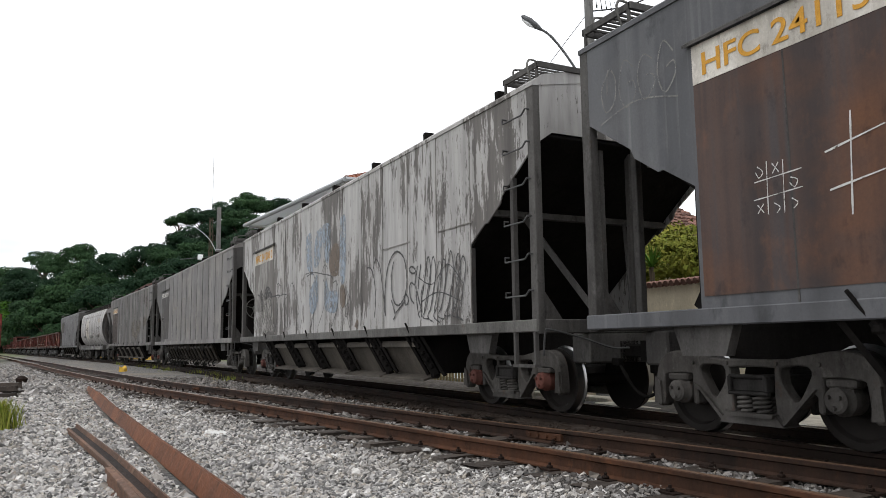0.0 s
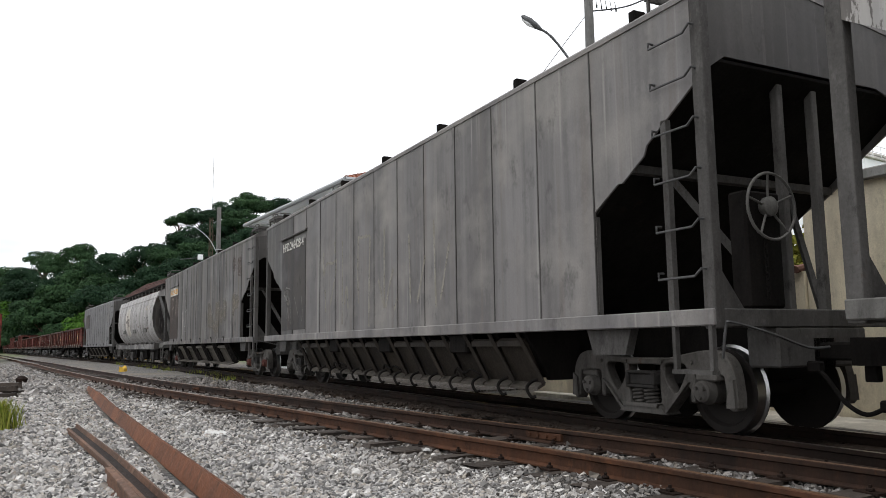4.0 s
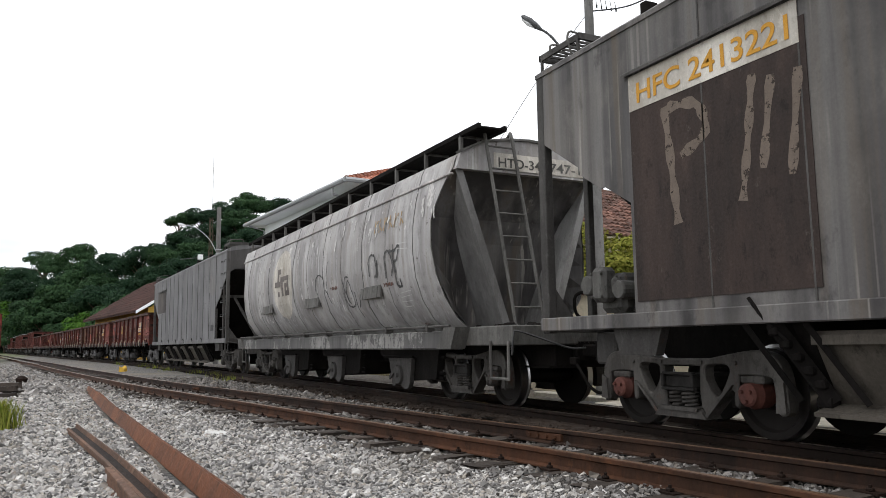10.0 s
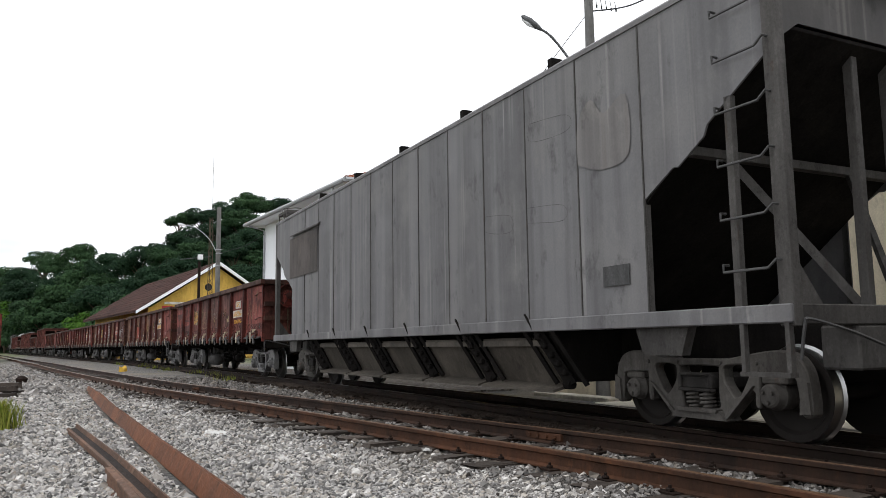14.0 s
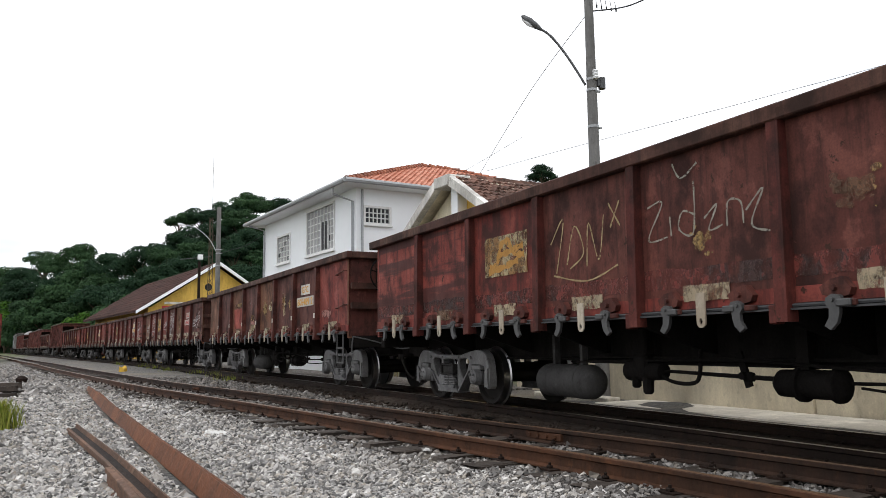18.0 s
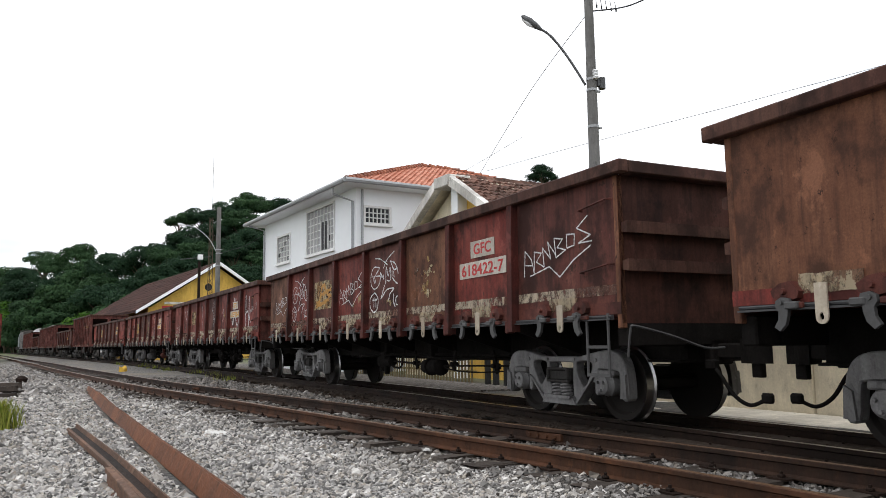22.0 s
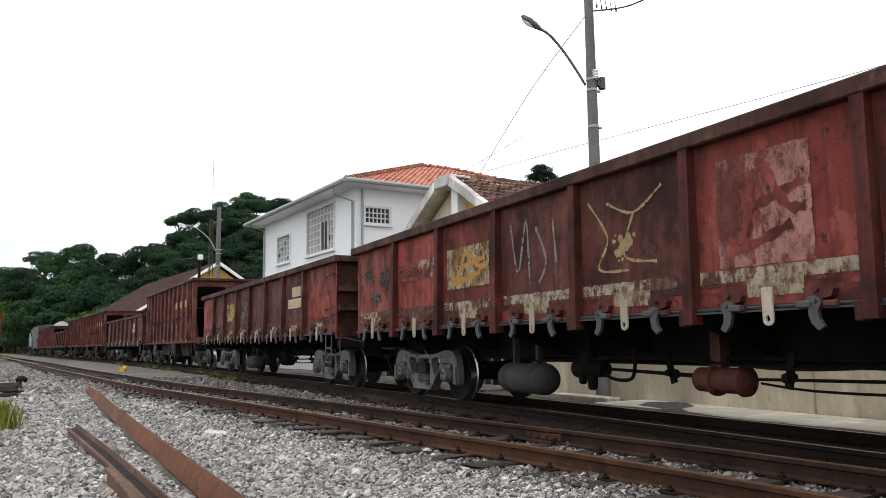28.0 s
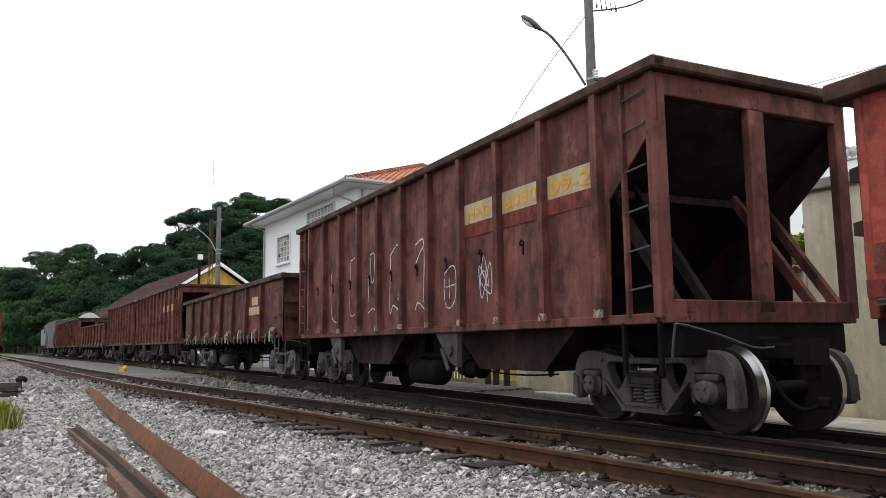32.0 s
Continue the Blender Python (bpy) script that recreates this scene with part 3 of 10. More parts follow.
def ribbon(shape, pts, w, x):
    """A painted stroke on the plane x, through (y, z) points."""
    n = len(pts)
    vs = []
    for i, (y, z) in enumerate(pts):
        a, b = pts[max(i - 1, 0)], pts[min(i + 1, n - 1)]
        dy, dz = b[0] - a[0], b[1] - a[1]
        l = math.hypot(dy, dz) or 1
        ww = w * (0.75 + 0.25 * math.sin(i * 1.7))
        vs += [(x, y - dz / l * ww / 2, z + dy / l * ww / 2), (x, y + dz / l * ww / 2, z - dy / l * ww / 2)]
    shape.add(vs, [(2 * i, 2 * i + 1, 2 * i + 3, 2 * i + 2) for i in range(n - 1)])


def scrawl(parent, material, y0, y1, z0, z1, x, seed, letters=5, w=0.03, label=""):
    """Looping spray-can writing between y0 (its left end, far) and y1."""
    rnd = random.Random(seed)
    sh = Shape()
    step = (y1 - y0) / letters
    for i in range(letters):
        a = y0 + step * i
        kind = rnd.randrange(5)
        h = (z1 - z0)

        def P(u, v):
            return (a + step * u * 1.05, z0 + h * (v + rnd.uniform(-0.06, 0.06)))
        if kind == 0:
            pts = [P(0.1, 0), P(0.2, 0.9), P(0.8, 0.95), P(0.85, 0.55), P(0.25, 0.45), P(0.9, 0.05)]
        elif kind == 1:
            pts = [P(0.85, 0.8), P(0.4, 1), P(0.1, 0.5), P(0.4, 0), P(0.9, 0.2), P(0.85, 0.5), P(0.5, 0.5)]
        elif kind == 2:
            pts = [P(0.1, 0.05), P(0.2, 1), P(0.5, 0.35), P(0.8, 1), P(0.9, 0)]
        elif kind == 3:
            pts = [P(0.85, 0.9), P(0.2, 0.95), P(0.25, 0.55), P(0.8, 0.45), P(0.75, 0.05), P(0.1, 0.1)]
        else:
            pts = [P(0.5, 1), P(0.1, 0.6), P(0.3, 0.05), P(0.8, 0.2), P(0.85, 0.75), P(0.5, 1), P(0.4, 0.4)]
        ribbon(sh, smooth_line(pts), w * rnd.uniform(0.8, 1.2), x)
    if rnd.random() < 0.6:
        ribbon(sh, smooth_line([(y0, z0 - 0.08), ((y0 + y1) / 2, z0 + 0.02), (y1, z0 - 0.1)]), w, x)
    return part("spray_writing", sh, material, parent, label)


def strokes(parent, material, w, lines, x, label=""):
    """Hand-drawn paint strokes on a side, each through a few (y, z) points."""
    for k, ln in enumerate(lines):
        sh = Shape()
        ribbon(sh, smooth_line(ln), w, x - 0.0005 * (k % 8))
        part("spray_stroke", sh, material, parent, label)


def fills(parent, material, shapes, x, label=""):
    """Filled paint shapes on a side."""
    for k, poly in enumerate(shapes):
        sh = Shape()
        sh.add([(x - 0.0001 * (k % 4), y, z) for y, z in smooth_line(poly + [poly[0]], 4)[:-1]], [tuple(range(len(poly) * 4))])
        part("spray_fill", sh, material, parent, label)


# ================= the line of the track =================
XC, S0, KAPPA, S1 = 6.18, 7.07, 0.001722, 60.0


def track(s):
    """Centre line of the train's track at s metres along it: x, y, heading."""
    if s <= S0:
        return XC, s + 0.5, 0.0
    a = KAPPA * (min(s, S1) - S0)
    x, y = XC - (1 - math.cos(a)) / KAPPA, S0 + 0.5 + math.sin(a) / KAPPA
    if s > S1:
        x, y = x - math.sin(a) * (s - S1), y + math.cos(a) * (s - S1)
    return x, y, a


def on_track(s, off=0.0, z=0.0):
    x, y, a = track(s)
    return x + off * math.cos(a), y + off * math.sin(a), z


SPEED_T = (0, 4, 8, 12, 16, 20, 24, 28, 32)
SPEED_V = (4.917, 4.815, 5.115, 5.295, 5.405, 5.756, 5.918, 6.137, 6.494)


def run(t):
    """How far the train has gone after t seconds."""
    d = 0.0
    for t0, t1, v0, v1 in zip(SPEED_T, SPEED_T[1:], SPEED_V, SPEED_V[1:]):
        if t <= t0:
            break
        u = min(t, t1) - t0
        d += v0 * u + (v1 - v0) * u * u / (t1 - t0) / 2
    return d


def train_pose(s_mid, t):
    x, y, a = track(s_mid - run(t))
    return pose(x, y, 0, 0, 0, math.degrees(a))


WAGONS = []
# ================= ground and tracks =================
def ground_material():
    m, N, L, B = nodes_of("yard_ground")
    mp = coords(N, L, (1, 1, 1), False)
    v = N.new("ShaderNodeTexVoronoi")
    v.inputs["Scale"].default_value = 30
    L.new(mp.outputs[0], v.inputs["Vector"])
    sep = N.new("ShaderNodeSeparateColor")
    L.new(v.outputs["Color"], sep.inputs[0])
    n1, n2 = noise_of(N, L, mp, 0.35, 5), noise_of(N, L, mp, 7, 4)
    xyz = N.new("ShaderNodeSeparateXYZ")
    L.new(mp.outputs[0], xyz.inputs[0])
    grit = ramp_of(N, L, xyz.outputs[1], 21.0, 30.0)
    # Near ground is dark: the shade between the stones is put into its colour.
    gap_shade = mix_of(N, L, sep.outputs[0], (0.02, 0.019, 0.018), (0.10, 0.096, 0.09))
    c = mix_of(N, L, grit.outputs[0], gap_shade, mix_of(N, L, sep.outputs[0], (0.03, 0.028, 0.027), (0.17, 0.161, 0.15)))
    c = mix_of(N, L, ramp_of(N, L, n1.outputs[0], 0.48, 0.7, 0, 0.6).outputs[0], c, (0.22, 0.18, 0.12))
    left = ramp_of(N, L, xyz.outputs[0], -7.0, -3.5, 1, 0)
    far = ramp_of(N, L, xyz.outputs[0], 9.6, 11.5, 0, 1)
    both = N.new("ShaderNodeMath")
    both.operation = "MAXIMUM"
    L.new(left.outputs[0], both.inputs[0])
    L.new(far.outputs[0], both.inputs[1])
    g = mix_of(N, L, n2.outputs[0], (0.05, 0.085, 0.025), (0.13, 0.12, 0.06))
    L.new(mix_of(N, L, both.outputs[0], c, g), B.inputs["Base Color"])
    B.inputs["Roughness"].default_value = 0.92
    bump_of(N, L, B, v.outputs["Distance"], 0.9, -0.012)
    return m


GROUND_Z = -0.17
xs = [-2000, -300, -60, -20] + [i * 0.5 - 8 for i in range(36)] + [14, 30, 100, 400, 2500]
ys = [-1500, -200, -30] + [i * 0.7 - 4 for i in range(60)] + [45, 60, 90, 150, 300, 800, 3000]


def ground_height(x, y):
    h = GROUND_Z + 0.035 * noise.noise((x * 0.5, y * 0.5, 0)) + 0.02 * noise.noise((x * 1.7, y * 1.7, 3))
    return h if abs(x) < 12 and -5 < y < 60 else GROUND_Z


sh = Shape()
sh.add([(x, y, ground_height(x, y)) for y in ys for x in xs],
       [(j * len(xs) + i, j * len(xs) + i + 1, (j + 1) * len(xs) + i + 1, (j + 1) * len(xs) + i) for j in range(len(ys) - 1) for i in range(len(xs) - 1)])
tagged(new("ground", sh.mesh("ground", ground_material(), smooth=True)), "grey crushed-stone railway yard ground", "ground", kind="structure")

RAIL = [(-0.06, -0.145), (0.06, -0.145), (0.06, -0.133), (0.012, -0.118), (0.009, -0.045), (0.034, -0.034), (0.034, -0.005), (0.027, 0.0),
        (-0.027, 0.0), (-0.034, -0.005), (-0.034, -0.034), (-0.009, -0.045), (-0.012, -0.118), (-0.06, -0.133)]


def sweep(points, profile, top_edges=(7,)):
    """Profile (u to the right of the way, w up) carried along 3D points."""
    sh = Shape()
    n, k = len(points), len(profile)
    vs = []
    for i, p in enumerate(points):
        a, b = Vector(points[max(i - 1, 0)]), Vector(points[min(i + 1, n - 1)])
        d = (b - a).normalized()
        r = d.cross(Vector((0, 0, 1))).normalized()
        u = r.cross(d)
        vs += [Vector(p) + r * c[0] + u * c[1] for c in profile]
    fs, ms = [], []
    for i in range(n - 1):
        for j in range(k):
            l = (j + 1) % k
            fs.append((i * k + j, i * k + l, (i + 1) * k + l, (i + 1) * k + j))
            ms.append(1 if j in top_edges else 0)
    fs += [tuple(range(k)), tuple(range((n - 1) * k, n * k))]
    sh.add(vs, fs)
    sh.m = ms + [0, 0]
    return sh


def siding(s):
    """Offset of the near track's centre from the train's."""
    return -float(np.interp(s, SID_S, SID_D))


sid = smooth_line([(-20, 0.9), (-8, 1.15), (2.7, 1.76), (7.9, 2.46), (15.5, 3.45), (21.5, 4.1), (35.5, 4.95), (46, 5.25), (70, 5.45), (110, 5.5), (200, 5.5), (330, 5.5)], 10)
SID_S, SID_D = [p[0] for p in sid], [p[1] for p in sid]

main_line = thing("railway_track", pose(0, 0, 0), "metre-gauge railway track with dark worn rails under the train", "track", kind="structure")
siding_line = thing("railway_track", pose(0, 0, 0), "metre-gauge siding with brown rusty rails on stone ballast", "track", kind="structure")
long_s = [-25 + i * 1.0 for i in range(80)] + [55 + i * 4.0 for i in range(70)]
for side in (-0.533, 0.533):
    part("rail", sweep([on_track(s, side) for s in long_s], RAIL).mesh("rail", M_RAIL_BROWN, M_RAIL_SHINE), None, main_line)
    part("rail", sweep([on_track(s, siding(s) + side, 0.0) for s in long_s], RAIL).mesh("rail", M_RAIL_RUST if side < 0 else M_RAIL_SOOTY, M_RAIL_TOP), None, siding_line)

rnd = random.Random(5)
SLEEPER_AT = []
sleepers = []
for v in range(4):
    sh = Shape()
    sh.box(-0.97, 0.97, -0.11, 0.11, -0.12, 0.0, 0.015)
    vs = [Vector(p) for p in sh.v]
    sh.v = [(p.x + rnd.uniform(-0.04, 0.04), p.y + rnd.uniform(-0.015, 0.015), p.z + rnd.uniform(-0.012, 0.006)) for p in vs]
    sleepers.append(sh.mesh("sleeper", M_SLEEPER))
# Copies for below the train, its shade put into a near-black colour.
shaded_sleepers = []
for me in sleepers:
    shaded = me.copy()
    shaded.materials[0] = M_SLEEPER_SHADED
    shaded_sleepers.append(shaded)
plate_sh = Shape()
plate_sh.box(-0.14, 0.14, -0.09, 0.09, -0.003, 0.012)
for bx in (-0.085, 0.085):
    plate_sh.box(bx - 0.02, bx + 0.02, -0.025, 0.025, 0.012, 0.035, 0.006)
    plate_sh.lathe([(0.03, 0.013), (0.055, 0.013)], "z", (bx, 0, 0), 6)
rail_clip = plate_sh.mesh("rail_fastening", M_RAIL_BROWN)
for line, off, first, last in ((main_line, lambda s: 0.0, -8, 62), (siding_line, siding, -8, 62)):
    s = first
    while s < last:
        x, y, z = on_track(s, off(s))
        a = math.degrees(track(s)[2]) + rnd.uniform(-3, 3)
        if line is siding_line:
            a += math.degrees(math.atan(off(s - 0.5) - off(s + 0.5)))
            SLEEPER_AT.append((x, y))
        part("sleeper", rnd.choice(sleepers if line is siding_line else shaded_sleepers), None, line, at=pose(x + rnd.uniform(-0.05, 0.05), y, -0.14 + rnd.uniform(-0.01, 0.006), rnd.uniform(-1, 1), rnd.uniform(-0.5, 0.5), a))
        if s < 26:
            for side in (-0.533, 0.533):
                part("rail_fastening", rail_clip, None, line, at=pose(*on_track(s, off(s) + side, -0.147), 0, 0, math.degrees(track(s)[2])))
        s += 0.62 + rnd.uniform(-0.05, 0.05)
joint = Shape()
for sx in (-1, 1):
    joint.box(sx * 0.012 - 0.012, sx * 0.012 + 0.012, -0.28, 0.28, -0.115, -0.045, 0.004)
    for by in (-0.2, -0.07, 0.07, 0.2):
        joint.lathe([(sx * 0.018, 0.018), (sx * 0.045, 0.018)], "x", (0, by, -0.08), 6)
joint_mesh = joint.mesh("fishplate", M_RAIL_RUST)
for s in (6.3, 18.2):
    part("fishplate", joint_mesh, None, siding_line, "rusty bolted joint plate", pose(*on_track(s, siding(s) + 0.533), 0, 0, 6))

# loose rails lying on the stones
zr = GROUND_Z
M_RAIL_OLD = weathered("old_brown_rail", (0.15, 0.08, 0.05), (0.06, 0.036, 0.026), (0.22, 0.13, 0.085), 0.6, bump=0.4)


def loose_rail(points, profile, mats, label):
    """Profile to the right and up; the points run towards the yard's near end."""
    return tagged(new("loose_rail", sweep(points, [(-r, z) for r, z in profile], (3, 11)).mesh("loose_rail", *mats)), label, "rail", "loose rails on the stones")


# this one leans on its head with the broad foot turned up
FOOT_UP = [(1.35 * ((u + 0.06) * 0.37 + (w + 0.145) * 0.93), 1.35 * ((u + 0.06) * 0.93 - (w + 0.145) * 0.37) + 0.012) for u, w in RAIL]
LONG_RAIL = [(0.555, 21.4, zr - 0.05), (0.585, 19.5, zr - 0.01), (0.635, 14.5, zr), (0.785, 8.8, zr), (0.845, 7.0, zr), (0.885, 5.7, zr), (0.905, 4.6, zr), (0.93, 3.0, zr)]
LOOSE_AT = [LONG_RAIL]
loose_rail(LONG_RAIL, FOOT_UP, (M_RAIL_ORANGE, M_RAIL_ORANGE), "long rusty orange-brown rail leaning on the ballast, foot turned up")
# this one lies on its side: its foot stands upright
FLAT = [(-0.8 * w, 0.8 * (u + 0.06) - 0.2 * w) for u, w in RAIL]
loose_rail([(0.085, 10.65, zr), (0.345, 7.6, zr), (0.455, 6.05, zr), (0.525, 5.0, zr), (0.58, 4.0, zr)], FLAT, (M_RAIL_OLD, M_RAIL_BROWN), "dark brown rail lying on its side on the stones")
UPRIGHT = [(u * 0.75, w * 0.97 + 0.142) for u, w in RAIL]
loose_rail([(0.352, 6.52, zr), (0.398, 5.84, zr), (0.436, 5.1, zr), (0.49, 4.0, zr)], UPRIGHT, (M_RAIL_OLD, M_RAIL_OLD), "short worn brown rail standing beside the longer loose rail")

# ballast stones, the near ones as real stones
def stones(count, region, size, seed, mat, name, label):
    g = np.random.default_rng(seed)
    cube = np.array([(a, b, c) for c in (-1, 1) for b in (-1, 1) for a in (-1, 1)], float)
    tri = np.array([(0, 2, 3), (0, 3, 1), (4, 5, 7), (4, 7, 6), (0, 1, 5), (0, 5, 4), (2, 6, 7), (2, 7, 3), (0, 4, 6), (0, 6, 2), (1, 3, 7), (1, 7, 5)])
    pos = region(g, count)
    n = len(pos)
    base = cube[None] * g.uniform(0.25, 1.15, (n, 8, 3)) * g.uniform(0.6, 1.2, (n, 1, 3)) * np.array([1.1, 1, 0.75])
    ang = g.uniform(0, 6.28, n)
    c, s = np.cos(ang)[:, None], np.sin(ang)[:, None]
    x, y = base[..., 0] * c - base[..., 1] * s, base[..., 0] * s + base[..., 1] * c
    tilt = g.uniform(-0.9, 0.9, n)[:, None]
    z, x = base[..., 2] + x * tilt, x - base[..., 2] * tilt
    r = (size * g.lognormal(0, 0.3, n) * np.clip(0.56 + 0.035 * np.hypot(pos[:, 0], pos[:, 1]), 0.6, 1.3))[:, None]
    co = np.stack([x * r + pos[:, 0:1], y * r + pos[:, 1:2], z * r + pos[:, 2:3]], 2).reshape(-1, 3)
    fa = (tri[None] + (np.arange(n) * 8)[:, None, None]).reshape(-1, 3)
    me = bpy.data.meshes.new(name)
    me.vertices.add(len(co))
    me.vertices.foreach_set("co", co.astype(np.float32).ravel())
    me.loops.add(fa.size)
    me.loops.foreach_set("vertex_index", fa.astype(np.int32).ravel())
    me.polygons.add(len(fa))
    me.polygons.foreach_set("loop_start", np.arange(0, fa.size, 3, dtype=np.int32))
    me.polygons.foreach_set("use_smooth", np.zeros(len(fa), dtype=bool))
    me.update(calc_edges=True)
    me.materials.append(mat)
    return tagged(new(name, me), label, "gravel", kind="stuff")


def near_bed(g, count, zone=0, start=2.6, span=26):
    d = start + span * g.random(count) ** 1.75
    px = g.uniform(-0.08, 0.60 if start < 9 else 0.17, count)
    x, y = d * np.sin(px * 1.9 - 0.12), d * np.cos(px * 1.9 - 0.12)
    keep = (x < 6.9) & (x > -5)
    at = np.array(SLEEPER_AT)
    for cx, cy in at[at[:, 1] < 27]:
        keep &= ~((abs(y - cy - 0.13 * (x - cx)) < 0.12) & (abs(x - cx) < 1.0) & (g.random(count) < 0.96))
    off = x - np.interp(y, at[:, 1], at[:, 0])
    soil = off + g.normal(0, 0.22, count)
    line = np.array([on_track(s)[:2] for s in range(-6, 40)])
    main = np.interp(y, line[:, 1], line[:, 0]) - x < 1.25
    keep &= (main, ~main & (soil > -1.1), ~main & (soil <= -1.1))[2 - zone]
    for pts in LOOSE_AT:
        keep &= abs(x - np.interp(y, [p[1] for p in pts[::-1]], [p[0] for p in pts[::-1]], -9, -9)) > 0.06
    x, y = x[keep], y[keep]
    h = np.array([ground_height(a, b) for a, b in zip(x, y)])
    return np.stack([x, y, h + g.uniform(-0.012, 0.016, len(x))], 1)


M_STONE_FAR = gravel_material("dusty_far_stones", True, 0.6)


def round_bed(g, count):
    """The yard round about, on the near side of the siding."""
    x, y = g.uniform(-9, 4.2, count), g.uniform(-8, 12, count)
    at = np.array(SLEEPER_AT)
    turn, far = np.degrees(np.arctan2(x, y)), np.hypot(x, y)
    keep = ((turn < -15) | (turn > 58) | (far < 2.7)) & (np.interp(y, at[:, 1], at[:, 0]) - x > 1.1)
    x, y = x[keep], y[keep]
    return np.stack([x, y, [ground_height(a, b) for a, b in zip(x, y)]], 1)


stones(28000, round_bed, 0.066, 10, M_STONE, "yard_ballast", "loose grey crushed stones of the yard")
stones(230000, near_bed, 0.0182, 3, M_STONE, "ballast", "loose angular grey crushed stones of the ballast")
stones(42000, lambda g, n: near_bed(g, n, 0, 20, 40), 0.03, 9, M_STONE_FAR, "far_ballast", "grey crushed stones along the far siding")
M_STONE_WORN = gravel_material("worn_siding_stones", True, 0.42)
stones(120000, lambda g, n: near_bed(g, n, 1), 0.022, 6, M_STONE_WORN, "siding_ballast", "brownish ballast stones between the siding's rails")
# Soiled stones; the low tone also puts the train's shade into their colour.
M_STONE_SOIL_SHADE = gravel_material("soiled_shaded_stones", True, 0.05)
stones(80000, lambda g, n: near_bed(g, n, 2), 0.026, 4, M_STONE_SOIL_SHADE, "soiled_ballast", "soiled ballast stones under the train's track, blackened with its shade")
# Oily bed, with the shade below the wagons put into its tone.
M_BED = gravel_material("oily_shaded_track_bed", False, 0.05)
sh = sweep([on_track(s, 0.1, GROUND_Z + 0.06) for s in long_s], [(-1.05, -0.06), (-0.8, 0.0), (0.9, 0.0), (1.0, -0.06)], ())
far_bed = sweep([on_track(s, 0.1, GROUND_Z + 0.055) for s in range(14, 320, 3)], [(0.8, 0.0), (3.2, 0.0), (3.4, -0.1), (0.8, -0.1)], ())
tagged(new("track_bed", sh.mesh("track_bed", M_BED)), "oily ballast bed under the train's track, blackened with its shade", "track bed", kind="structure")
# The shade beyond the train is put into this verge's dark tone.
M_VERGE = gravel_material("shaded_verge", False, 0.33)
tagged(new("verge", far_bed.mesh("verge", M_VERGE)), "dark verge beside the train's track, shade put into its colour", "verge", kind="structure")


# ================= bogies and running gear =================
def wheelset_mesh():
    sh = Shape()
    sh.lathe([(-0.80, 0.055), (-0.60, 0.07), (0.60, 0.07), (0.80, 0.055)], "x", seg=14)
    for sx in (-1, 1):
        prof = [(0.470, 0.33), (0.470, 0.425), (0.487, 0.432), (0.502, 0.405), (0.598, 0.398), (0.603, 0.385), (0.600, 0.335), (0.560, 0.31), (0.545, 0.15), (0.61, 0.12), (0.615, 0.07)]
        mats = [1, 1, 2, 2, 0, 0, 0, 0, 0, 0]
        sh.lathe([(sx * a, r) for a, r in prof], "x", seg=36, mats=mats)
    return sh.mesh("wheelset", M_WHEEL, M_WHEEL, M_TREAD, smooth=True)


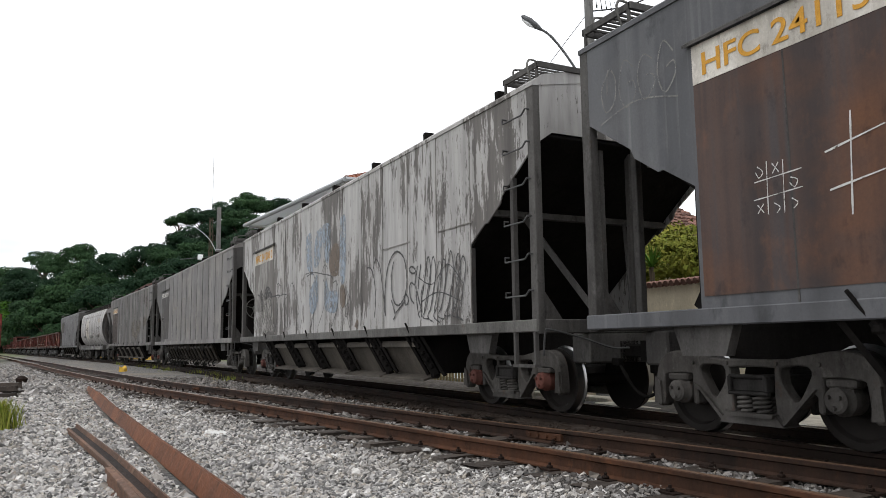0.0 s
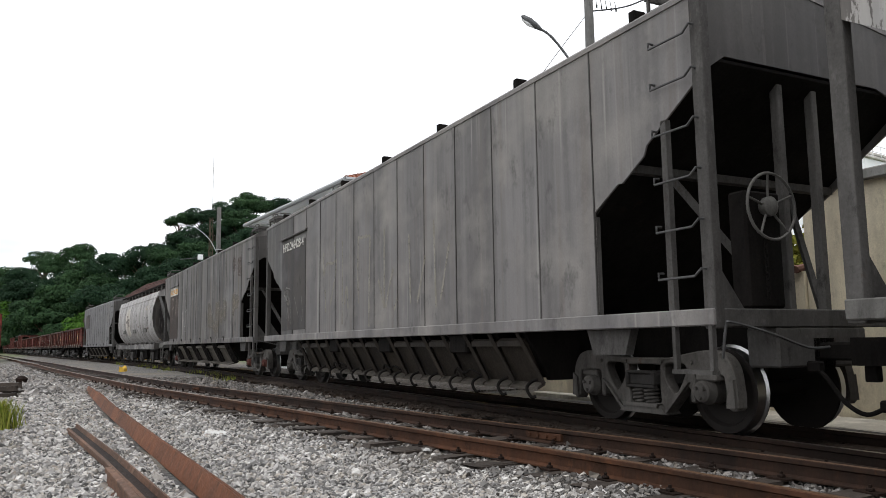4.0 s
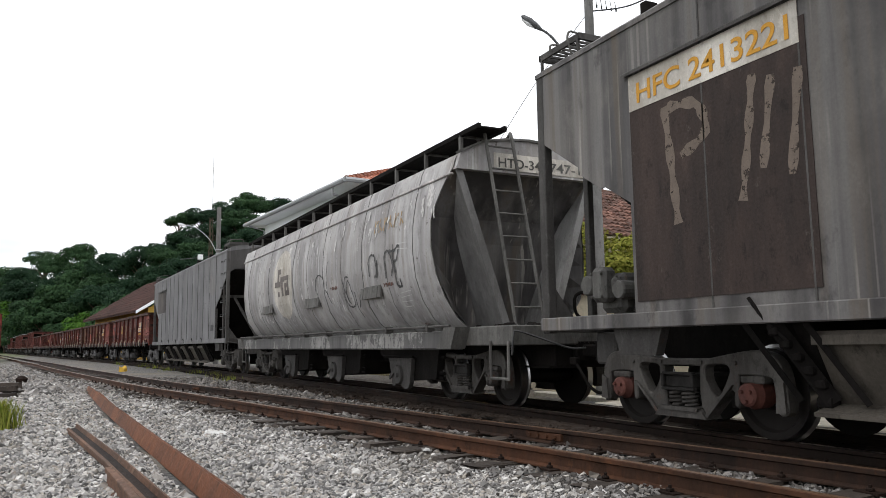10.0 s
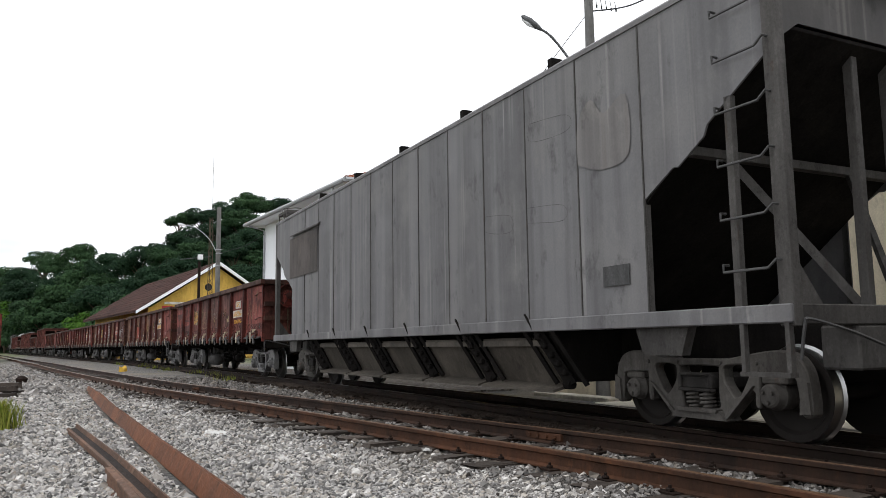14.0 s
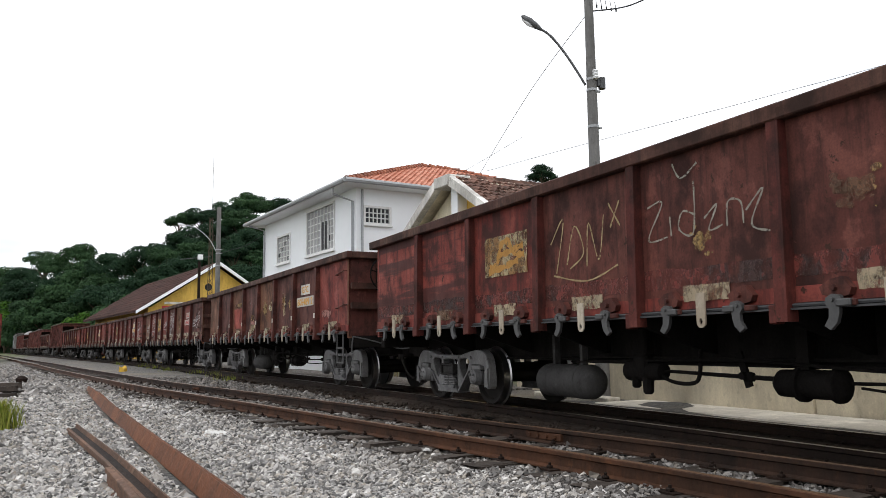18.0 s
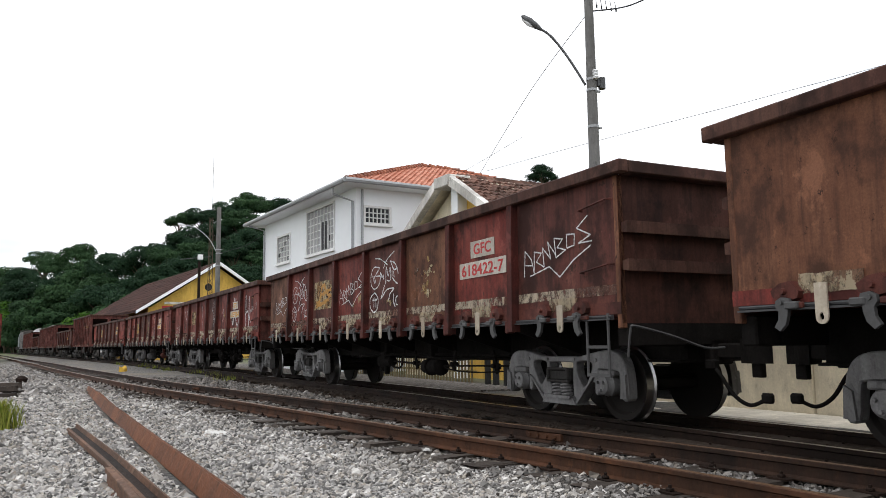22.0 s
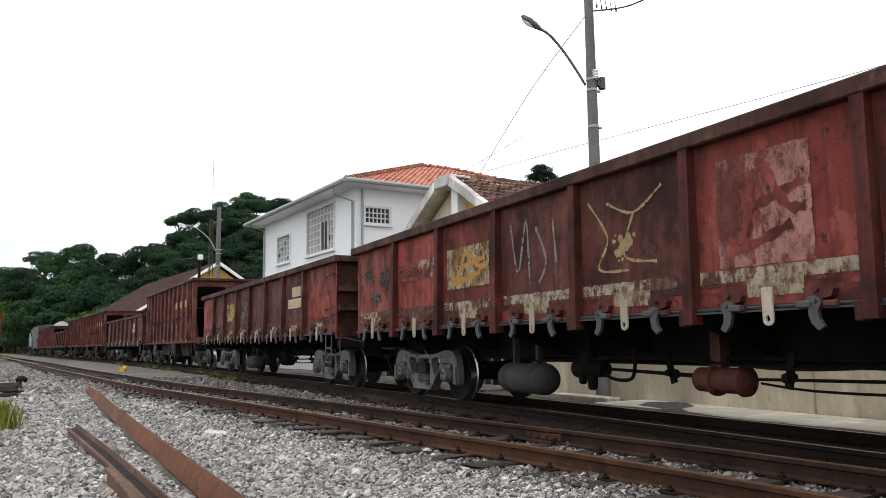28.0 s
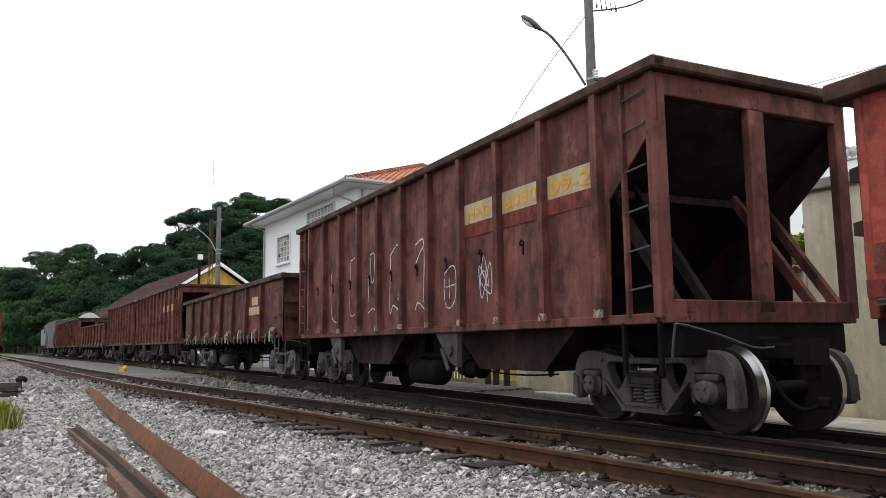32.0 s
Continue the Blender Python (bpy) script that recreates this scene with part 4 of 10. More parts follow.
def side_frame_mesh():
    """Cast side frame: an arched plate over both axle boxes with three openings."""
    half = [(0.35, 0.705), (0.62, 0.75), (0.85, 0.78), (1.02, 0.76), (1.13, 0.69), (1.19, 0.55), (1.205, 0.27), (1.10, 0.26), (1.07, 0.50), (1.02, 0.555), (0.74, 0.565), (0.705, 0.53), (0.70, 0.30), (0.64, 0.30), (0.615, 0.43), (0.335, 0.175), (0.28, 0.145)]
    outer = half + [(-y, z) for y, z in half[::-1]]
    side = [(0.30, 0.61), (0.34, 0.645), (0.52, 0.655), (0.585, 0.63), (0.59, 0.57), (0.49, 0.40), (0.44, 0.365), (0.40, 0.38), (0.31, 0.50)]
    middle = [(-0.205, 0.235), (0.205, 0.235), (0.225, 0.40), (0.235, 0.60), (0.20, 0.635), (-0.20, 0.635), (-0.235, 0.60), (-0.225, 0.40)]
    bm = bmesh.new()
    x0, x1 = 0.70, 0.82
    edges = []
    for loop in (outer, side, [(-y, z) for y, z in side], middle):
        loop = smooth_line(loop + [loop[0]], 3)[:-1]
        vs = [bm.verts.new((x0, y, z)) for y, z in loop]
        edges += [bm.edges.new((vs[i], vs[(i + 1) % len(vs)])) for i in range(len(vs))]
    bmesh.ops.triangle_fill(bm, edges=edges, use_beauty=True, use_dissolve=False)
    ext = bmesh.ops.extrude_face_region(bm, geom=bm.faces[:])
    moved_up = [v for v in ext["geom"] if isinstance(v, bmesh.types.BMVert)]
    bmesh.ops.translate(bm, verts=moved_up, vec=(x1 - x0, 0, 0))
    rim = [e for e in bm.edges if all(v.co.x > x1 - 0.001 for v in e.verts) and any(abs(f.normal.x) < 0.5 for f in e.link_faces)]
    bm.normal_update()
    rim = [e for e in bm.edges if all(v.co.x > x1 - 0.001 for v in e.verts) and any(abs(f.normal.x) < 0.5 for f in e.link_faces)]
    bmesh.ops.bevel(bm, geom=rim, offset=0.012, segments=1, affect="EDGES")
    bm.verts.index_update()
    sh = Shape()
    sh.add([v.co for v in bm.verts], [[v.index for v in f.verts] for f in bm.faces])
    bm.free()
    for sy in (-1, 1):
        sh.box(x0 + 0.01, x1 + 0.03, sy * 0.87 - 0.13, sy * 0.87 + 0.13, 0.495, 0.56, 0.015)
        sh.prism([(sy * 0.65, 0.475), (sy * 0.59, 0.445), (sy * 0.285, 0.165), (sy * 0.335, 0.165)], x1 - 0.01, x1 + 0.03)
        sh.prism([(sy * 1.205, 0.27), (sy * 1.10, 0.26), (sy * 1.12, 0.48), (sy * 1.19, 0.52)], x1 - 0.01, x1 + 0.025)
    sh.prism([(-0.34, 0.15), (0.34, 0.15), (0.27, 0.235), (-0.27, 0.235)], x0 - 0.04, x1 + 0.05)
    sh.prism([(-0.25, 0.215), (0.25, 0.215), (0.27, 0.25), (-0.27, 0.25)], x0 - 0.06, x1 + 0.08)
    for sy in (-0.27, 0.27, 0.68, -0.68):
        sh.lathe([(x1, 0.02), (x1 + 0.018, 0.018)], "x", (0, sy, 0.67), 8)
    return sh.mesh("side_frame", M_BOGIE)


def spring_mesh():
    sh = Shape()
    pts = [(0.068 * math.cos(a), 0.068 * math.sin(a), 0.262 + 0.150 * a / (2 * math.pi * 4)) for a in [i * 0.6 for i in range(int(2 * math.pi * 4 / 0.6) + 1)]]
    sh.tube(pts, 0.0155, 6)
    sh.lathe([(0.25, 0.045), (0.42, 0.045)], "z", seg=10)
    return sh.mesh("spring", M_BOGIE, smooth=True)


def axle_box_mesh(mat):
    sh = Shape()
    sh.box(0.69, 0.83, -0.105, 0.105, 0.40, 0.505, 0.02)
    sh.lathe([(0.66, 0.12), (0.81, 0.125), (0.84, 0.105), (0.885, 0.10), (0.90, 0.08), (0.90, 0.03), (0.905, 0.01)], "x", (0, 0, 0.40), 20)
    for k in range(3):
        a = k * 2.094 + 0.5
        sh.lathe([(0.895, 0.02), (0.925, 0.017)], "x", (0, 0.055 * math.cos(a), 0.40 + 0.055 * math.sin(a)), 6)
    return sh.mesh("axle_box", mat, smooth=True)


def bolster_mesh():
    sh = Shape()
    sh.box(-0.86, 0.86, -0.20, 0.20, 0.41, 0.56, 0.03)
    for sx in (-1, 1):
        sh.box(sx * 0.86 - 0.03, sx * 0.86 + 0.03, -0.215, 0.215, 0.40, 0.43, 0.008)
        sh.box(sx * 0.86 - 0.03, sx * 0.86 + 0.03, -0.215, -0.17, 0.43, 0.56, 0.008)
        sh.box(sx * 0.86 - 0.03, sx * 0.86 + 0.03, 0.17, 0.215, 0.43, 0.56, 0.008)
        sh.box(sx * 0.86 - 0.03, sx * 0.86 + 0.03, -0.20, 0.20, 0.545, 0.575, 0.008)
    sh.lathe([(0.55, 0.22), (0.70, 0.20)], "z", seg=16)
    for sy in (-0.42, 0.42):
        sh.beam((-0.55, sy, 0.33), (0.55, sy, 0.33), 0.07, 0.09)
        for sx in (-0.56, 0.56):
            sh.box(sx - 0.05, sx + 0.05, sy * 1.02 - 0.03, sy * 1.02 + 0.03, 0.25, 0.48, 0.012)
    return sh.mesh("bogie", M_BOGIE_DARK)


WHEELSET, SIDE_FRAME, SPRING, BOLSTER = wheelset_mesh(), side_frame_mesh(), spring_mesh(), bolster_mesh()
AXLE_BOX = axle_box_mesh(M_BOGIE)
M_REDCAP = weathered("reddish_axle_cap", (0.16, 0.06, 0.045), (0.08, 0.035, 0.03), None)
AXLE_BOX_RED = axle_box_mesh(M_REDCAP)
FLIP = pose(0, 0, 0, 0, 0, 180)
WHEELS = []


def recoloured(me, mat):
    me = me.copy()
    me.materials[0] = mat
    return me


M_BOGIE_SOOTY = weathered("sooty_brown_bogie_steel", (0.105, 0.098, 0.09), (0.036, 0.032, 0.029), (0.085, 0.05, 0.036), 0.60, rough=0.7)
SIDE_FRAME_SOOTY, SPRING_SOOTY, AXLE_BOX_SOOTY = (recoloured(me, M_BOGIE_SOOTY) for me in (SIDE_FRAME, SPRING, AXLE_BOX))


def bogies(wagon, places, box=None, sooty=False):
    for y in places:
        b = part("bogie", BOLSTER, None, wagon, "sooty brown cast-steel two-axle bogie" if sooty else "grey cast-steel two-axle bogie", pose(0, y, 0))
        for turn in (pose(0, 0, 0), FLIP):
            part("side_frame", SIDE_FRAME_SOOTY if sooty else SIDE_FRAME, None, b, at=turn)
            for sy in (-0.085, 0.085):
                part("spring", SPRING_SOOTY if sooty else SPRING, None, b, at=turn @ pose(0.80, sy, 0))
                part("spring", SPRING_SOOTY if sooty else SPRING, None, b, at=turn @ pose(0.66, sy, 0))
            for sy in (-0.85, 0.85):
                part("axle_box", box or AXLE_BOX, None, b, at=turn @ pose(0, sy, 0))
        for sy in (-0.85, 0.85):
            w = part("wheelset", WHEELSET, None, b, "worn steel wheels with bright treads", pose(0, sy, 0.40))
            WHEELS.append((w, wagon, sy))


def coupler_mesh():
    sh = Shape()
    sh.box(-0.16, 0.16, 0.0, 0.5, 0.62, 0.90, 0.02)
    sh.box(-0.07, 0.07, -0.35, 0.05, 0.68, 0.84, 0.02)
    sh.prism([(-0.13, -0.35), (-0.16, -0.55), (-0.06, -0.68), (0.02, -0.60), (0.0, -0.50), (0.10, -0.46), (0.14, -0.38), (0.10, -0.30)], 0.64, 0.88, "z")
    sh.box(-0.05, 0.03, -0.52, -0.40, 0.50, 0.64, 0.01)
    return sh.mesh("coupler", M_FRAME_DARK)


def hose_mesh():
    sh = Shape()
    sh.tube(smooth_line([(-0.28, -0.12, 0.62), (-0.30, -0.24, 0.52), (-0.26, -0.36, 0.33), (-0.2, -0.50, 0.24), (-0.12, -0.62, 0.30)], 5), 0.02, 8)
    sh.box(-0.33, -0.24, -0.18, -0.05, 0.58, 0.68, 0.015)
    sh.box(-0.16, -0.08, -0.70, -0.58, 0.26, 0.36, 0.02)
    return sh.mesh("brake_hose", M_FRAME_DARK, smooth=True)


COUPLER, HOSE = coupler_mesh(), hose_mesh()


def end_gear(wagon, half, ymid=0.0, rod_from=1.25, rod_mat=None):
    """Couplers, hoses and uncoupling rods at both ends."""
    for turn in (pose(0, -half, 0), pose(0, half, 0, 0, 0, 180)):
        part("coupler", COUPLER, None, wagon, at=turn)
        part("brake_hose", HOSE, None, wagon, at=turn)
        sh = Shape()
        sh.tube(smooth_line([(-rod_from, 0.02, 0.72), (-rod_from, -0.03, 0.98), (-rod_from + 0.05, -0.05, 1.02), (-0.75, -0.07, 0.92), (-0.35, -0.10, 0.80), (-0.12, -0.14, 0.80)], 4), 0.014, 6)
        part("uncoupling_rod", sh, rod_mat or M_HOOK, wagon, at=turn)


def brake_wheel(parent, at, mat, r=0.32, spokes=5):
    sh = Shape()
    sh.tube([(r * math.cos(a), 0, r * math.sin(a)) for a in [i * 2 * math.pi / 28 for i in range(28)]], 0.014, 7, True)
    for k in range(spokes):
        a = k * 2 * math.pi / spokes + 0.4
        sh.tube([(0.08 * math.cos(a), 0.03, 0.08 * math.sin(a)), (r * math.cos(a), 0, r * math.sin(a))], 0.012, 6)
    sh.lathe([(-0.02, 0.05), (0.0, 0.09), (0.05, 0.09), (0.10, 0.06)], "y", seg=12)
    return part("brake_wheel", sh.mesh("brake_wheel", mat, smooth=True), None, parent, "spoked iron handbrake wheel", at)


def chain(parent, at, length, mat):
    sh = Shape()
    n = int(length / 0.055)
    for i in range(n):
        z = -i * 0.055
        ring = []
        for k in range(8):
            a = k * math.pi / 4
            u, v = 0.017 * math.cos(a), 0.036 * math.sin(a)
            ring.append((u, 0, z + v) if i % 2 else (0, u, z + v))
        sh.tube(ring, 0.006, 5, True)
    return part("chain", sh, mat, parent, "hanging handbrake chain", at)


def underframe(wagon, half, z0, z1, mat, hw=0.30):
    sh = Shape()
    sh.box(-hw, hw, -half + 0.1, half - 0.1, z0, z1, 0.02)
    sh.box(-hw - 0.08, hw + 0.08, -half + 0.1, half - 0.1, z0 - 0.012, z0 + 0.015)
    part("centre_sill", sh, mat, wagon)


def brake_gear(wagon, tank_y, cyl_y, tank_mat, seed, tank=True):
    if tank:
        sh = Shape()
        sh.lathe([(-0.56, 0.04), (-0.55, 0.11), (-0.49, 0.175), (-0.43, 0.20), (0.43, 0.20), (0.49, 0.175), (0.55, 0.11), (0.56, 0.04)], "y", (-0.66, tank_y, 0.41), 24)
        for sy in (-0.28, 0.28):
            sh.box(-0.70, -0.62, tank_y + sy - 0.025, tank_y + sy + 0.025, 0.58, 0.98)
            sh.lathe([(tank_y + sy - 0.03, 0.204), (tank_y + sy + 0.03, 0.204)], "y", (-0.66, 0, 0.41), 24)
        part("air_tank", sh.mesh("air_tank", tank_mat, smooth=True), None, wagon, "rounded grey brake air tank")
    # control valve: a lumpy casting on a bracket, with its pipe loop
    y = cyl_y + 2.0
    sh = Shape()
    sh.box(-0.72, -0.50, y - 0.12, y + 0.10, 0.50, 0.74, 0.03)
    sh.lathe([(y - 0.30, 0.05), (y - 0.28, 0.09), (y - 0.12, 0.10), (y + 0.14, 0.115), (y + 0.24, 0.11), (y + 0.27, 0.06)], "y", (-0.62, 0, 0.56), 14)
    sh.lathe([(0.32, 0.035), (0.34, 0.055), (0.52, 0.065)], "z", (-0.64, y - 0.06, 0), 10)
    sh.lathe([(0.38, 0.03), (0.40, 0.05), (0.52, 0.05)], "z", (-0.66, y + 0.10, 0), 9)
    sh.box(-0.66, -0.52, y - 0.06, y + 0.06, 0.70, 1.0, 0.02)
    part("control_valve", sh.mesh("control_valve", M_FRAME_DARK, smooth=True), None, wagon, "dark cast brake valve")
    sh = Shape()
    sh.tube(smooth_line([(-0.64, y - 0.26, 0.52), (-0.66, y - 0.42, 0.47), (-0.66, y - 0.62, 0.45), (-0.66, y - 0.78, 0.48), (-0.66, y - 0.83, 0.60), (-0.62, y - 0.80, 0.75), (-0.5, y - 0.78, 0.95)], 5), 0.02, 8)
    part("brake_pipe", sh.mesh("brake_pipe", M_FRAME_DARK, smooth=True), None, wagon)
    # cylinder with its ribbed head and push rod
    sh = Shape()
    sh.lathe([(-0.36, 0.05), (-0.34, 0.09), (-0.31, 0.14), (-0.27, 0.145), (-0.26, 0.12), (0.02, 0.12), (0.03, 0.15), (0.07, 0.15), (0.08, 0.12), (0.26, 0.115), (0.31, 0.07), (0.32, 0.03)], "y", (-0.62, cyl_y, 0.50), 20)
    sh.box(-0.68, -0.56, cyl_y - 0.06, cyl_y + 0.06, 0.62, 0.98)
    part("brake_cylinder", sh.mesh("brake_cylinder", M_BROWN if seed == 5 else M_FRAME_DARK, smooth=True), None, wagon)
    sh = Shape()
    sh.tube([(-0.62, cyl_y + 0.3, 0.53), (-0.60, cyl_y + 1.9, 0.57)], [0.022, 0.016], 8)
    sh.tube([(-0.62, cyl_y - 0.4, 0.52), (-0.62, cyl_y - 2.6, 0.56)], 0.014, 8)
    part("push_rod", sh, M_FRAME_DARK, wagon)
    sh = Shape()
    for z, x in ((0.64, -0.56), (0.70, -0.60)):
        sh.tube([(x, cyl_y - 2.4, z), (x, cyl_y + 3.4, z)], 0.016, 6)
    sh.tube(smooth_line([(-0.66, cyl_y - 2.3, 0.48), (-0.67, cyl_y - 1.7, 0.45), (-0.66, cyl_y - 1.0, 0.45), (-0.66, cyl_y - 0.5, 0.49)], 5), 0.012, 6)
    sh.tube(smooth_line([(-0.70, cyl_y - 2.2, 0.70), (-0.71, cyl_y - 0.9, 0.62), (-0.70, cyl_y + 0.7, 0.69), (-0.70, cyl_y + 3.1, 0.64)], 6), 0.014, 6)
    part("brake_rigging", sh, M_FRAME_DARK, wagon)
    for yy, tilt in ((cyl_y - 2.1, 0.14), (cyl_y - 0.75, -0.06), (cyl_y + 0.62, 0.10)):
        sh = Shape()
        sh.beam((-0.62, yy, 0.45), (-0.62, yy + tilt, 0.76), 0.03, 0.07)
        sh.lathe([(-0.69, 0.035), (-0.56, 0.035)], "x", (0, yy + tilt * 0.3, 0.55), 8)
        sh.box(-0.65, -0.59, yy - 0.06, yy + 0.06, 0.50, 0.58, 0.015)
        part("brake_lever", sh, M_FRAME_DARK, wagon)


def wagon_root(name, s0, s1, label, category, group):
    w = thing(name, train_pose((s0 + s1) / 2, 0), label, category, group)
    WAGONS.append((w, (s0 + s1) / 2))
    return w, (s1 - s0) / 2


HX = 1.32
WX = -0.65


# ================= gondola wagons =================
def hook_mesh(flip):
    sh = Shape()
    f = -1 if flip else 1
    prof = [(0.06, 1.165), (0.0, 1.175), (-0.045, 1.15), (-0.05, 1.11), (-0.025, 1.07), (-0.03, 1.01), (-0.065, 0.955), (-0.02, 0.925), (0.03, 0.975), (0.05, 1.04), (0.055, 1.10), (0.075, 1.13)]
    sh.prism([(f * y, z) for y, z in prof], -HX - 0.11, -HX - 0.075)
    sh.box(-HX - 0.125, -HX - 0.06, min(f * 0.03, f * 0.14), max(f * 0.03, f * 0.14), 1.085, 1.14, 0.01)
    sh.lathe([(-HX - 0.125, 0.018), (-HX - 0.06, 0.018)], "x", (0, 0.0, 1.135), 8)
    return sh.mesh("latch_hook", M_HOOK)


HOOKS = [hook_mesh(False), hook_mesh(True)]


def bracket_mesh(mat):
    sh = Shape()
    sh.prism([(-0.13, 1.22), (-0.06, 1.30), (0.04, 1.285), (0.12, 1.235), (0.10, 1.18), (-0.02, 1.15), (-0.11, 1.17)], -HX - 0.07, -HX + 0.02)
    sh.lathe([(-HX - 0.10, 0.022), (-HX - 0.05, 0.026)], "x", (0, 0.0, 1.225), 8)
    sh.box(-HX - 0.10, -HX - 0.06, -0.17, -0.06, 1.095, 1.14, 0.008)
    return sh.mesh("latch_bracket", mat)


BRACKET = bracket_mesh(M_BROWN)


def tag_mesh():
    sh = Shape()
    n = 10
    hole = [(0.018 * math.cos(2 * math.pi * k / n), 1.105 + 0.028 * math.sin(2 * math.pi * k / n)) for k in range(n)]
    outer = [(0.05, 1.105), (0.05, 1.34), (0.0, 1.345), (-0.05, 1.34), (-0.05, 1.105), (-0.045, 1.075), (-0.025, 1.055), (0.0, 1.05), (0.025, 1.055), (0.045, 1.075)]
    for x in (-HX - 0.095, -HX - 0.08):
        vs = [(x, *p) for p in outer] + [(x, *p) for p in hole]
        idx = [(0, 0), (1, 1), (2, 2), (3, 3), (4, 5), (5, 6), (6, 7), (7, 8), (8, 8), (9, 9)]
        sh.add(vs, [(idx[i][0], idx[(i + 1) % 10][0], 10 + idx[(i + 1) % 10][1], 10 + idx[i][1]) for i in range(10)])
    sh.add([(x, *p) for p in outer for x in (-HX - 0.095, -HX - 0.08)], [(2 * i, 2 * i + 1, (2 * i + 3) % 20, (2 * i + 2) % 20) for i in range(10)])
    return sh.mesh("hanging_tag", M_TAG)


TAG = tag_mesh()


def stake_mesh(mat, side):
    sh = Shape()
    poly = [(-HX + 0.005, 1.0), (-HX - 0.115, 1.0), (-HX - 0.085, 2.53), (-HX + 0.005, 2.53)]
    sh.prism([(side * -1 * x if side > 0 else x, z) for x, z in poly], -0.055, 0.055, "y")
    if side < 0:
        sh.box(-HX - 0.105, -HX + 0.0, 0.055, 0.125, 0.985, 1.13, 0.01)
    return sh.mesh("stake", mat)


M_STAKE = rusted("dark_red_stake_paint", (0.085, 0.020, 0.016), (0.12, 0.032, 0.025), (0.028, 0.013, 0.011))
STAKES = {}
for key, mat in (("red", M_RED_B), ("brown", M_BROWN), ("dark", M_STAKE)):
    STAKES[key] = (stake_mesh(mat, -1), stake_mesh(mat, 1))


def patch(parent, name, mat, y0, y1, z0, z1, x=-HX - 0.003, label=""):
    sh = Shape()
    sh.box(x - 0.003, x + 0.004, y0, y1, z0, z1)
    return part(name, sh, mat, parent, label)


def blotch(parent, mat, y0, y1, z0, z1, x, seed, rag=0.08):
    """A leftover of old paint: one ragged field, or for a high rag a scatter of flakes."""
    rnd = random.Random(seed)
    ym, zm, hy, hz = (y0 + y1) / 2, (z0 + z1) / 2, (y1 - y0) / 2, (z1 - z0) / 2
    sh = Shape()
    if rag < 0.45:
        cor = [(y0, z0), (y1, z0), (y1, z1), (y0, z1)]
        amp = rag * 0.55 * min(hy, hz)
        pts = []
        for i in range(4):
            (ya, za), (yb, zb) = cor[i], cor[(i + 1) % 4]
            m = max(4, int((abs(yb - ya) + abs(zb - za)) / 0.035))
            for k in range(m):
                y, z = ya + (yb - ya) * k / m, za + (zb - za) * k / m
                d = amp * (noise.noise((y * 9, z * 9, seed)) * 1.6 + rnd.uniform(-0.35, 0.35))
                pts.append((y + (d if i % 2 else 0), z + (0 if i % 2 else d)))
        sh.prism(pts, x - 0.002, x + 0.002)
    else:
        for k in range(int(10 + 15 * hy * hz / 0.04)):
            u, w = rnd.gauss(0, 0.42), rnd.gauss(0, 0.42)
            if abs(u) > 1 or abs(w) > 1:
                continue
            size = rnd.uniform(0.07, 0.42) * (1.1 - 0.6 * math.hypot(u, w)) * min(1, 0.09 / min(hy, hz) + 0.35)
            m = 9
            r0 = [rnd.uniform(0.75, 1.1) for _ in range(m)]
            e = x - 0.0004 * (k % 9)
            sh.add([(e, ym + hy * (u + size * r0[i] * math.cos(i * 6.283 / m)), zm + hz * (w + size * 1.1 * r0[i] * math.sin(i * 6.283 / m))) for i in range(m)], [tuple(range(m))])
    ob = part("paint_patch", sh, mat, parent)
    return tagged(ob, kind="stuff") if rag >= 0.45 else ob


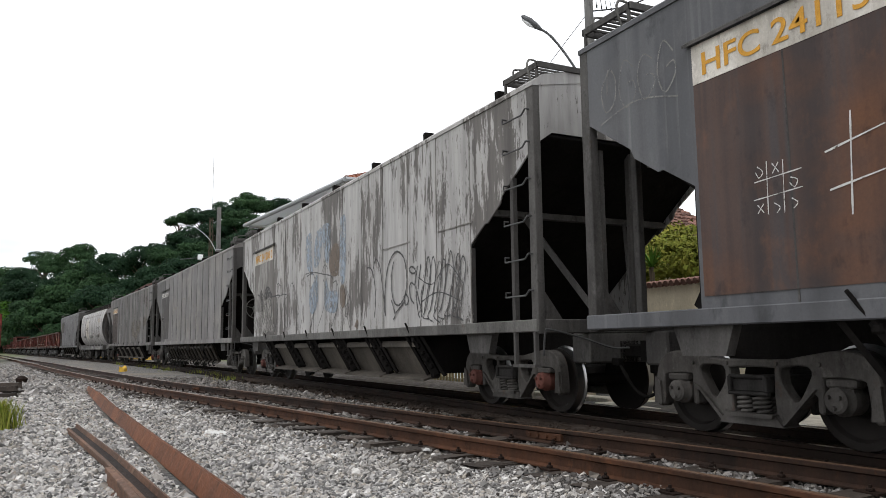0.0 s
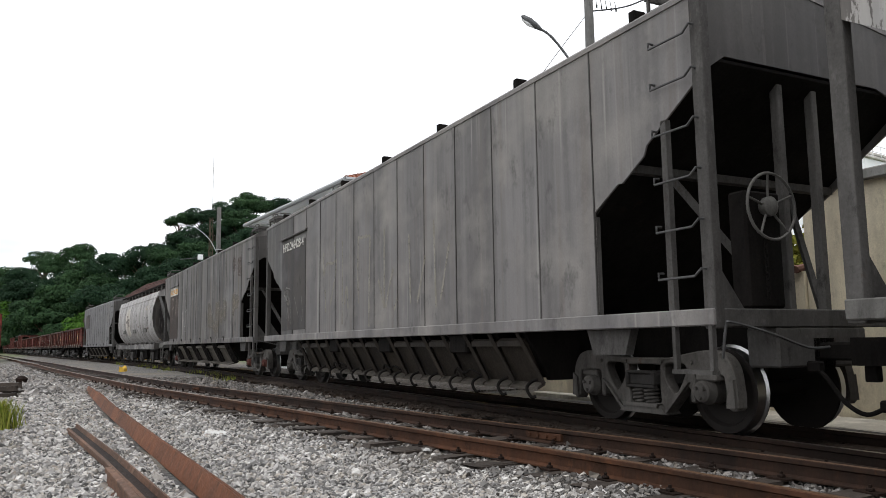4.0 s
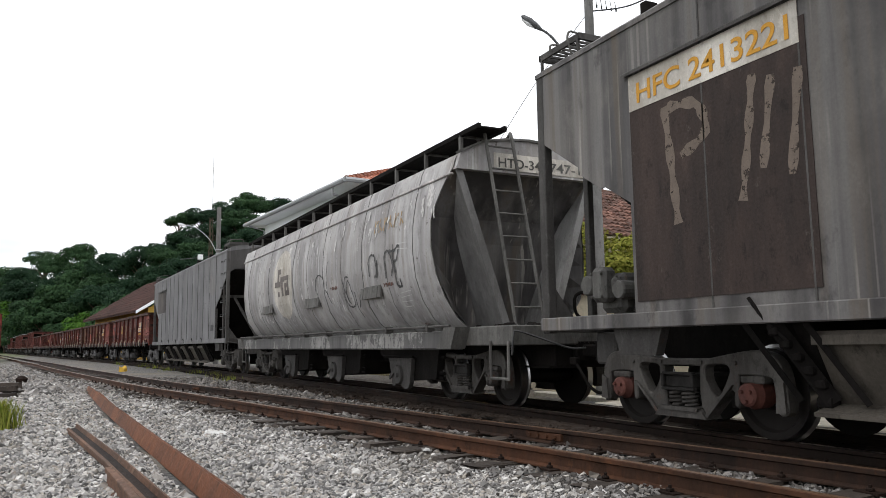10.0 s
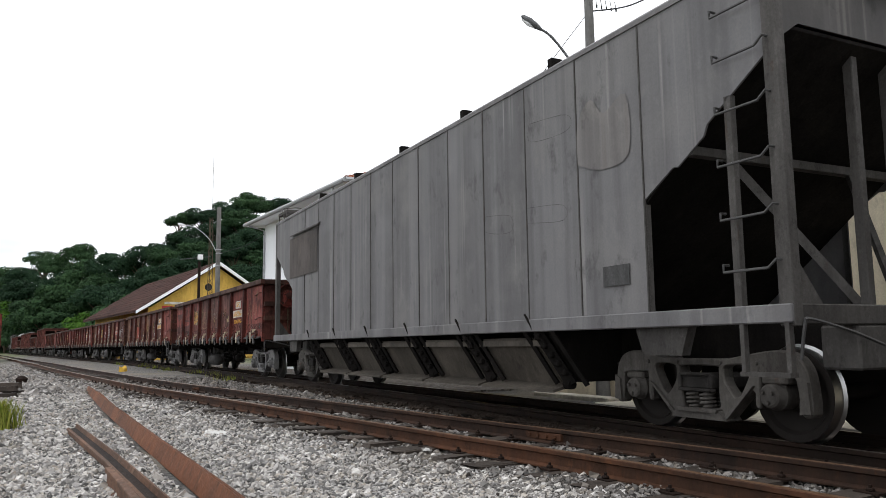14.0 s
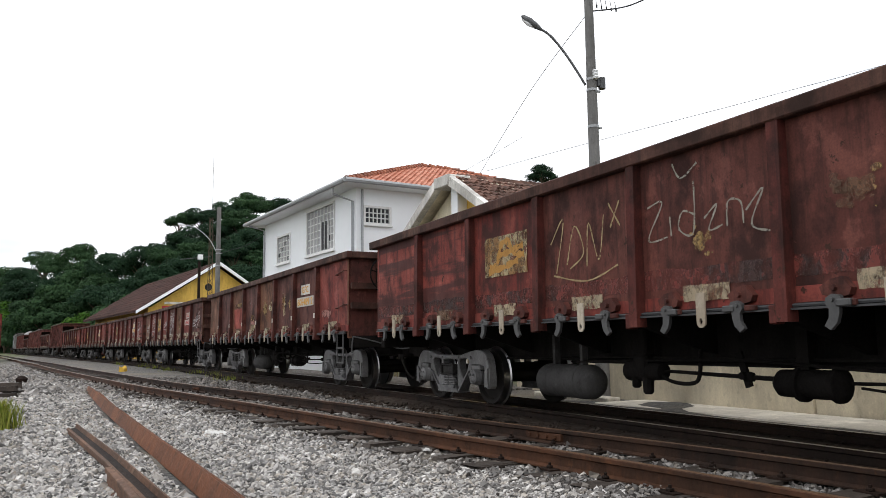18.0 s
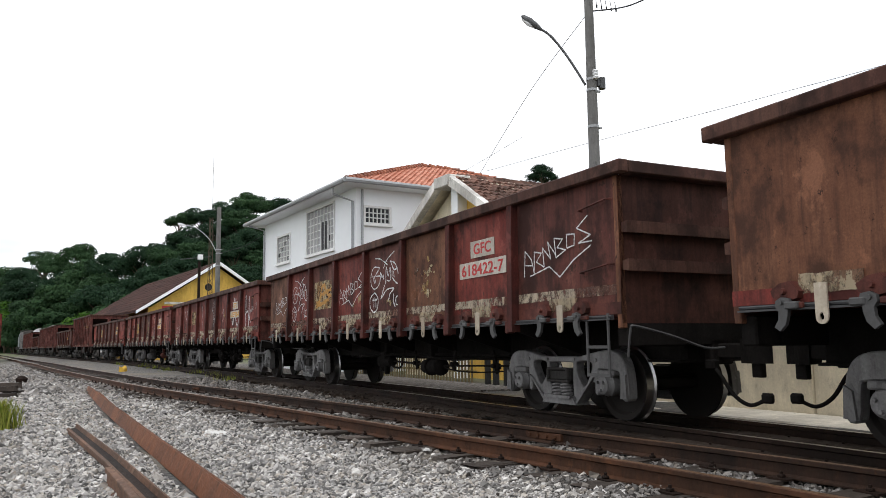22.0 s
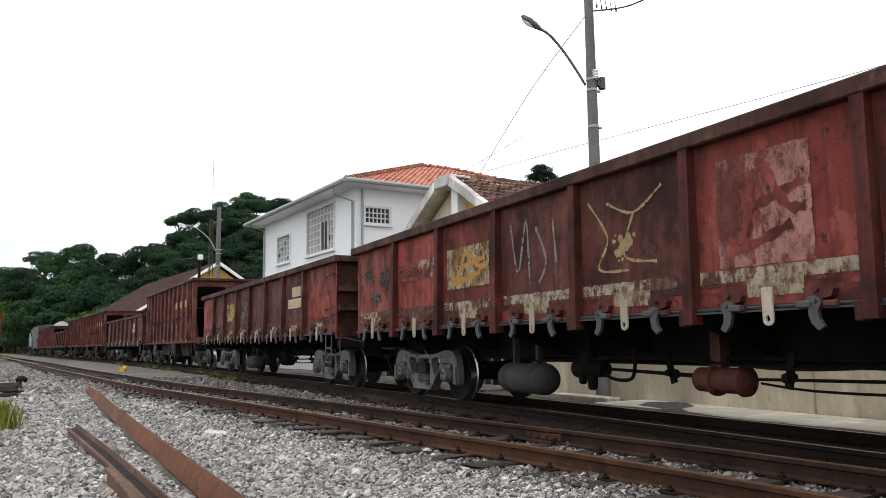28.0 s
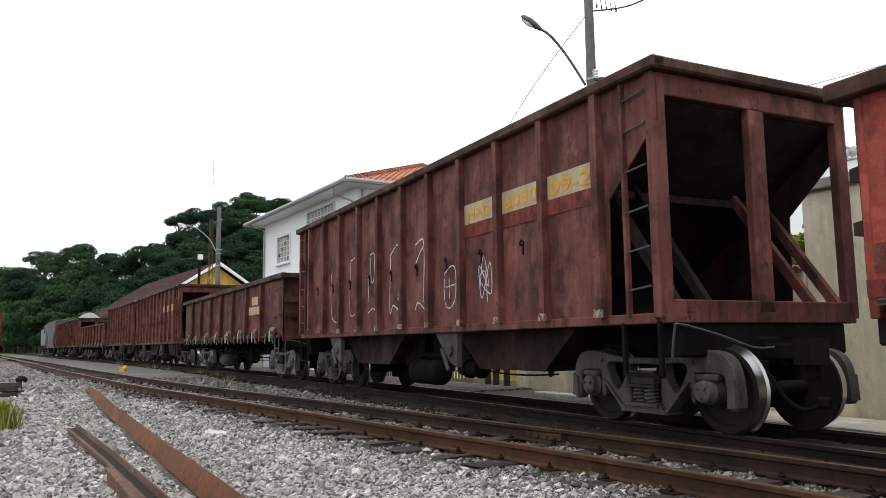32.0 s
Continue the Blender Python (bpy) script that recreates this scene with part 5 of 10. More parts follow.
def gondola(s0, s1, panel_mats, stake_key, rim, group="open gondola wagons of the train", label="", band=None, code="", number="", ink=None, plate=None,
            wheel_front=False, wheel_rear=False, ladder=True, heap=False, paints=(), rear_name=None, strip=False, seed=0):
    g, h = wagon_root("gondola_wagon", s0, s1, label or "weathered red-brown open steel gondola wagon of the train", "gondola wagon", group)
    rnd = random.Random(seed + 11)
    ys = [k * 1.652 for k in range(-3, 4)]
    edges = [-h] + ys + [h]
    far = Shape()
    far.box(HX - 0.02, HX, -h, h, 1.12, 2.52)
    part("side_wall", far, M_BROWN, g)
    for i, (a, b) in enumerate(zip(edges, edges[1:])):
        sh = Shape()
        sh.box(-HX, -HX + 0.02, a, b, 1.26, 2.53)
        part("side_panel", sh, panel_mats[i % len(panel_mats)], g)
        if band:
            lo, hi = band
            sh = Shape()
            n = 10
            top = [(a + (b - a) * k / n, hi + rnd.uniform(-0.02, 0.02)) for k in range(n + 1)]
            sh.prism([(a, lo), (b, lo)] + top[::-1], -HX - 0.004, -HX + 0.002)
            part("paint_band", sh, M_BAND, g, "flaking bright red paint band")
        if strip or rear_name:
            blotch(g, M_WHITE_FLAKE, a + 0.06, b - 0.06, 1.335, 1.44, -HX - 0.004, i + seed * 9, 0.16)
        mid = (a + b) / 2
        if 0 < i < 7:
            hooks = (a + 0.42, b - 0.42)
        else:
            hooks = (mid - 0.35, mid + 0.35)
        for k, y in enumerate(hooks):
            part("latch_hook", HOOKS[k], None, g, at=pose(-0.07, y, 0.005) @ Matrix.Diagonal((0.95, 1.05, 1.0, 1)))
            part("latch_bracket", BRACKET, None, g, at=pose(0, y, 0))
        part("hanging_tag", TAG, None, g, "dirty cream oval-holed hanging tag", pose(0, mid + rnd.uniform(-0.04, 0.04), -0.075, rnd.uniform(-0.8, 0.8)))
        blotch(g, M_CREAM_DUST, mid - 0.26, mid + 0.26, 1.205, 1.345, -HX - 0.014, i + seed * 7, 0.2)
    sh = Shape()
    sh.box(-HX - 0.01, -HX + 0.03, -h, h, 1.14, 1.26)
    part("bottom_rail", sh, panel_mats[0], g)
    sh = Shape()
    sh.prism([(-HX - 0.075, 1.085), (-HX - 0.02, 1.085), (-HX - 0.02, 1.135), (-HX - 0.035, 1.135), (-HX - 0.035, 1.10), (-HX - 0.075, 1.10)], -h + 0.1, h - 0.1, "y")
    sh.tube([(-HX - 0.045, -h + 0.1, 1.118), (-HX - 0.045, h - 0.1, 1.118)], 0.014, 6)
    part("door_shaft", sh, M_SHAFT, g, "worn bare steel latch shaft")
    for y in ys:
        part("stake", STAKES[stake_key][0], None, g, at=pose(0, y, 0))
        part("stake", STAKES[stake_key][1], None, g, at=pose(0, y, 0))
        if seed == 2:
            patch(g, "stake_mark", M_PLATE_WHITE, y - 0.045, y + 0.045, 1.45, 1.55, -HX - 0.106, "small white painted mark on the stake")
    for sx in (-1, 1):
        sh = Shape()
        xa, xb = sorted((sx * (HX - 0.02), sx * (HX + 0.10)))
        sh.box(xa, xb, -h - 0.16, h + 0.16, 2.525, 2.655, 0.012)
        part("top_rail", sh, rim, g)
    for sy in (-1, 1):
        sh = Shape()
        ya, yb = sorted((sy * h, sy * (h - 0.02)))
        sh.box(-HX, HX, ya, yb, 1.05, 2.53)
        part("end_wall", sh, M_BROWN if seed % 3 else M_END, g)
        for z in (1.62, 2.0):
            sh = Shape()
            ya, yb = sorted((sy * h, sy * (h + 0.09)))
            sh.prism([(ya, z - 0.06), (yb, z - 0.045), (yb, z + 0.045), (ya, z + 0.06)], -HX + 0.03, HX - 0.03)
            part("end_rib", sh, rim, g)
        sh = Shape()
        ya, yb = sorted((sy * (h - 0.01), sy * (h + 0.155)))
        sh.box(-HX + 0.022, HX - 0.022, ya, yb, 2.527, 2.652, 0.012)
        part("end_rail", sh, rim, g)
        sh = Shape()
        ya, yb = sorted((sy * h, sy * (h - 0.16)))
        sh.box(-HX + 0.06, HX - 0.06, ya, yb, 0.82, 1.06, 0.015)
        part("end_sill", sh, M_FRAME_DARK, g)
        for sx in (-1, 1):
            sh = Shape()
            sh.box(sx * (HX - 0.03) - 0.035, sx * (HX - 0.03) + 0.035, min(sy * h, sy * (h - 0.07)), max(sy * h, sy * (h - 0.07)), 1.0, 2.53, 0.008)
            part("corner_post", sh, panel_mats[-1], g)
    sh = Shape()
    sh.box(-HX + 0.02, HX - 0.02, -h + 0.02, h - 0.02, 1.12, 1.17)
    part("floor", sh, M_BROWN, g)
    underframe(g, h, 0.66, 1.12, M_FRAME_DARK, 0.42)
    for y in ys:
        sh = Shape()
        sh.prism([(-HX, 1.0), (-HX, 1.10), (HX, 1.10), (HX, 1.0), (0.45, 0.74), (-0.45, 0.74)], y - 0.035, y + 0.035, "y")
        part("cross_bearer", sh, M_FRAME_DARK, g)
    bogies(g, (-h + 1.76, h - 1.76))
    end_gear(g, h)
    brake_gear(g, 2.1, -1.2, M_TANK_DARK, seed, seed not in (3, 4))
    if ladder:
        sh = Shape()
        for y in (-h + 0.16, -h + 0.50):
            sh.tube([(-HX - 0.05, y, 0.52), (-HX - 0.05, y, 1.15)], 0.016, 6)
        for z in (0.54, 0.82):
            sh.beam((-HX - 0.05, -h + 0.16, z), (-HX - 0.05, -h + 0.50, z), 0.03, 0.03)
        part("step_ladder", sh, M_HOOK, g)
    for y, z in ((-h + 0.33, 2.28), (-h + 0.33, 1.62)):
        sh = Shape()
        sh.tube([(-HX, y - 0.24, z + 0.02), (-HX - 0.06, y - 0.22, z + 0.02), (-HX - 0.06, y + 0.24, z - 0.03), (-HX, y + 0.26, z - 0.03)], 0.012, 6)
        part("grab_iron", sh, M_BROWN, g)
    if wheel_front:
        sh = Shape()
        sh.box(WX - 0.12, WX + 0.16, -h - 0.14, -h - 0.0, 1.92, 2.36, 0.02)
        part("brake_bracket", sh, M_RED if wheel_front == "red" else M_FRAME_DARK, g)
        brake_wheel(g, pose(WX, -h - 0.24, 2.22), M_RED if wheel_front == "red" else M_FRAME_DARK)
        chain(g, pose(WX - 0.02, -h - 0.14, 1.86), 0.95, M_YELLOW_CHAIN)
    if wheel_rear:
        brake_wheel(g, pose(-0.85, h + 0.2, 2.1, 0, 0, 180), M_RED)
    x = -HX - 0.007
    if number:
        y1 = -h + 2.05
        gp = plate or M_PLATE_WHITE
        b1 = patch(g, "code_board", gp, y1 + 0.36, y1 + 0.98, 2.0, 2.22, x)
        lettering("lettering", code, 0.20, ink or M_INK_YELLOW, b1, side_face(y1 + 0.90, 2.045, x - 0.006), 0.46)
        b2 = patch(g, "number_board", gp, y1 + 0.08, y1 + 1.30, 1.74, 1.95, x)
        lettering("lettering", number, 0.21, ink or M_INK_YELLOW, b2, side_face(y1 + 1.24, 1.77, x - 0.006), 1.10)
    for kind, *a in paints:
        if kind == "patch":
            mat, y0, y1, z0, z1 = a
            patch(g, "paint_patch", mat, y0, y1, z0, z1, x)
        elif kind == "blot":
            mat, y0, y1, z0, z1, sd, rag = a
            blotch(g, mat, y0, y1, z0, z1, x - 0.002, sd, rag)
        elif kind == "word":
            text, size, mat, y0, z0, turn, wide = a
            lettering("spray_writing", text, size, mat, g, side_face(y0, z0, x - 0.008) @ pose(0, 0, 0, 0, 0, turn), wide)
        elif kind == "tag":
            mat, y0, y1, z0, z1, sd, n, w = a
            scrawl(g, mat, y1, y0, z0, z1, x - 0.006, sd, n, w)
        elif kind == "strokes":
            strokes(g, *a, x - 0.006)
    if heap:
        sh = Shape()
        n, m = 16, 8
        vs = []
        for i in range(n + 1):
            for j in range(m + 1):
                u, v = i / n * 2 - 1, j / m * 2 - 1
                z = 2.35 + heap * max(0, (1 - abs(u) ** 2)) * (1 - v * v) + 0.08 * noise.noise((u * 5, v * 4, seed))
                vs.append((v * (HX - 0.03), u * (h - 0.05), z))
        sh.add(vs, [(i * (m + 1) + j, i * (m + 1) + j + 1, (i + 1) * (m + 1) + j + 1, (i + 1) * (m + 1) + j) for i in range(n) for j in range(m)])
        part("ore_load", sh, M_ORE_DARK, g, "heaped load of crushed ore")
    return g


# ================= covered hopper wagons =================
def hopper(s0, s1, mat, label, plate_mat=None, plate_text="", plate_ink=None, patch_mat=None, outlets=6, seed=0, post_mat=None, panel_mats=None, paints=(), brake_front=False, valve=True, board=True):
    g, h = wagon_root("covered_hopper_wagon", s0, s1, label, "hopper wagon", "covered hopper wagons of the train")
    pm = post_mat or M_POST_GREY
    ZB, ZT = 1.14, 3.98
    FX = 1.60
    WID = {-1: HX, 1: FX}
    n = max(1, round((2 * h - 3.14) / 1.0))
    step = (2 * h - 3.14) / n
    mats = panel_mats or [mat]
    for side in (-1, 1):
        xa, xb = (-HX, -HX + 0.02) if side < 0 else (FX - 0.02, FX)
        if side > 0:
            sh = Shape()
            sh.box(xa, xb, -h + 1.57, h - 1.57, ZB, ZT)
            part("side_wall", sh, mat, g)
        else:
            for i in range(n):
                y = -h + 1.57 + i * step
                d = 0.004 * (i % 2)
                sh = Shape()
                sh.box(xa - d, xb, y, y + step, ZB, ZT)
                part("side_plate", sh, mats[i % len(mats)], g)
                sh = Shape()
                sh.box(xa - 0.011, xa + 0.004, y - 0.008, y + 0.008, ZB, ZT - 0.02)
                part("weld_seam", sh, M_PEEL_DARK if mat is M_PEEL else M_POST_GREY, g)
        if mat is M_PEEL and side < 0:
            for ya, yb, z in ((-6.25, -5.21, 2.50), (-4.20, -3.07, 2.48)):
                part("weld_seam", Shape().box(-HX - 0.012, -HX, ya, yb, z - 0.008, z + 0.008), M_PEEL_DARK, g)
        for e in (-1, 1):
            sh = Shape()
            prof = [(0.0, ZT), (0.0, 3.2), (0.06, 3.16), (0.75, 2.72), (0.80, 2.62), (1.12, 2.42), (1.18, 2.43), (1.57, 2.2), (1.57, ZT)]
            sh.prism([(e * (h - u), z) for u, z in prof], xa, xb)
            part("end_gusset", sh, mats[0] if e < 0 else mats[-1], g)
            sh = Shape()
            sh.box(min(xa, xb) + (0.004 if side < 0 else 0), max(xa, xb) + 0.05 * (side < 0) - 0.0, min(e * (h - 1.57), e * (h - 1.64)), max(e * (h - 1.57), e * (h - 1.64)), ZB, 2.24)
            part("side_post", sh, pm, g)
    sh = Shape()
    roof = [(-HX - 0.015, ZT - 0.05), (-HX - 0.015, ZT + 0.0), (-1.18, ZT + 0.11), (-0.6, ZT + 0.24), (0, ZT + 0.28), (0.6, ZT + 0.24), (1.18, ZT + 0.11), (FX + 0.015, ZT), (FX + 0.015, ZT - 0.05), (0, ZT + 0.18)]
    sh.prism(roof, -h - 0.01, h + 0.01, "y")
    part("roof", sh, mat, g)
    for k in range(int(2 * h / 2.2)):
        y = -h + 1.0 + k * 2.2
        sh = Shape()
        sh.box(-1.22, -1.06, y - 0.045, y + 0.045, ZT + 0.06, ZT + 0.20, 0.01)
        part("roof_bracket", sh, M_FRAME_DARK, g)
    for e in (-1, 1):
        ya, yb = sorted((e * (h - 0.75), e * (h + 0.02)))
        sh = Shape()
        for xx in (-1.24, -0.58):
            sh.box(xx - 0.015, xx + 0.015, ya, yb, ZT + 0.19, ZT + 0.26)
        for yy in (ya, yb):
            sh.box(-1.255, -0.565, yy - 0.015, yy + 0.015, ZT + 0.19, ZT + 0.26)
        for xx, zz in ((-1.24, 0.06), (-0.58, 0.2)):
            for yy in (ya + 0.03, yb - 0.03):
                sh.box(xx - 0.014, xx + 0.014, yy - 0.014, yy + 0.014, ZT + zz, ZT + 0.19)
        step = part("roof_step", sh, M_POST_GREY, g, "dark grating roof step")
        for k in range(1, 9):
            yy = ya + (yb - ya) * k / 9
            part("grating_bar", Shape().box(-1.225, -0.595, yy - 0.010, yy + 0.010, ZT + 0.225, ZT + 0.25), M_POST_GREY, step)
        sh = Shape()
        sh.tube(smooth_line([(-1.10, yb - 0.03, ZT + 0.25), (-1.10, yb, ZT + 0.40), (-1.02, yb, ZT + 0.44), (-0.72, yb, ZT + 0.46), (-0.64, yb, ZT + 0.42), (-0.64, yb - 0.03, ZT + 0.25)], 4), 0.013, 6)
        part("hand_rail", sh, M_FRAME_GREY, step)
        sh = Shape()
        sh.tube(smooth_line([(-1.27, ya + 0.1, ZT + 0.02), (-1.33, ya + 0.1, ZT + 0.20), (-1.30, ya + 0.1, ZT + 0.30), (-1.20, ya + 0.1, ZT + 0.30)], 4), 0.013, 6)
        part("hand_rail", sh, M_FRAME_GREY, step)
        # end bulkhead, slope sheet and posts
        sh = Shape()
        ya, yb = sorted((e * h, e * (h - 0.02)))
        sh.prism([(-HX, 3.2), (-1.05, 3.38), (1.05, 3.38), (FX, 3.2), (FX, ZT), (0.6, ZT + 0.24), (-0.6, ZT + 0.24), (-HX, ZT)], ya, yb, "y")
        part("end_wall", sh, mat if mat is M_PEEL else M_END_GREY, g)
        # The hollow's shade is put into the slope sheet's near-black steel.
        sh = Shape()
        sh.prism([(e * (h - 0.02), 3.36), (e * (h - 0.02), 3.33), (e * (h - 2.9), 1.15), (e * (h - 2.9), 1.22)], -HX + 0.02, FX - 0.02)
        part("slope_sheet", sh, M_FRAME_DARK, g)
        for sx in (-1, 1):
            sh = Shape()
            xa, xb = sorted((sx * (WID[sx] - 0.10), sx * (WID[sx] + 0.005)))
            ya, yb = sorted((e * (h + 0.005), e * (h - 0.13)))
            sh.box(xa, xb, ya, yb, 0.97, ZT, 0.008)
            part("corner_post", sh, pm, g)
            at = sx * (0.24 if e < 0 else 0.74)
            sh = Shape()
            sh.box(at - 0.04, at + 0.04, min(e * (h - 0.10), e * (h - 0.19)), max(e * (h - 0.10), e * (h - 0.19)), 1.1, 3.38, 0.008)
            part("end_post", sh, pm, g)
            sh = Shape()
            sh.beam((sx * 0.26, e * (h - 0.2), 1.15), (sx * 0.85, e * (h - 1.0), 2.55), 0.05, 0.075)
            if e < 0:
                part("end_brace", sh, pm, g)
            else:
                part("inner_post", Shape().box(min(sx * 1.05, sx * 1.26), max(sx * 1.05, sx * 1.26), h - 1.62, h - 1.50, 1.14, 2.32), M_FRAME_DARK, g)
                sh = Shape()
                sh.beam((sx * 0.95, h - 1.2, 1.15), (sx * 0.95, h - 1.65, 1.8), 0.06, 0.16)
                part("end_brace", sh, M_FRAME_DARK, g)
            sh = Shape()
            sh.prism([(sx * WID[sx], 1.14), (sx * (WID[sx] - 0.36), 1.14), (sx * WID[sx], 1.62)], ya + 0.03, ya + 0.05, "y")
            part("corner_gusset", sh, pm, g)
        if e > 0:
            part("end_post", Shape().box(-0.05, 0.05, h - 0.42, h - 0.30, 1.1, 3.2, 0.008), M_FRAME_DARK, g)
        sh = Shape()
        sh.box(-HX + 0.02, FX - 0.02, min(e * (h - 0.95), e * (h - 1.05)), max(e * (h - 0.95), e * (h - 1.05)), 2.50, 2.58)
        part("end_crossbar", sh, pm, g)
        sh = Shape()
        ya, yb = sorted((e * h, e * (h - 0.14)))
        sh.box(-HX, FX, ya, yb, 0.98, 1.14, 0.01)
        sh.box(-0.6, 0.6, min(e * h, e * (h - 0.35)), max(e * h, e * (h - 0.35)), 0.62, 0.98, 0.02)
        part("end_sill", sh, pm, g)
        sh = Shape()
        sh.prism([(e * (h - 1.15), 1.0), (e * (h - 1.85), 1.0), (e * (h - 1.75), 0.74), (e * (h - 1.25), 0.74)], -HX + 0.06, -HX + 0.16)
        part("side_bearing_plate", sh, pm, g)
        if e > 0:
            continue
        # ladder at the front corner
        sh = Shape()
        yl = e * (h - 0.52)
        sh.box(-HX + 0.0, -HX + 0.06, yl - 0.035, yl + 0.035, 1.1, 2.9)
        part("ladder_post", sh, pm, g)
        for z in (1.42, 1.85, 2.3, 2.75, 3.2, 3.6):
            sh = Shape()
            y0, y1 = e * (h - 0.08), e * (h - 0.60)
            sh.tube([(-HX, y0, z + 0.06), (-HX - 0.06, y0 * 1.0, z + 0.06), (-HX - 0.06, y0 - e * 0.08, z), (-HX - 0.06, y1, z), (-HX - 0.06, y1, z + 0.06), (-HX, y1, z + 0.06)], 0.012, 6)
            part("ladder_rung", sh, M_HOOK, g)
        sh = Shape()
        for yy in (e * (h - 0.05), e * (h - 0.48)):
            sh.box(-HX - 0.03, -HX + 0.02, yy - 0.02, yy + 0.02, 0.60, 1.02)
        ya, yb = sorted((e * (h - 0.05), e * (h - 0.48)))
        sh.box(-HX - 0.05, -HX + 0.04, ya - 0.02, yb + 0.02, 0.585, 0.62)
        part("stirrup_step", sh, pm, g)
    sh = Shape()
    sh.box(-HX - 0.035, -HX + 0.06, -h, h, 0.995, 1.14, 0.01)
    part("side_sill", sh, M_FRAME_GREY if mat is M_PEEL else mat, g)
    sh = Shape()
    sh.box(HX - 0.06, HX + 0.035, -h, h, 0.995, 1.14, 0.01)
    part("side_sill", sh, pm, g)
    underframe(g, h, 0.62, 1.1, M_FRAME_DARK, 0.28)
    # discharge outlets
    y0, y1 = (-h + 3.1, h - 3.05) if outlets == 14 else (-h + 3.3, h - 3.3)
    st = (y1 - y0) / outlets
    ribbed = outlets == 14
    door_mat = M_DOOR_SOOT if ribbed else M_DOOR_GREY
    gap = 0.03 if ribbed else 0.10
    for k in range(outlets):
        a, b = y0 + k * st + gap, y0 + (k + 1) * st - gap
        for side in (-1, 1):
            sh = Shape()
            sh.prism([(side * 1.20, 0.93), (side * 1.22, 0.90), (side * 0.97, 0.385), (side * 0.94, 0.40)], a, b, "y")
            sh.prism([(side * 1.22, 0.90), (side * 1.245, 0.90), (side * 1.245, 0.83), (side * 1.20, 0.83)], a, b, "y")
            part("outlet_door", sh, door_mat, g)
            sh = Shape()
            out = 1.06 if ribbed else 1.20
            sh.prism([(side * 0.97, 0.395), (side * out, 0.335), (side * out, 0.305), (side * 0.94, 0.365)], a - gap / 2, b + gap / 2, "y")
            part("door_lip", sh, M_DOOR_GREY, g)
        if ribbed and k % 4 == 2:
            sh = Shape()
            sh.box(-1.27, -1.12, a + 0.06, b - 0.06, 0.74, 1.0, 0.02)
            part("door_bracket", sh, M_FRAME_DARK, g)
            sh = Shape()
            sh.tube(smooth_line([(-1.14, a - 0.1, 0.46), (-1.17, a + 0.1, 0.52), (-1.15, (a + b) / 2, 0.47), (-1.17, b - 0.1, 0.53), (-1.13, b + 0.05, 0.46)], 4), 0.016, 7)
            part("door_lever", sh, M_FRAME_DARK, g)
    for k in range(outlets + 1):
        y = y0 + k * st
        if ribbed:
            sh = Shape()
            sh.beam((-1.285, y + 0.10, 1.0), (-1.04, y - 0.10, 0.38), 0.075, 0.045)
            part("outlet_rib", sh, M_DOOR_SOOT, g)
            sh = Shape()
            sh.tube(smooth_line([(-1.12, y - 0.08, 0.44), (-1.20, y - 0.04, 0.40), (-1.24, y - 0.03, 0.33), (-1.22, y - 0.09, 0.24), (-1.18, y - 0.13, 0.245)], 4), 0.02, 7)
            part("door_hook", sh, M_FRAME_DARK, g)
            sh = Shape()
            sh.prism([(-1.25, 1.0), (1.25, 1.0), (0.9, 0.42), (-0.9, 0.42)], y - 0.04, y + 0.04, "y")
            part("outlet_partition", sh, M_FRAME_DARK, g)
            continue
        sh = Shape()
        for dy, w in ((0.30, 0.045), (0.02, 0.12), (-0.26, 0.045)):
            sh.beam((-1.29, y + dy + 0.17, 1.0), (-1.05, y + dy - 0.13, 0.40), 0.06, w)
        sh.tube([(-1.37, y + 0.34, 1.20), (-1.34, y + 0.22, 1.02), (-1.27, y + 0.08, 0.86)], 0.016, 6)
        for j in range(5):
            sh.box(-1.33 + j * 0.045, -1.26 + j * 0.045, y + 0.13 - j * 0.06, y + 0.22 - j * 0.06, 0.90 - j * 0.10, 0.97 - j * 0.10, 0.015)
        sh.lathe([(-0.06, 0.055), (0.06, 0.055)], "y", (-1.05, y - 0.06, 0.40), 10)
        part("door_latch", sh, M_FRAME_DARK, g)
        sh = Shape()
        sh.prism([(-1.25, 1.0), (1.25, 1.0), (0.9, 0.42), (-0.9, 0.42)], y - 0.06, y + 0.06, "y")
        part("outlet_partition", sh, M_FRAME_DARK, g)
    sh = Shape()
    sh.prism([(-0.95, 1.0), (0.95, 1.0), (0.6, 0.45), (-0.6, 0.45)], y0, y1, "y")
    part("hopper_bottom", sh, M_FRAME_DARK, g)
    bogies(g, (-h + 1.5, h - 1.6), AXLE_BOX_RED if seed in (3, 5) else AXLE_BOX_SOOTY, True)
    if seed == 4:
        sh = Shape()
        sh.prism([(-h, 4.0), (-h - 0.16, 3.96), (-h - 0.16, 3.88), (-h - 0.02, 3.88), (-h, 3.93)], -0.22, 0.60)
        part("lamp_hood", sh, pm, g, "small grey hood over the end lamp")
    end_gear(g, h)
    if brake_front:
        brake_wheel(g, pose(-0.62, -h - 0.04, 2.05), M_FRAME_GREY, 0.3)
        sh = Shape()
        sh.box(-0.85, -0.40, -h + 0.05, -h + 0.25, 1.15, 2.2, 0.02)
        part("brake_bracket", sh, M_FRAME_DARK, g)
        chain(g, pose(-0.7, -h - 0.02, 1.75), 0.6, M_FRAME_DARK)
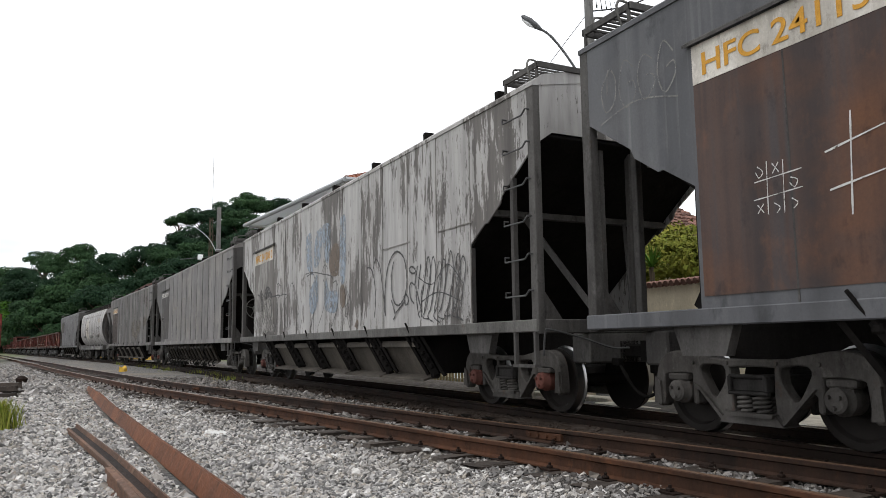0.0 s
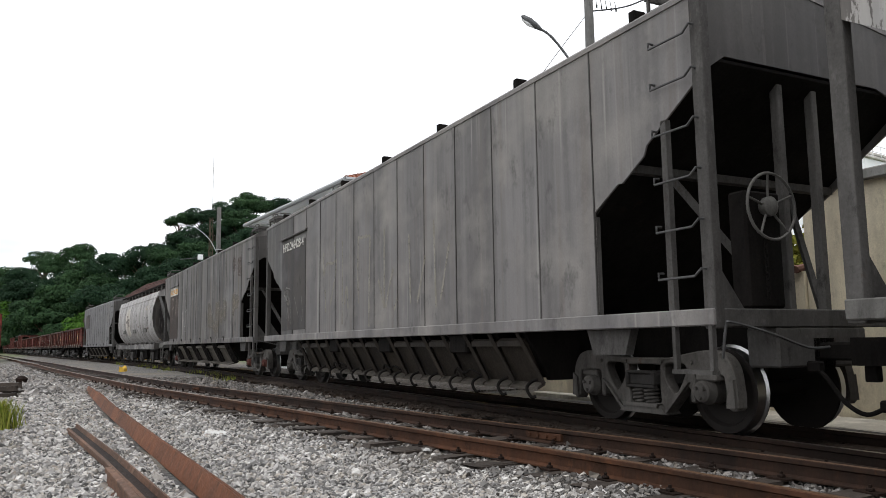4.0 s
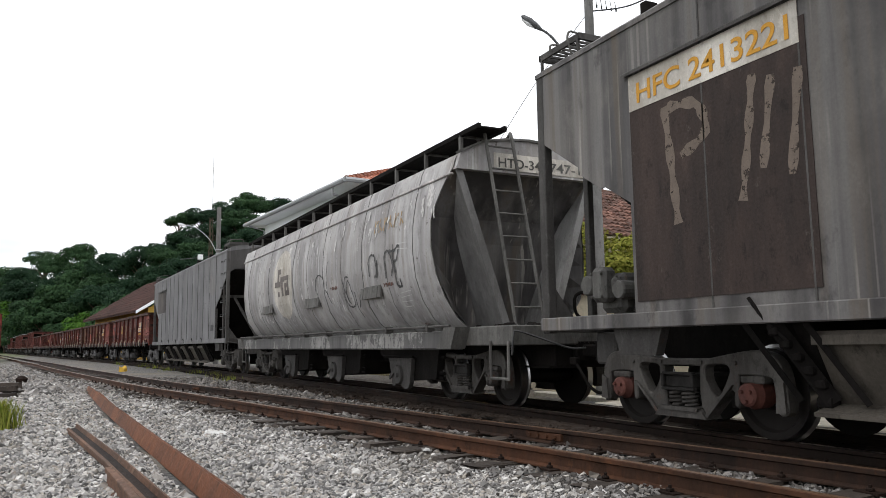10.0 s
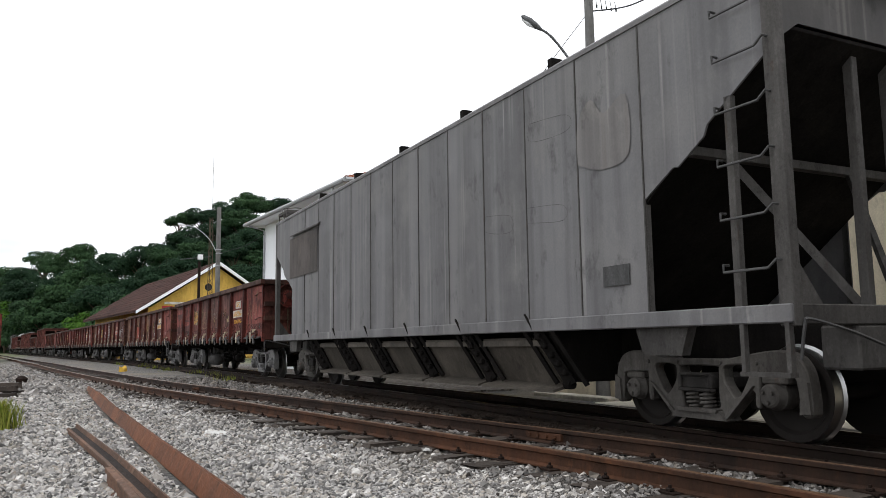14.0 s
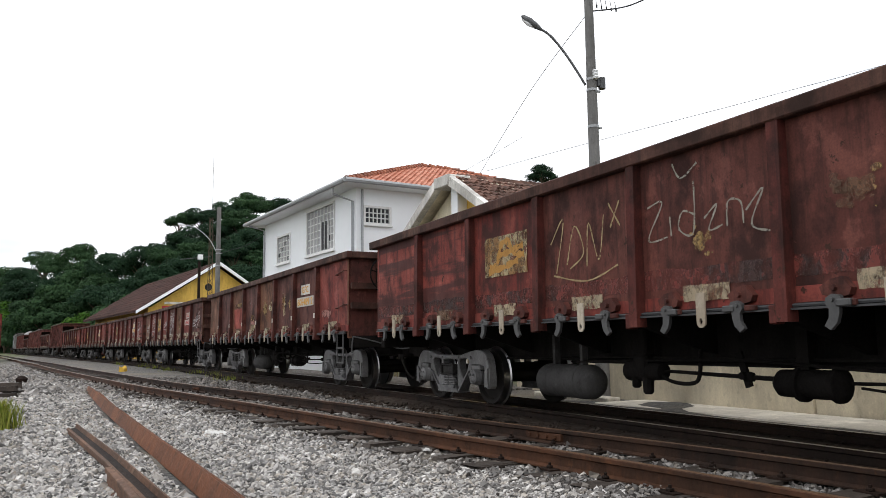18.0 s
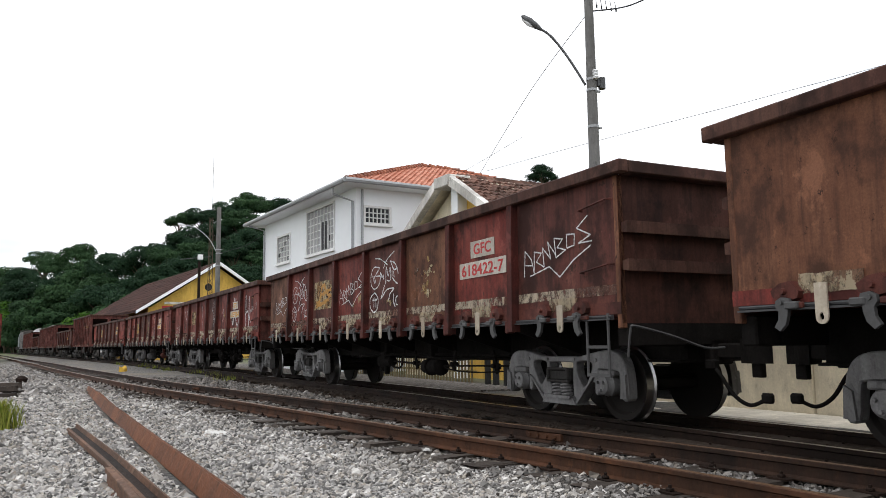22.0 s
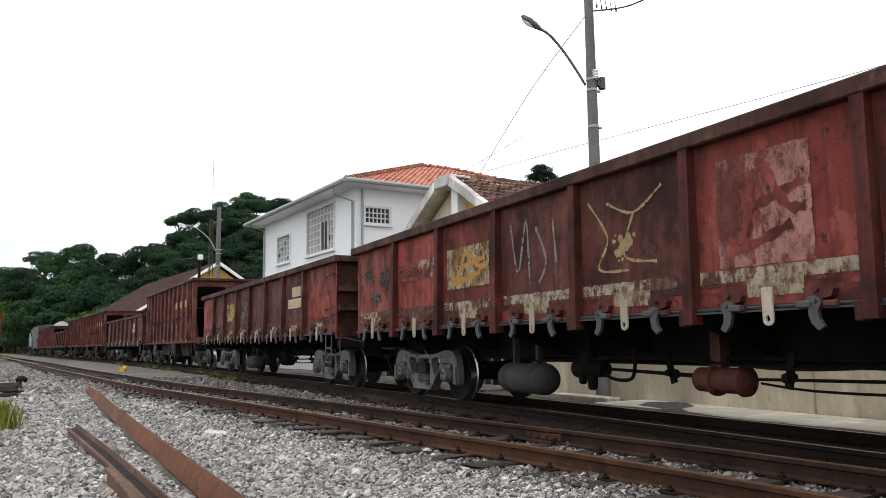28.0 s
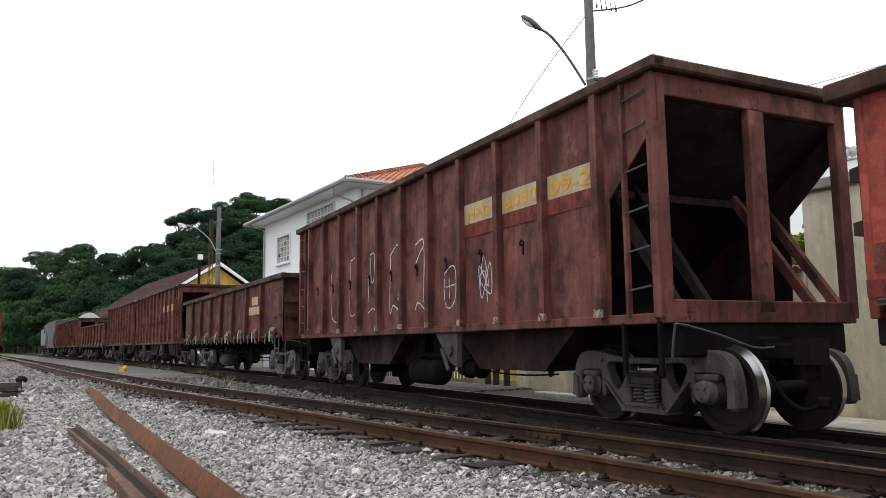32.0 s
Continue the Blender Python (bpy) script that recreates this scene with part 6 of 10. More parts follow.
    # brake valve on the rear platform
    if valve:
        sh = Shape()
        sh.box(-0.78, -0.36, h - 0.76, h - 0.34, 1.19, 1.62, 0.05)
        block = part("brake_valve", sh, M_FRAME_GREY, g, "dusty cast brake valve block")
        for x0, x1, y0, y1, z0, z1 in ((-0.97, -0.775, h - 0.66, h - 0.42, 1.30, 1.68), (-0.90, -0.775, h - 0.42, h - 0.34, 1.40, 1.62), (-0.90, -0.775, h - 0.76, h - 0.66, 1.36, 1.58)):
            part("valve_cap", Shape().box(x0, x1, y0, y1, z0, z1, 0.045), M_FRAME_GREY, block)
        for yy, zz, r in ((h - 0.28, 1.5, 0.10), (h - 0.83, 1.42, 0.09)):
            part("valve_flange", Shape().lathe([(-0.92, r), (-0.90, r * 1.15), (-0.62, r * 1.1)], "x", (0, yy, zz), 14), M_FRAME_GREY, block)
        part("valve_foot", Shape().lathe([(1.14, 0.17), (1.20, 0.14)], "z", (-0.57, h - 0.55, 0), 14), M_FRAME_GREY, block)
        for k in range(4):
            part("valve_bolt", Shape().lathe([(-0.99, 0.018), (-0.965, 0.02)], "x", (0, h - 0.62 + 0.16 * (k % 2), 1.36 + 0.25 * (k // 2)), 6), M_FRAME_GREY, block)
        sh = Shape()
        sh.tube(smooth_line([(-0.85, h - 0.30, 1.45), (-0.95, h - 0.12, 1.40), (-0.9, h - 0.05, 1.2), (-0.8, h - 0.1, 1.12)], 4), 0.02, 6)
        part("valve_pipe", sh, M_FRAME_DARK, block)
    # number board with drip strip at the rear upper corner
    x = -HX - 0.0065
    if patch_mat:
        patch(g, "repair_plate", patch_mat, h - 3.6, h - 1.62, 1.24, 3.28, x)
    if board:
        sh = Shape()
        sh.prism([(-HX, 3.50), (-HX - 0.06, 3.46), (-HX - 0.06, 3.43), (-HX, 3.46)], h - 3.72, h - 1.55, "y")
        part("drip_strip", sh, pm, g)
        if plate_mat:
            b = patch(g, "number_board", plate_mat, h - 3.55, h - 1.62, 3.08, 3.43, x - 0.004)
        else:
            b = g
        if plate_text:
            lettering("lettering", plate_text, 0.28, plate_ink or M_INK_YELLOW, b, side_face(h - 1.72, 3.14, x - 0.012), 1.75)
    for kind, *a in paints:
        if kind == "patch":
            m, ya, yb, za, zb = a
            patch(g, "paint_patch", m, ya, yb, za, zb, x - 0.006)
        elif kind == "tag":
            m, ya, yb, za, zb, sd, nn, w = a
            scrawl(g, m, yb, ya, za, zb, x - 0.005, sd, nn, w)
        elif kind == "strokes":
            strokes(g, *a, x - 0.004)
        elif kind == "fills":
            fills(g, *a, x - 0.0036)
        elif kind == "lines":
            m, lines, w = a
            for k, ln in enumerate(lines):
                sh = Shape()
                ribbon(sh, smooth_line(ln), w, x - 0.007 - 0.0005 * (k % 4))
                part("chalk_stroke", sh, m, g, "chalk line of a noughts-and-crosses grid")
    return g


# ================= rounded tank hopper =================
def tank_hopper(s0, s1):
    g, h = wagon_root("round_sided_hopper_wagon", s0, s1, "pale grey round-sided hopper wagon with rust streaks and a white disc", "hopper wagon", "covered hopper wagons of the train")
    half = [(-1.16, 3.62), (-1.21, 3.52), (-1.235, 3.42), (-1.28, 3.28), (-1.315, 3.12), (-1.36, 2.86), (-1.38, 2.70), (-1.39, 2.30), (-1.34, 1.90), (-1.22, 1.55), (-1.02, 1.25), (-0.80, 1.08)]
    prof = half + [(-x, z) for x, z in half[::-1]]
    # the body stands nearer to the rear end of its frame
    hb, c0 = 6.625, 0.425
    n = 12
    st = 2 * hb / n
    def cut(z):
        """How far the end sheet lies in from the end of the roof."""
        return float(np.interp(z, (1.08, 1.4, 1.75, 2.1, 2.75, 3.18, 3.42), (0.36, 0.34, 0.36, 0.45, 0.47, 0.20, 0.0)))

    for k in range(n):
        a, b = c0 - hb + k * st, c0 - hb + (k + 1) * st
        d = 0.004 * (k % 2)
        vs, m = [], len(prof)
        for y in (a, b):
            vs += [(x * (1 + d), y + (cut(z) if y < c0 - hb + 0.01 else -1.25 * cut(z) if y > c0 + hb - 0.01 else 0.0), z) for x, z in prof]
        sh = Shape()
        sh.add(vs, [(i, i + 1, m + i + 1, m + i) for i in range(m - 1)])
        me = sh.mesh("shell_plate", M_TANK, smooth=True)
        part("shell_plate", me, None, g)
        sh = Shape()
        sh.tube([(x * 1.002, a + (cut(z) if k == 0 else 0), z) for x, z in half], 0.007, 5)
        part("weld_seam", sh, M_FRAME_GREY, g)
    sh = Shape()
    sh.box(-1.30, -1.235, c0 - hb, c0 + hb, 3.30, 3.335, 0.008)
    part("shoulder_strip", sh, M_TANK, g)
    sh = Shape()
    sh.prism([(-1.16, 3.62), (-0.8, 3.78), (0, 3.84), (0.8, 3.78), (1.16, 3.62)], c0 - hb, c0 + hb, "y")
    part("roof", sh, M_TANK, g)
    for e in (-1, 1):
        sh = Shape()
        # sloped end sheets fold inwards below a straight upper band
        top = [(-1.17, 3.62), (-0.8, 3.80), (-0.4, 3.875), (0, 3.90), (0.4, 3.875), (0.8, 3.80), (1.17, 3.62), (1.24, 3.38), (-1.24, 3.38)]
        ye = c0 + e * (hb + 0.10)
        sh.prism(top, min(ye, c0 + e * (hb - 0.02)), max(ye, c0 + e * (hb - 0.02)), "y")
        band = part("end_band", sh, M_TANK, g)
        sh = Shape()
        lip = c0 + e * (hb + 0.13)
        sh.prism([(x * 1.015, z + 0.03) for x, z in top[:7]] + [(x * 1.0, z - 0.005) for x, z in top[6::-1]], min(lip, c0 + e * (hb - 0.03)), max(lip, c0 + e * (hb - 0.03)), "y")
        part("roof_lip", sh, M_FRAME_GREY, g)
        if e < 0:
            sh = Shape()
            sh.box(-0.62, 1.0, ye - 0.012, ye - 0.002, 3.42, 3.67)
            board = part("number_board", sh, M_PLATE_WHITE, band)
            for text, xx, ww in (("HTD-34", -0.56, 0.76), ("2747-1", 0.22, 0.72)):
                lettering("lettering", text, 0.2, M_FRAME_GREY, board, pose(xx, ye - 0.018, 3.46, 90), ww)
        levels = [3.40, 3.18, 2.75, 2.4, 2.1, 1.75, 1.4, 1.1]

        def deep(z):
            return float(np.interp(z, (1.1, 2.62, 2.75, 3.40), (0.80, 0.60, 0.50, 0.0)))
        sh = Shape()
        vs = []
        for z in levels:
            w = -float(np.interp(z, [q[1] for q in half[::-1]], [q[0] for q in half[::-1]])) - 0.01
            vs += [(x, c0 + e * (hb - dd), z) for x, dd in ((-w, cut(z) * (1 if e < 0 else 1.25) + 0.01), (-w * 0.72, deep(z)), (0, deep(z)), (w * 0.72, deep(z)), (w, cut(z) * (1 if e < 0 else 1.25) + 0.01))]
        sh.add(vs, [(i * 5 + q, i * 5 + q + 1, i * 5 + q + 6, i * 5 + q + 5) for i in range(len(levels) - 1) for q in range(4)])
        # Pale like the shell, but the recess's shade is put in as dark grey.
        part("end_sheet", sh, M_GREY_DARK, g)
        for sx in (-1, 1):
            sh = Shape()
            for w in (0.0, 0.03):
                sh.add([(sx * (1.19 - w), c0 + e * (hb + 0.02), 3.39), (sx * (0.42 - w), c0 + e * (hb + 0.02), 1.09), (sx * (0.42 - w), c0 + e * (hb - 0.82), 1.09), (sx * (0.93 - w), c0 + e * (hb - 0.62), 2.62)], [(0, 1, 2, 3)])
            sh.add([(sx * (1.23 - w), c0 + e * (hb + 0.025 + 0.012 * q), z) for q in (0, 1) for w, z in ((0, 3.39), (0.12, 3.39), (0.89, 1.09), (0.77, 1.09))], [(0, 1, 2, 3), (4, 5, 6, 7), (0, 3, 7, 4), (1, 2, 6, 5)])
            part("end_rib", sh, M_TANK_END, g, "deep slanted end rib plate")
        sh = Shape()
        for x0, x1 in ((-0.80, -0.62), (-0.34, -0.14)):
            sh.tube([(x0 + 0.12, c0 + e * (hb - 0.25), 3.93), (x0 + 0.02, c0 + e * (hb + 0.10), 3.99), (x0, c0 + e * (hb + 0.17), 3.90), (x1, c0 + e * (hb + 0.62), 1.06)], 0.026, 7)
        for k in range(8):
            t = (k + 0.5) / 8.4
            yy, zz = c0 + e * (hb + 0.17 + 0.45 * t), 3.90 - 2.84 * t
            sh.tube([(-0.80 + 0.18 * t, yy, zz), (-0.34 + 0.20 * t, yy, zz)], 0.014, 6)
        if e < 0:
            part("end_ladder", sh, M_FRAME_GREY, g, "grey steel end ladder")
        sh = Shape()
        sh.box(-1.15, 1.15, *sorted((e * (h if e < 0 else h + 0.12), c0 + e * (hb - 0.5))), 0.84, 1.10, 0.015)
        part("end_platform", sh, M_FRAME_GREY, g)
        sh = Shape()
        sh.prism([(c0 + e * (hb - 0.1), 1.10), (c0 + e * (hb + 0.25), 1.10), (c0 + e * (hb + 0.1), 0.80), (c0 + e * (hb - 0.35), 0.80)], -1.38, -1.15)
        part("side_bearing_plate", sh, M_FRAME_GREY, g)
        rnd = random.Random(3)
        sh = Shape()
        for k in range(34 if e < 0 else 12):
            xx, yy, r = rnd.uniform(-1.0, 0.7), c0 + e * (hb + rnd.uniform(-0.1, 1.1 if e < 0 else 0.45)), rnd.uniform(0.02, 0.07)
            sh.box(xx - r, xx + r, yy - r, yy + r, 1.10, 1.10 + r * 0.8, r * 0.4)
        tagged(part("debris", sh, M_FRAME_DARK, g, "grey spilled debris on the end platform"), kind="stuff")
        sh = Shape()
        for yy in (e * (h - 0.06), e * (h - 0.5)):
            sh.tube([(-1.18, yy, 0.9), (-1.18, yy, 0.40)], 0.02, 6)
        sh.tube([(-1.18, e * (h - 0.06), 0.42), (-1.18, e * (h - 0.5), 0.42)], 0.02, 6)
        part("stirrup_step", sh, M_FRAME_GREY, g)
    sh = Shape()
    sh.box(-1.30, -1.16, c0 - hb - 0.1, c0 + hb + 0.1, 0.79, 1.06, 0.02)
    part("side_sill", sh, M_WHITE_FLAKE_GREY, g)
    sh = Shape()
    sh.box(1.16, 1.30, c0 - hb - 0.1, c0 + hb + 0.1, 0.79, 1.06, 0.02)
    part("side_sill", sh, M_FRAME_GREY, g)
    sh = Shape()
    sh.tube([(-1.34, c0 - hb, 1.12), (-1.34, c0 + hb, 1.12)], 0.022, 6)
    for k in range(8):
        y = c0 - hb + 0.7 + k * 1.55
        sh.box(-1.37, -1.24, y - 0.03, y + 0.03, 1.05, 1.16)
    part("side_pipe", sh, M_POST_GREY, g)
    underframe(g, h, 0.55, 0.95, M_FRAME_DARK, 0.45)
    for k in range(3):
        y = -3.76 + k * 3.35
        sh = Shape()
        sh.prism([(y - 1.45, 0.98), (y + 1.25, 0.98), (y + 1.02, 0.68), (y + 0.46, 0.62), (y + 0.28, 0.24), (y - 1.22, 0.33), (y - 1.30, 0.70)], -0.95, 0.95)
        part("outlet_funnel", sh, M_FRAME_DARK, g)
        for z, l in ((0.66, 0.12), (0.42, 0.10), (0.34, 0.08)):
            part("shaft_end", Shape().lathe([(y - 1.28 - l, 0.025), (y - 1.2, 0.03)], "y", (-0.88, 0, z), 8), M_FRAME_DARK, g)
        sh = Shape()
        sh.prism([(y - 0.48, 0.64), (y + 0.48, 0.64), (y + 0.44, 0.56), (y + 0.30, 0.17), (y + 0.22, 0.17), (y + 0.10, 0.24), (y - 0.22, 0.13), (y - 0.34, 0.16), (y - 0.40, 0.24)], -1.03, -0.955)
        gate = part("outlet_gate", sh, M_GATE, g, "dark grey trapezoid outlet gate")
        part("gate_disc", Shape().lathe([(-1.07, 0.14), (-1.06, 0.15), (-1.025, 0.17)], "x", (0, y + 0.02, 0.36), 20), M_GATE, gate)
        part("gate_hub", Shape().lathe([(-1.10, 0.03), (-1.06, 0.045)], "x", (0, y + 0.02, 0.36), 10), M_GATE, gate)
        sh = Shape()
        sh.beam((-1.045, y + 0.40, 0.30), (-1.045, y + 0.08, 0.50), 0.03, 0.06)
        part("gate_bar", sh, M_GATE, gate)
        sh = Shape()
        sh.tube([(-1.04, y - 0.55, 0.665), (-1.04, y + 0.68, 0.665)], 0.022, 6)
        part("gate_shaft", sh, M_FRAME_DARK, gate)
    # top walkway
    for xx in (-1.05, -0.62):
        sh = Shape()
        sh.box(xx - 0.03, xx + 0.03, c0 - hb - 0.45, c0 + hb + 0.35, 3.90, 3.98, 0.008)
        part("walkway_rail", sh, M_FRAME_DARK, g)
    for k in range(12):
        y = c0 - hb + 0.1 + k * (2 * hb - 0.2) / 11
        sh = Shape()
        sh.box(-1.08, -1.03, y - 0.03, y + 0.03, 3.60, 3.90)
        sh.box(-1.08, -0.6, y - 0.02, y + 0.02, 3.90, 3.93)
        part("walkway_bracket", sh, M_FRAME_GREY, g)
    sh = Shape()
    sh.box(-1.0, -0.66, c0 - hb - 0.4, c0 + hb + 0.3, 3.93, 3.955)
    part("walkway_board", sh, M_FRAME_DARK, g)

    def on_shell(z):
        for (x0, z0), (x1, z1) in zip(half, half[1:]):
            if z0 >= z >= z1:
                return x0 + (x1 - x0) * (z0 - z) / (z0 - z1)
        return -1.2
    # white disc with dark bars, following the shell
    cy, cz, r = 2.42, 2.34, 0.84
    rows = 18
    sh = Shape()
    for k in range(rows):
        za, zb = cz - r + 2 * r * k / rows, cz - r + 2 * r * (k + 1) / rows
        wa, wb = (math.sqrt(max(0, r * r - (z - cz) ** 2)) for z in (za, zb))
        sh.add([(on_shell(za) * 1.004 - 0.008, cy - wa, za), (on_shell(za) * 1.004 - 0.008, cy + wa, za), (on_shell(zb) * 1.004 - 0.008, cy + wb, zb), (on_shell(zb) * 1.004 - 0.008, cy - wb, zb)], [(0, 1, 2, 3)])
    disc = part("emblem_disc", sh, M_PLATE_WHITE, g, "worn white painted disc with dark bars")
    sh = Shape()
    for ya, yb, za, zb in ((0.36, 0.26, -0.26, 0.36), (0.60, 0.10, -0.02, 0.07), (0.30, 0.12, 0.28, 0.37), (0.02, -0.08, -0.26, 0.16), (0.10, -0.20, 0.08, 0.17), (-0.26, -0.56, -0.26, -0.18), (-0.26, -0.34, -0.26, 0.0), (-0.46, -0.56, -0.26, 0.17), (-0.26, -0.56, -0.06, 0.0), (-0.26, -0.56, 0.10, 0.17)):
        z0, z1 = cz + za - 0.02, cz + zb + 0.02
        ya, yb = ya + 0.025, yb - 0.025
        sh.add([(on_shell(z) * 1.004 - 0.013, cy + y, z) for z in (z0, (z0 + z1) / 2, z1) for y in (ya, yb)], [(0, 1, 3, 2), (2, 3, 5, 4)])
    part("emblem_bar", sh, M_EMBLEM, disc)
    # small framed plates
    for yy, zz, w in ((3.97, 1.84, 0.98), (0.23, 1.82, 0.98), (-3.2, 1.82, 0.96)):
        sh = Shape()
        x = on_shell(zz) - 0.02
        for a, b in ((yy - w / 2, yy - w / 2 + 0.14), (yy - w / 2 + 0.17, yy + w / 2 - 0.15), (yy + w / 2 - 0.12, yy + w / 2)):
            sh.add([(x - 0.02 + 0.05, a, zz + 0.14), (x - 0.02 + 0.05, b, zz + 0.14), (x + 0.02, b, zz - 0.14), (x + 0.02, a, zz - 0.14),
                    (x - 0.05 + 0.05, a, zz + 0.14), (x - 0.05 + 0.05, b, zz + 0.14), (x - 0.02, b, zz - 0.14), (x - 0.02, a, zz - 0.14)],
                   [(4, 5, 6, 7), (0, 4, 7, 3), (1, 2, 6, 5), (0, 1, 5, 4), (3, 7, 6, 2)])
        part("placard_frame", sh, M_FRAME_GREY, g)
    def on_side(mat, w, lines, label):
        """Strokes that follow the rounded shell, each through (y, z) points."""
        for k, ln in enumerate(lines):
            pts = smooth_line(ln, 7)
            vs = []
            for i, (yy, zz) in enumerate(pts):
                a, b = pts[max(i - 1, 0)], pts[min(i + 1, len(pts) - 1)]
                dy, dz = b[0] - a[0], b[1] - a[1]
                l = math.hypot(dy, dz) or 1
                ww = w * (0.8 + 0.2 * math.sin(i * 1.3 + k))
                for q in (-0.5, 0.5):
                    y2, z2 = yy - dz / l * ww * q, zz + dy / l * ww * q
                    vs.append((on_shell(z2) * 1.004 - 0.012 - 0.0006 * (k % 6), y2, z2))
            part("spray_stroke", Shape().add(vs, [(2 * i, 2 * i + 1, 2 * i + 3, 2 * i + 2) for i in range(len(pts) - 1)]), mat, g, label)
    on_side(M_SPRAY_SMOKE, 0.035, [[(-0.13, 2.01), (-0.25, 2.25), (-0.5, 2.32), (-0.71, 2.22), (-0.74, 2.09)], [(-0.24, 1.97), (-0.31, 1.64)], [(-1.01, 2.54), (-0.92, 2.19), (-0.9, 1.89), (-1.01, 1.7)], [(-0.77, 2.0), (-0.95, 1.88)], [(-2.17, 2.14), (-2.0, 2.14), (-1.89, 1.94), (-1.86, 1.73), (-1.97, 1.61), (-2.17, 1.59), (-2.29, 1.68), (-2.25, 1.94), (-2.11, 2.07), (-1.97, 1.77), (-2.08, 1.65)], [(-1.82, 2.11), (-1.94, 1.88), (-2.02, 1.71)], [(-2.4, 1.85), (-2.36, 1.6), (-2.38, 1.37)], [(-2.64, 1.79), (-2.46, 1.56)]], "faded dark spray writing")
    on_side(M_SPRAY_SMOKE, 0.055, [[(-3.25, 2.06), (-3.26, 2.31), (-3.36, 2.42), (-3.51, 2.4), (-3.58, 2.28), (-3.58, 2.11), (-3.48, 2.02)], [(-3.56, 2.02), (-3.66, 2.31)], [(-3.98, 1.97), (-3.98, 2.28), (-4.02, 2.4), (-4.14, 2.41), (-4.25, 2.32), (-4.3, 2.17), (-4.22, 1.99)], [(-4.33, 2.5), (-4.35, 2.16), (-4.39, 1.92), (-4.4, 1.82), (-4.54, 1.81), (-4.54, 1.93)], [(-4.14, 2.42), (-4.37, 2.39), (-4.55, 2.46), (-4.57, 2.4), (-4.49, 2.24), (-4.35, 2.2), (-4.41, 2.03)]], "faded dark spray writing")
    flakes = random.Random(12)
    for k in range(46):
        yy, zz = c0 + flakes.uniform(-hb + 0.3, hb - 0.3), flakes.uniform(2.78, 3.28)
        l = flakes.uniform(0.06, 0.26)
        on_side(M_PALE_FLAKE, flakes.uniform(0.025, 0.075), [[(yy, zz), (yy + flakes.uniform(-0.03, 0.03), zz - l * 0.4), (yy + flakes.uniform(-0.05, 0.05), zz - l)]], "leftover flake of white paint")
    on_side(M_RUST_MARK, 0.07, [[(-1.08, 1.99), (-1.29, 1.99), (-1.53, 1.99)], [(-3.83, 1.87), (-4.0, 1.87), (-4.24, 1.87)], [(-4.65, 1.18), (-4.83, 1.18)]], "red-brown rust mark")
    on_side(M_CHALK, 0.012, [[(-4.4, 1.7), (-4.81, 1.72)], [(-4.38, 1.63), (-4.79, 1.65)], [(-4.37, 1.56), (-4.76, 1.56)], [(-4.37, 1.48), (-4.72, 1.48)], [(-4.51, 2.49), (-4.91, 2.47)], [(-4.5, 2.41), (-4.94, 2.37)], [(-4.39, 1.92), (-4.47, 1.9)]], "thin white chalk line")
    for q, ch in enumerate(((0.0, 0.10), (0.16, 0.26), (0.32, 0.40), (0.5, 0.6), (0.66, 0.76), (0.85, 0.95))):
        on_side(M_INK_FADED, 0.035, [[(-3.5 - ch[0] * 1.3, 3.02), (-3.5 - ch[0] * 1.3, 2.78)], [(-3.5 - ch[0] * 1.3, 2.9), (-3.5 - ch[1] * 1.3, 2.9 + 0.1 * (-1) ** q)]], "faded orange number bar")
    bogies(g, (-h + 1.9, h - 1.5), AXLE_BOX_SOOTY, True)
    end_gear(g, h, rod_from=1.15)
    return g


M_RUST_MARK = plain("red_brown_rust_mark", (0.16, 0.07, 0.05), vary=0.5, worn=0.48, cover=0.8)
M_INK_FADED = plain("faded_orange_lettering", (0.36, 0.25, 0.13), vary=0.4, worn=0.55)
M_TANK_END = weathered("grey_end_rib_paint", (0.25, 0.245, 0.24), (0.12, 0.115, 0.11), None, scuffs=0.5)
M_WHITE_FLAKE_GREY = peeled("flaking_white_on_grey_sill", (0.30, 0.288, 0.272), (0.105, 0.10, 0.096), 0.435)


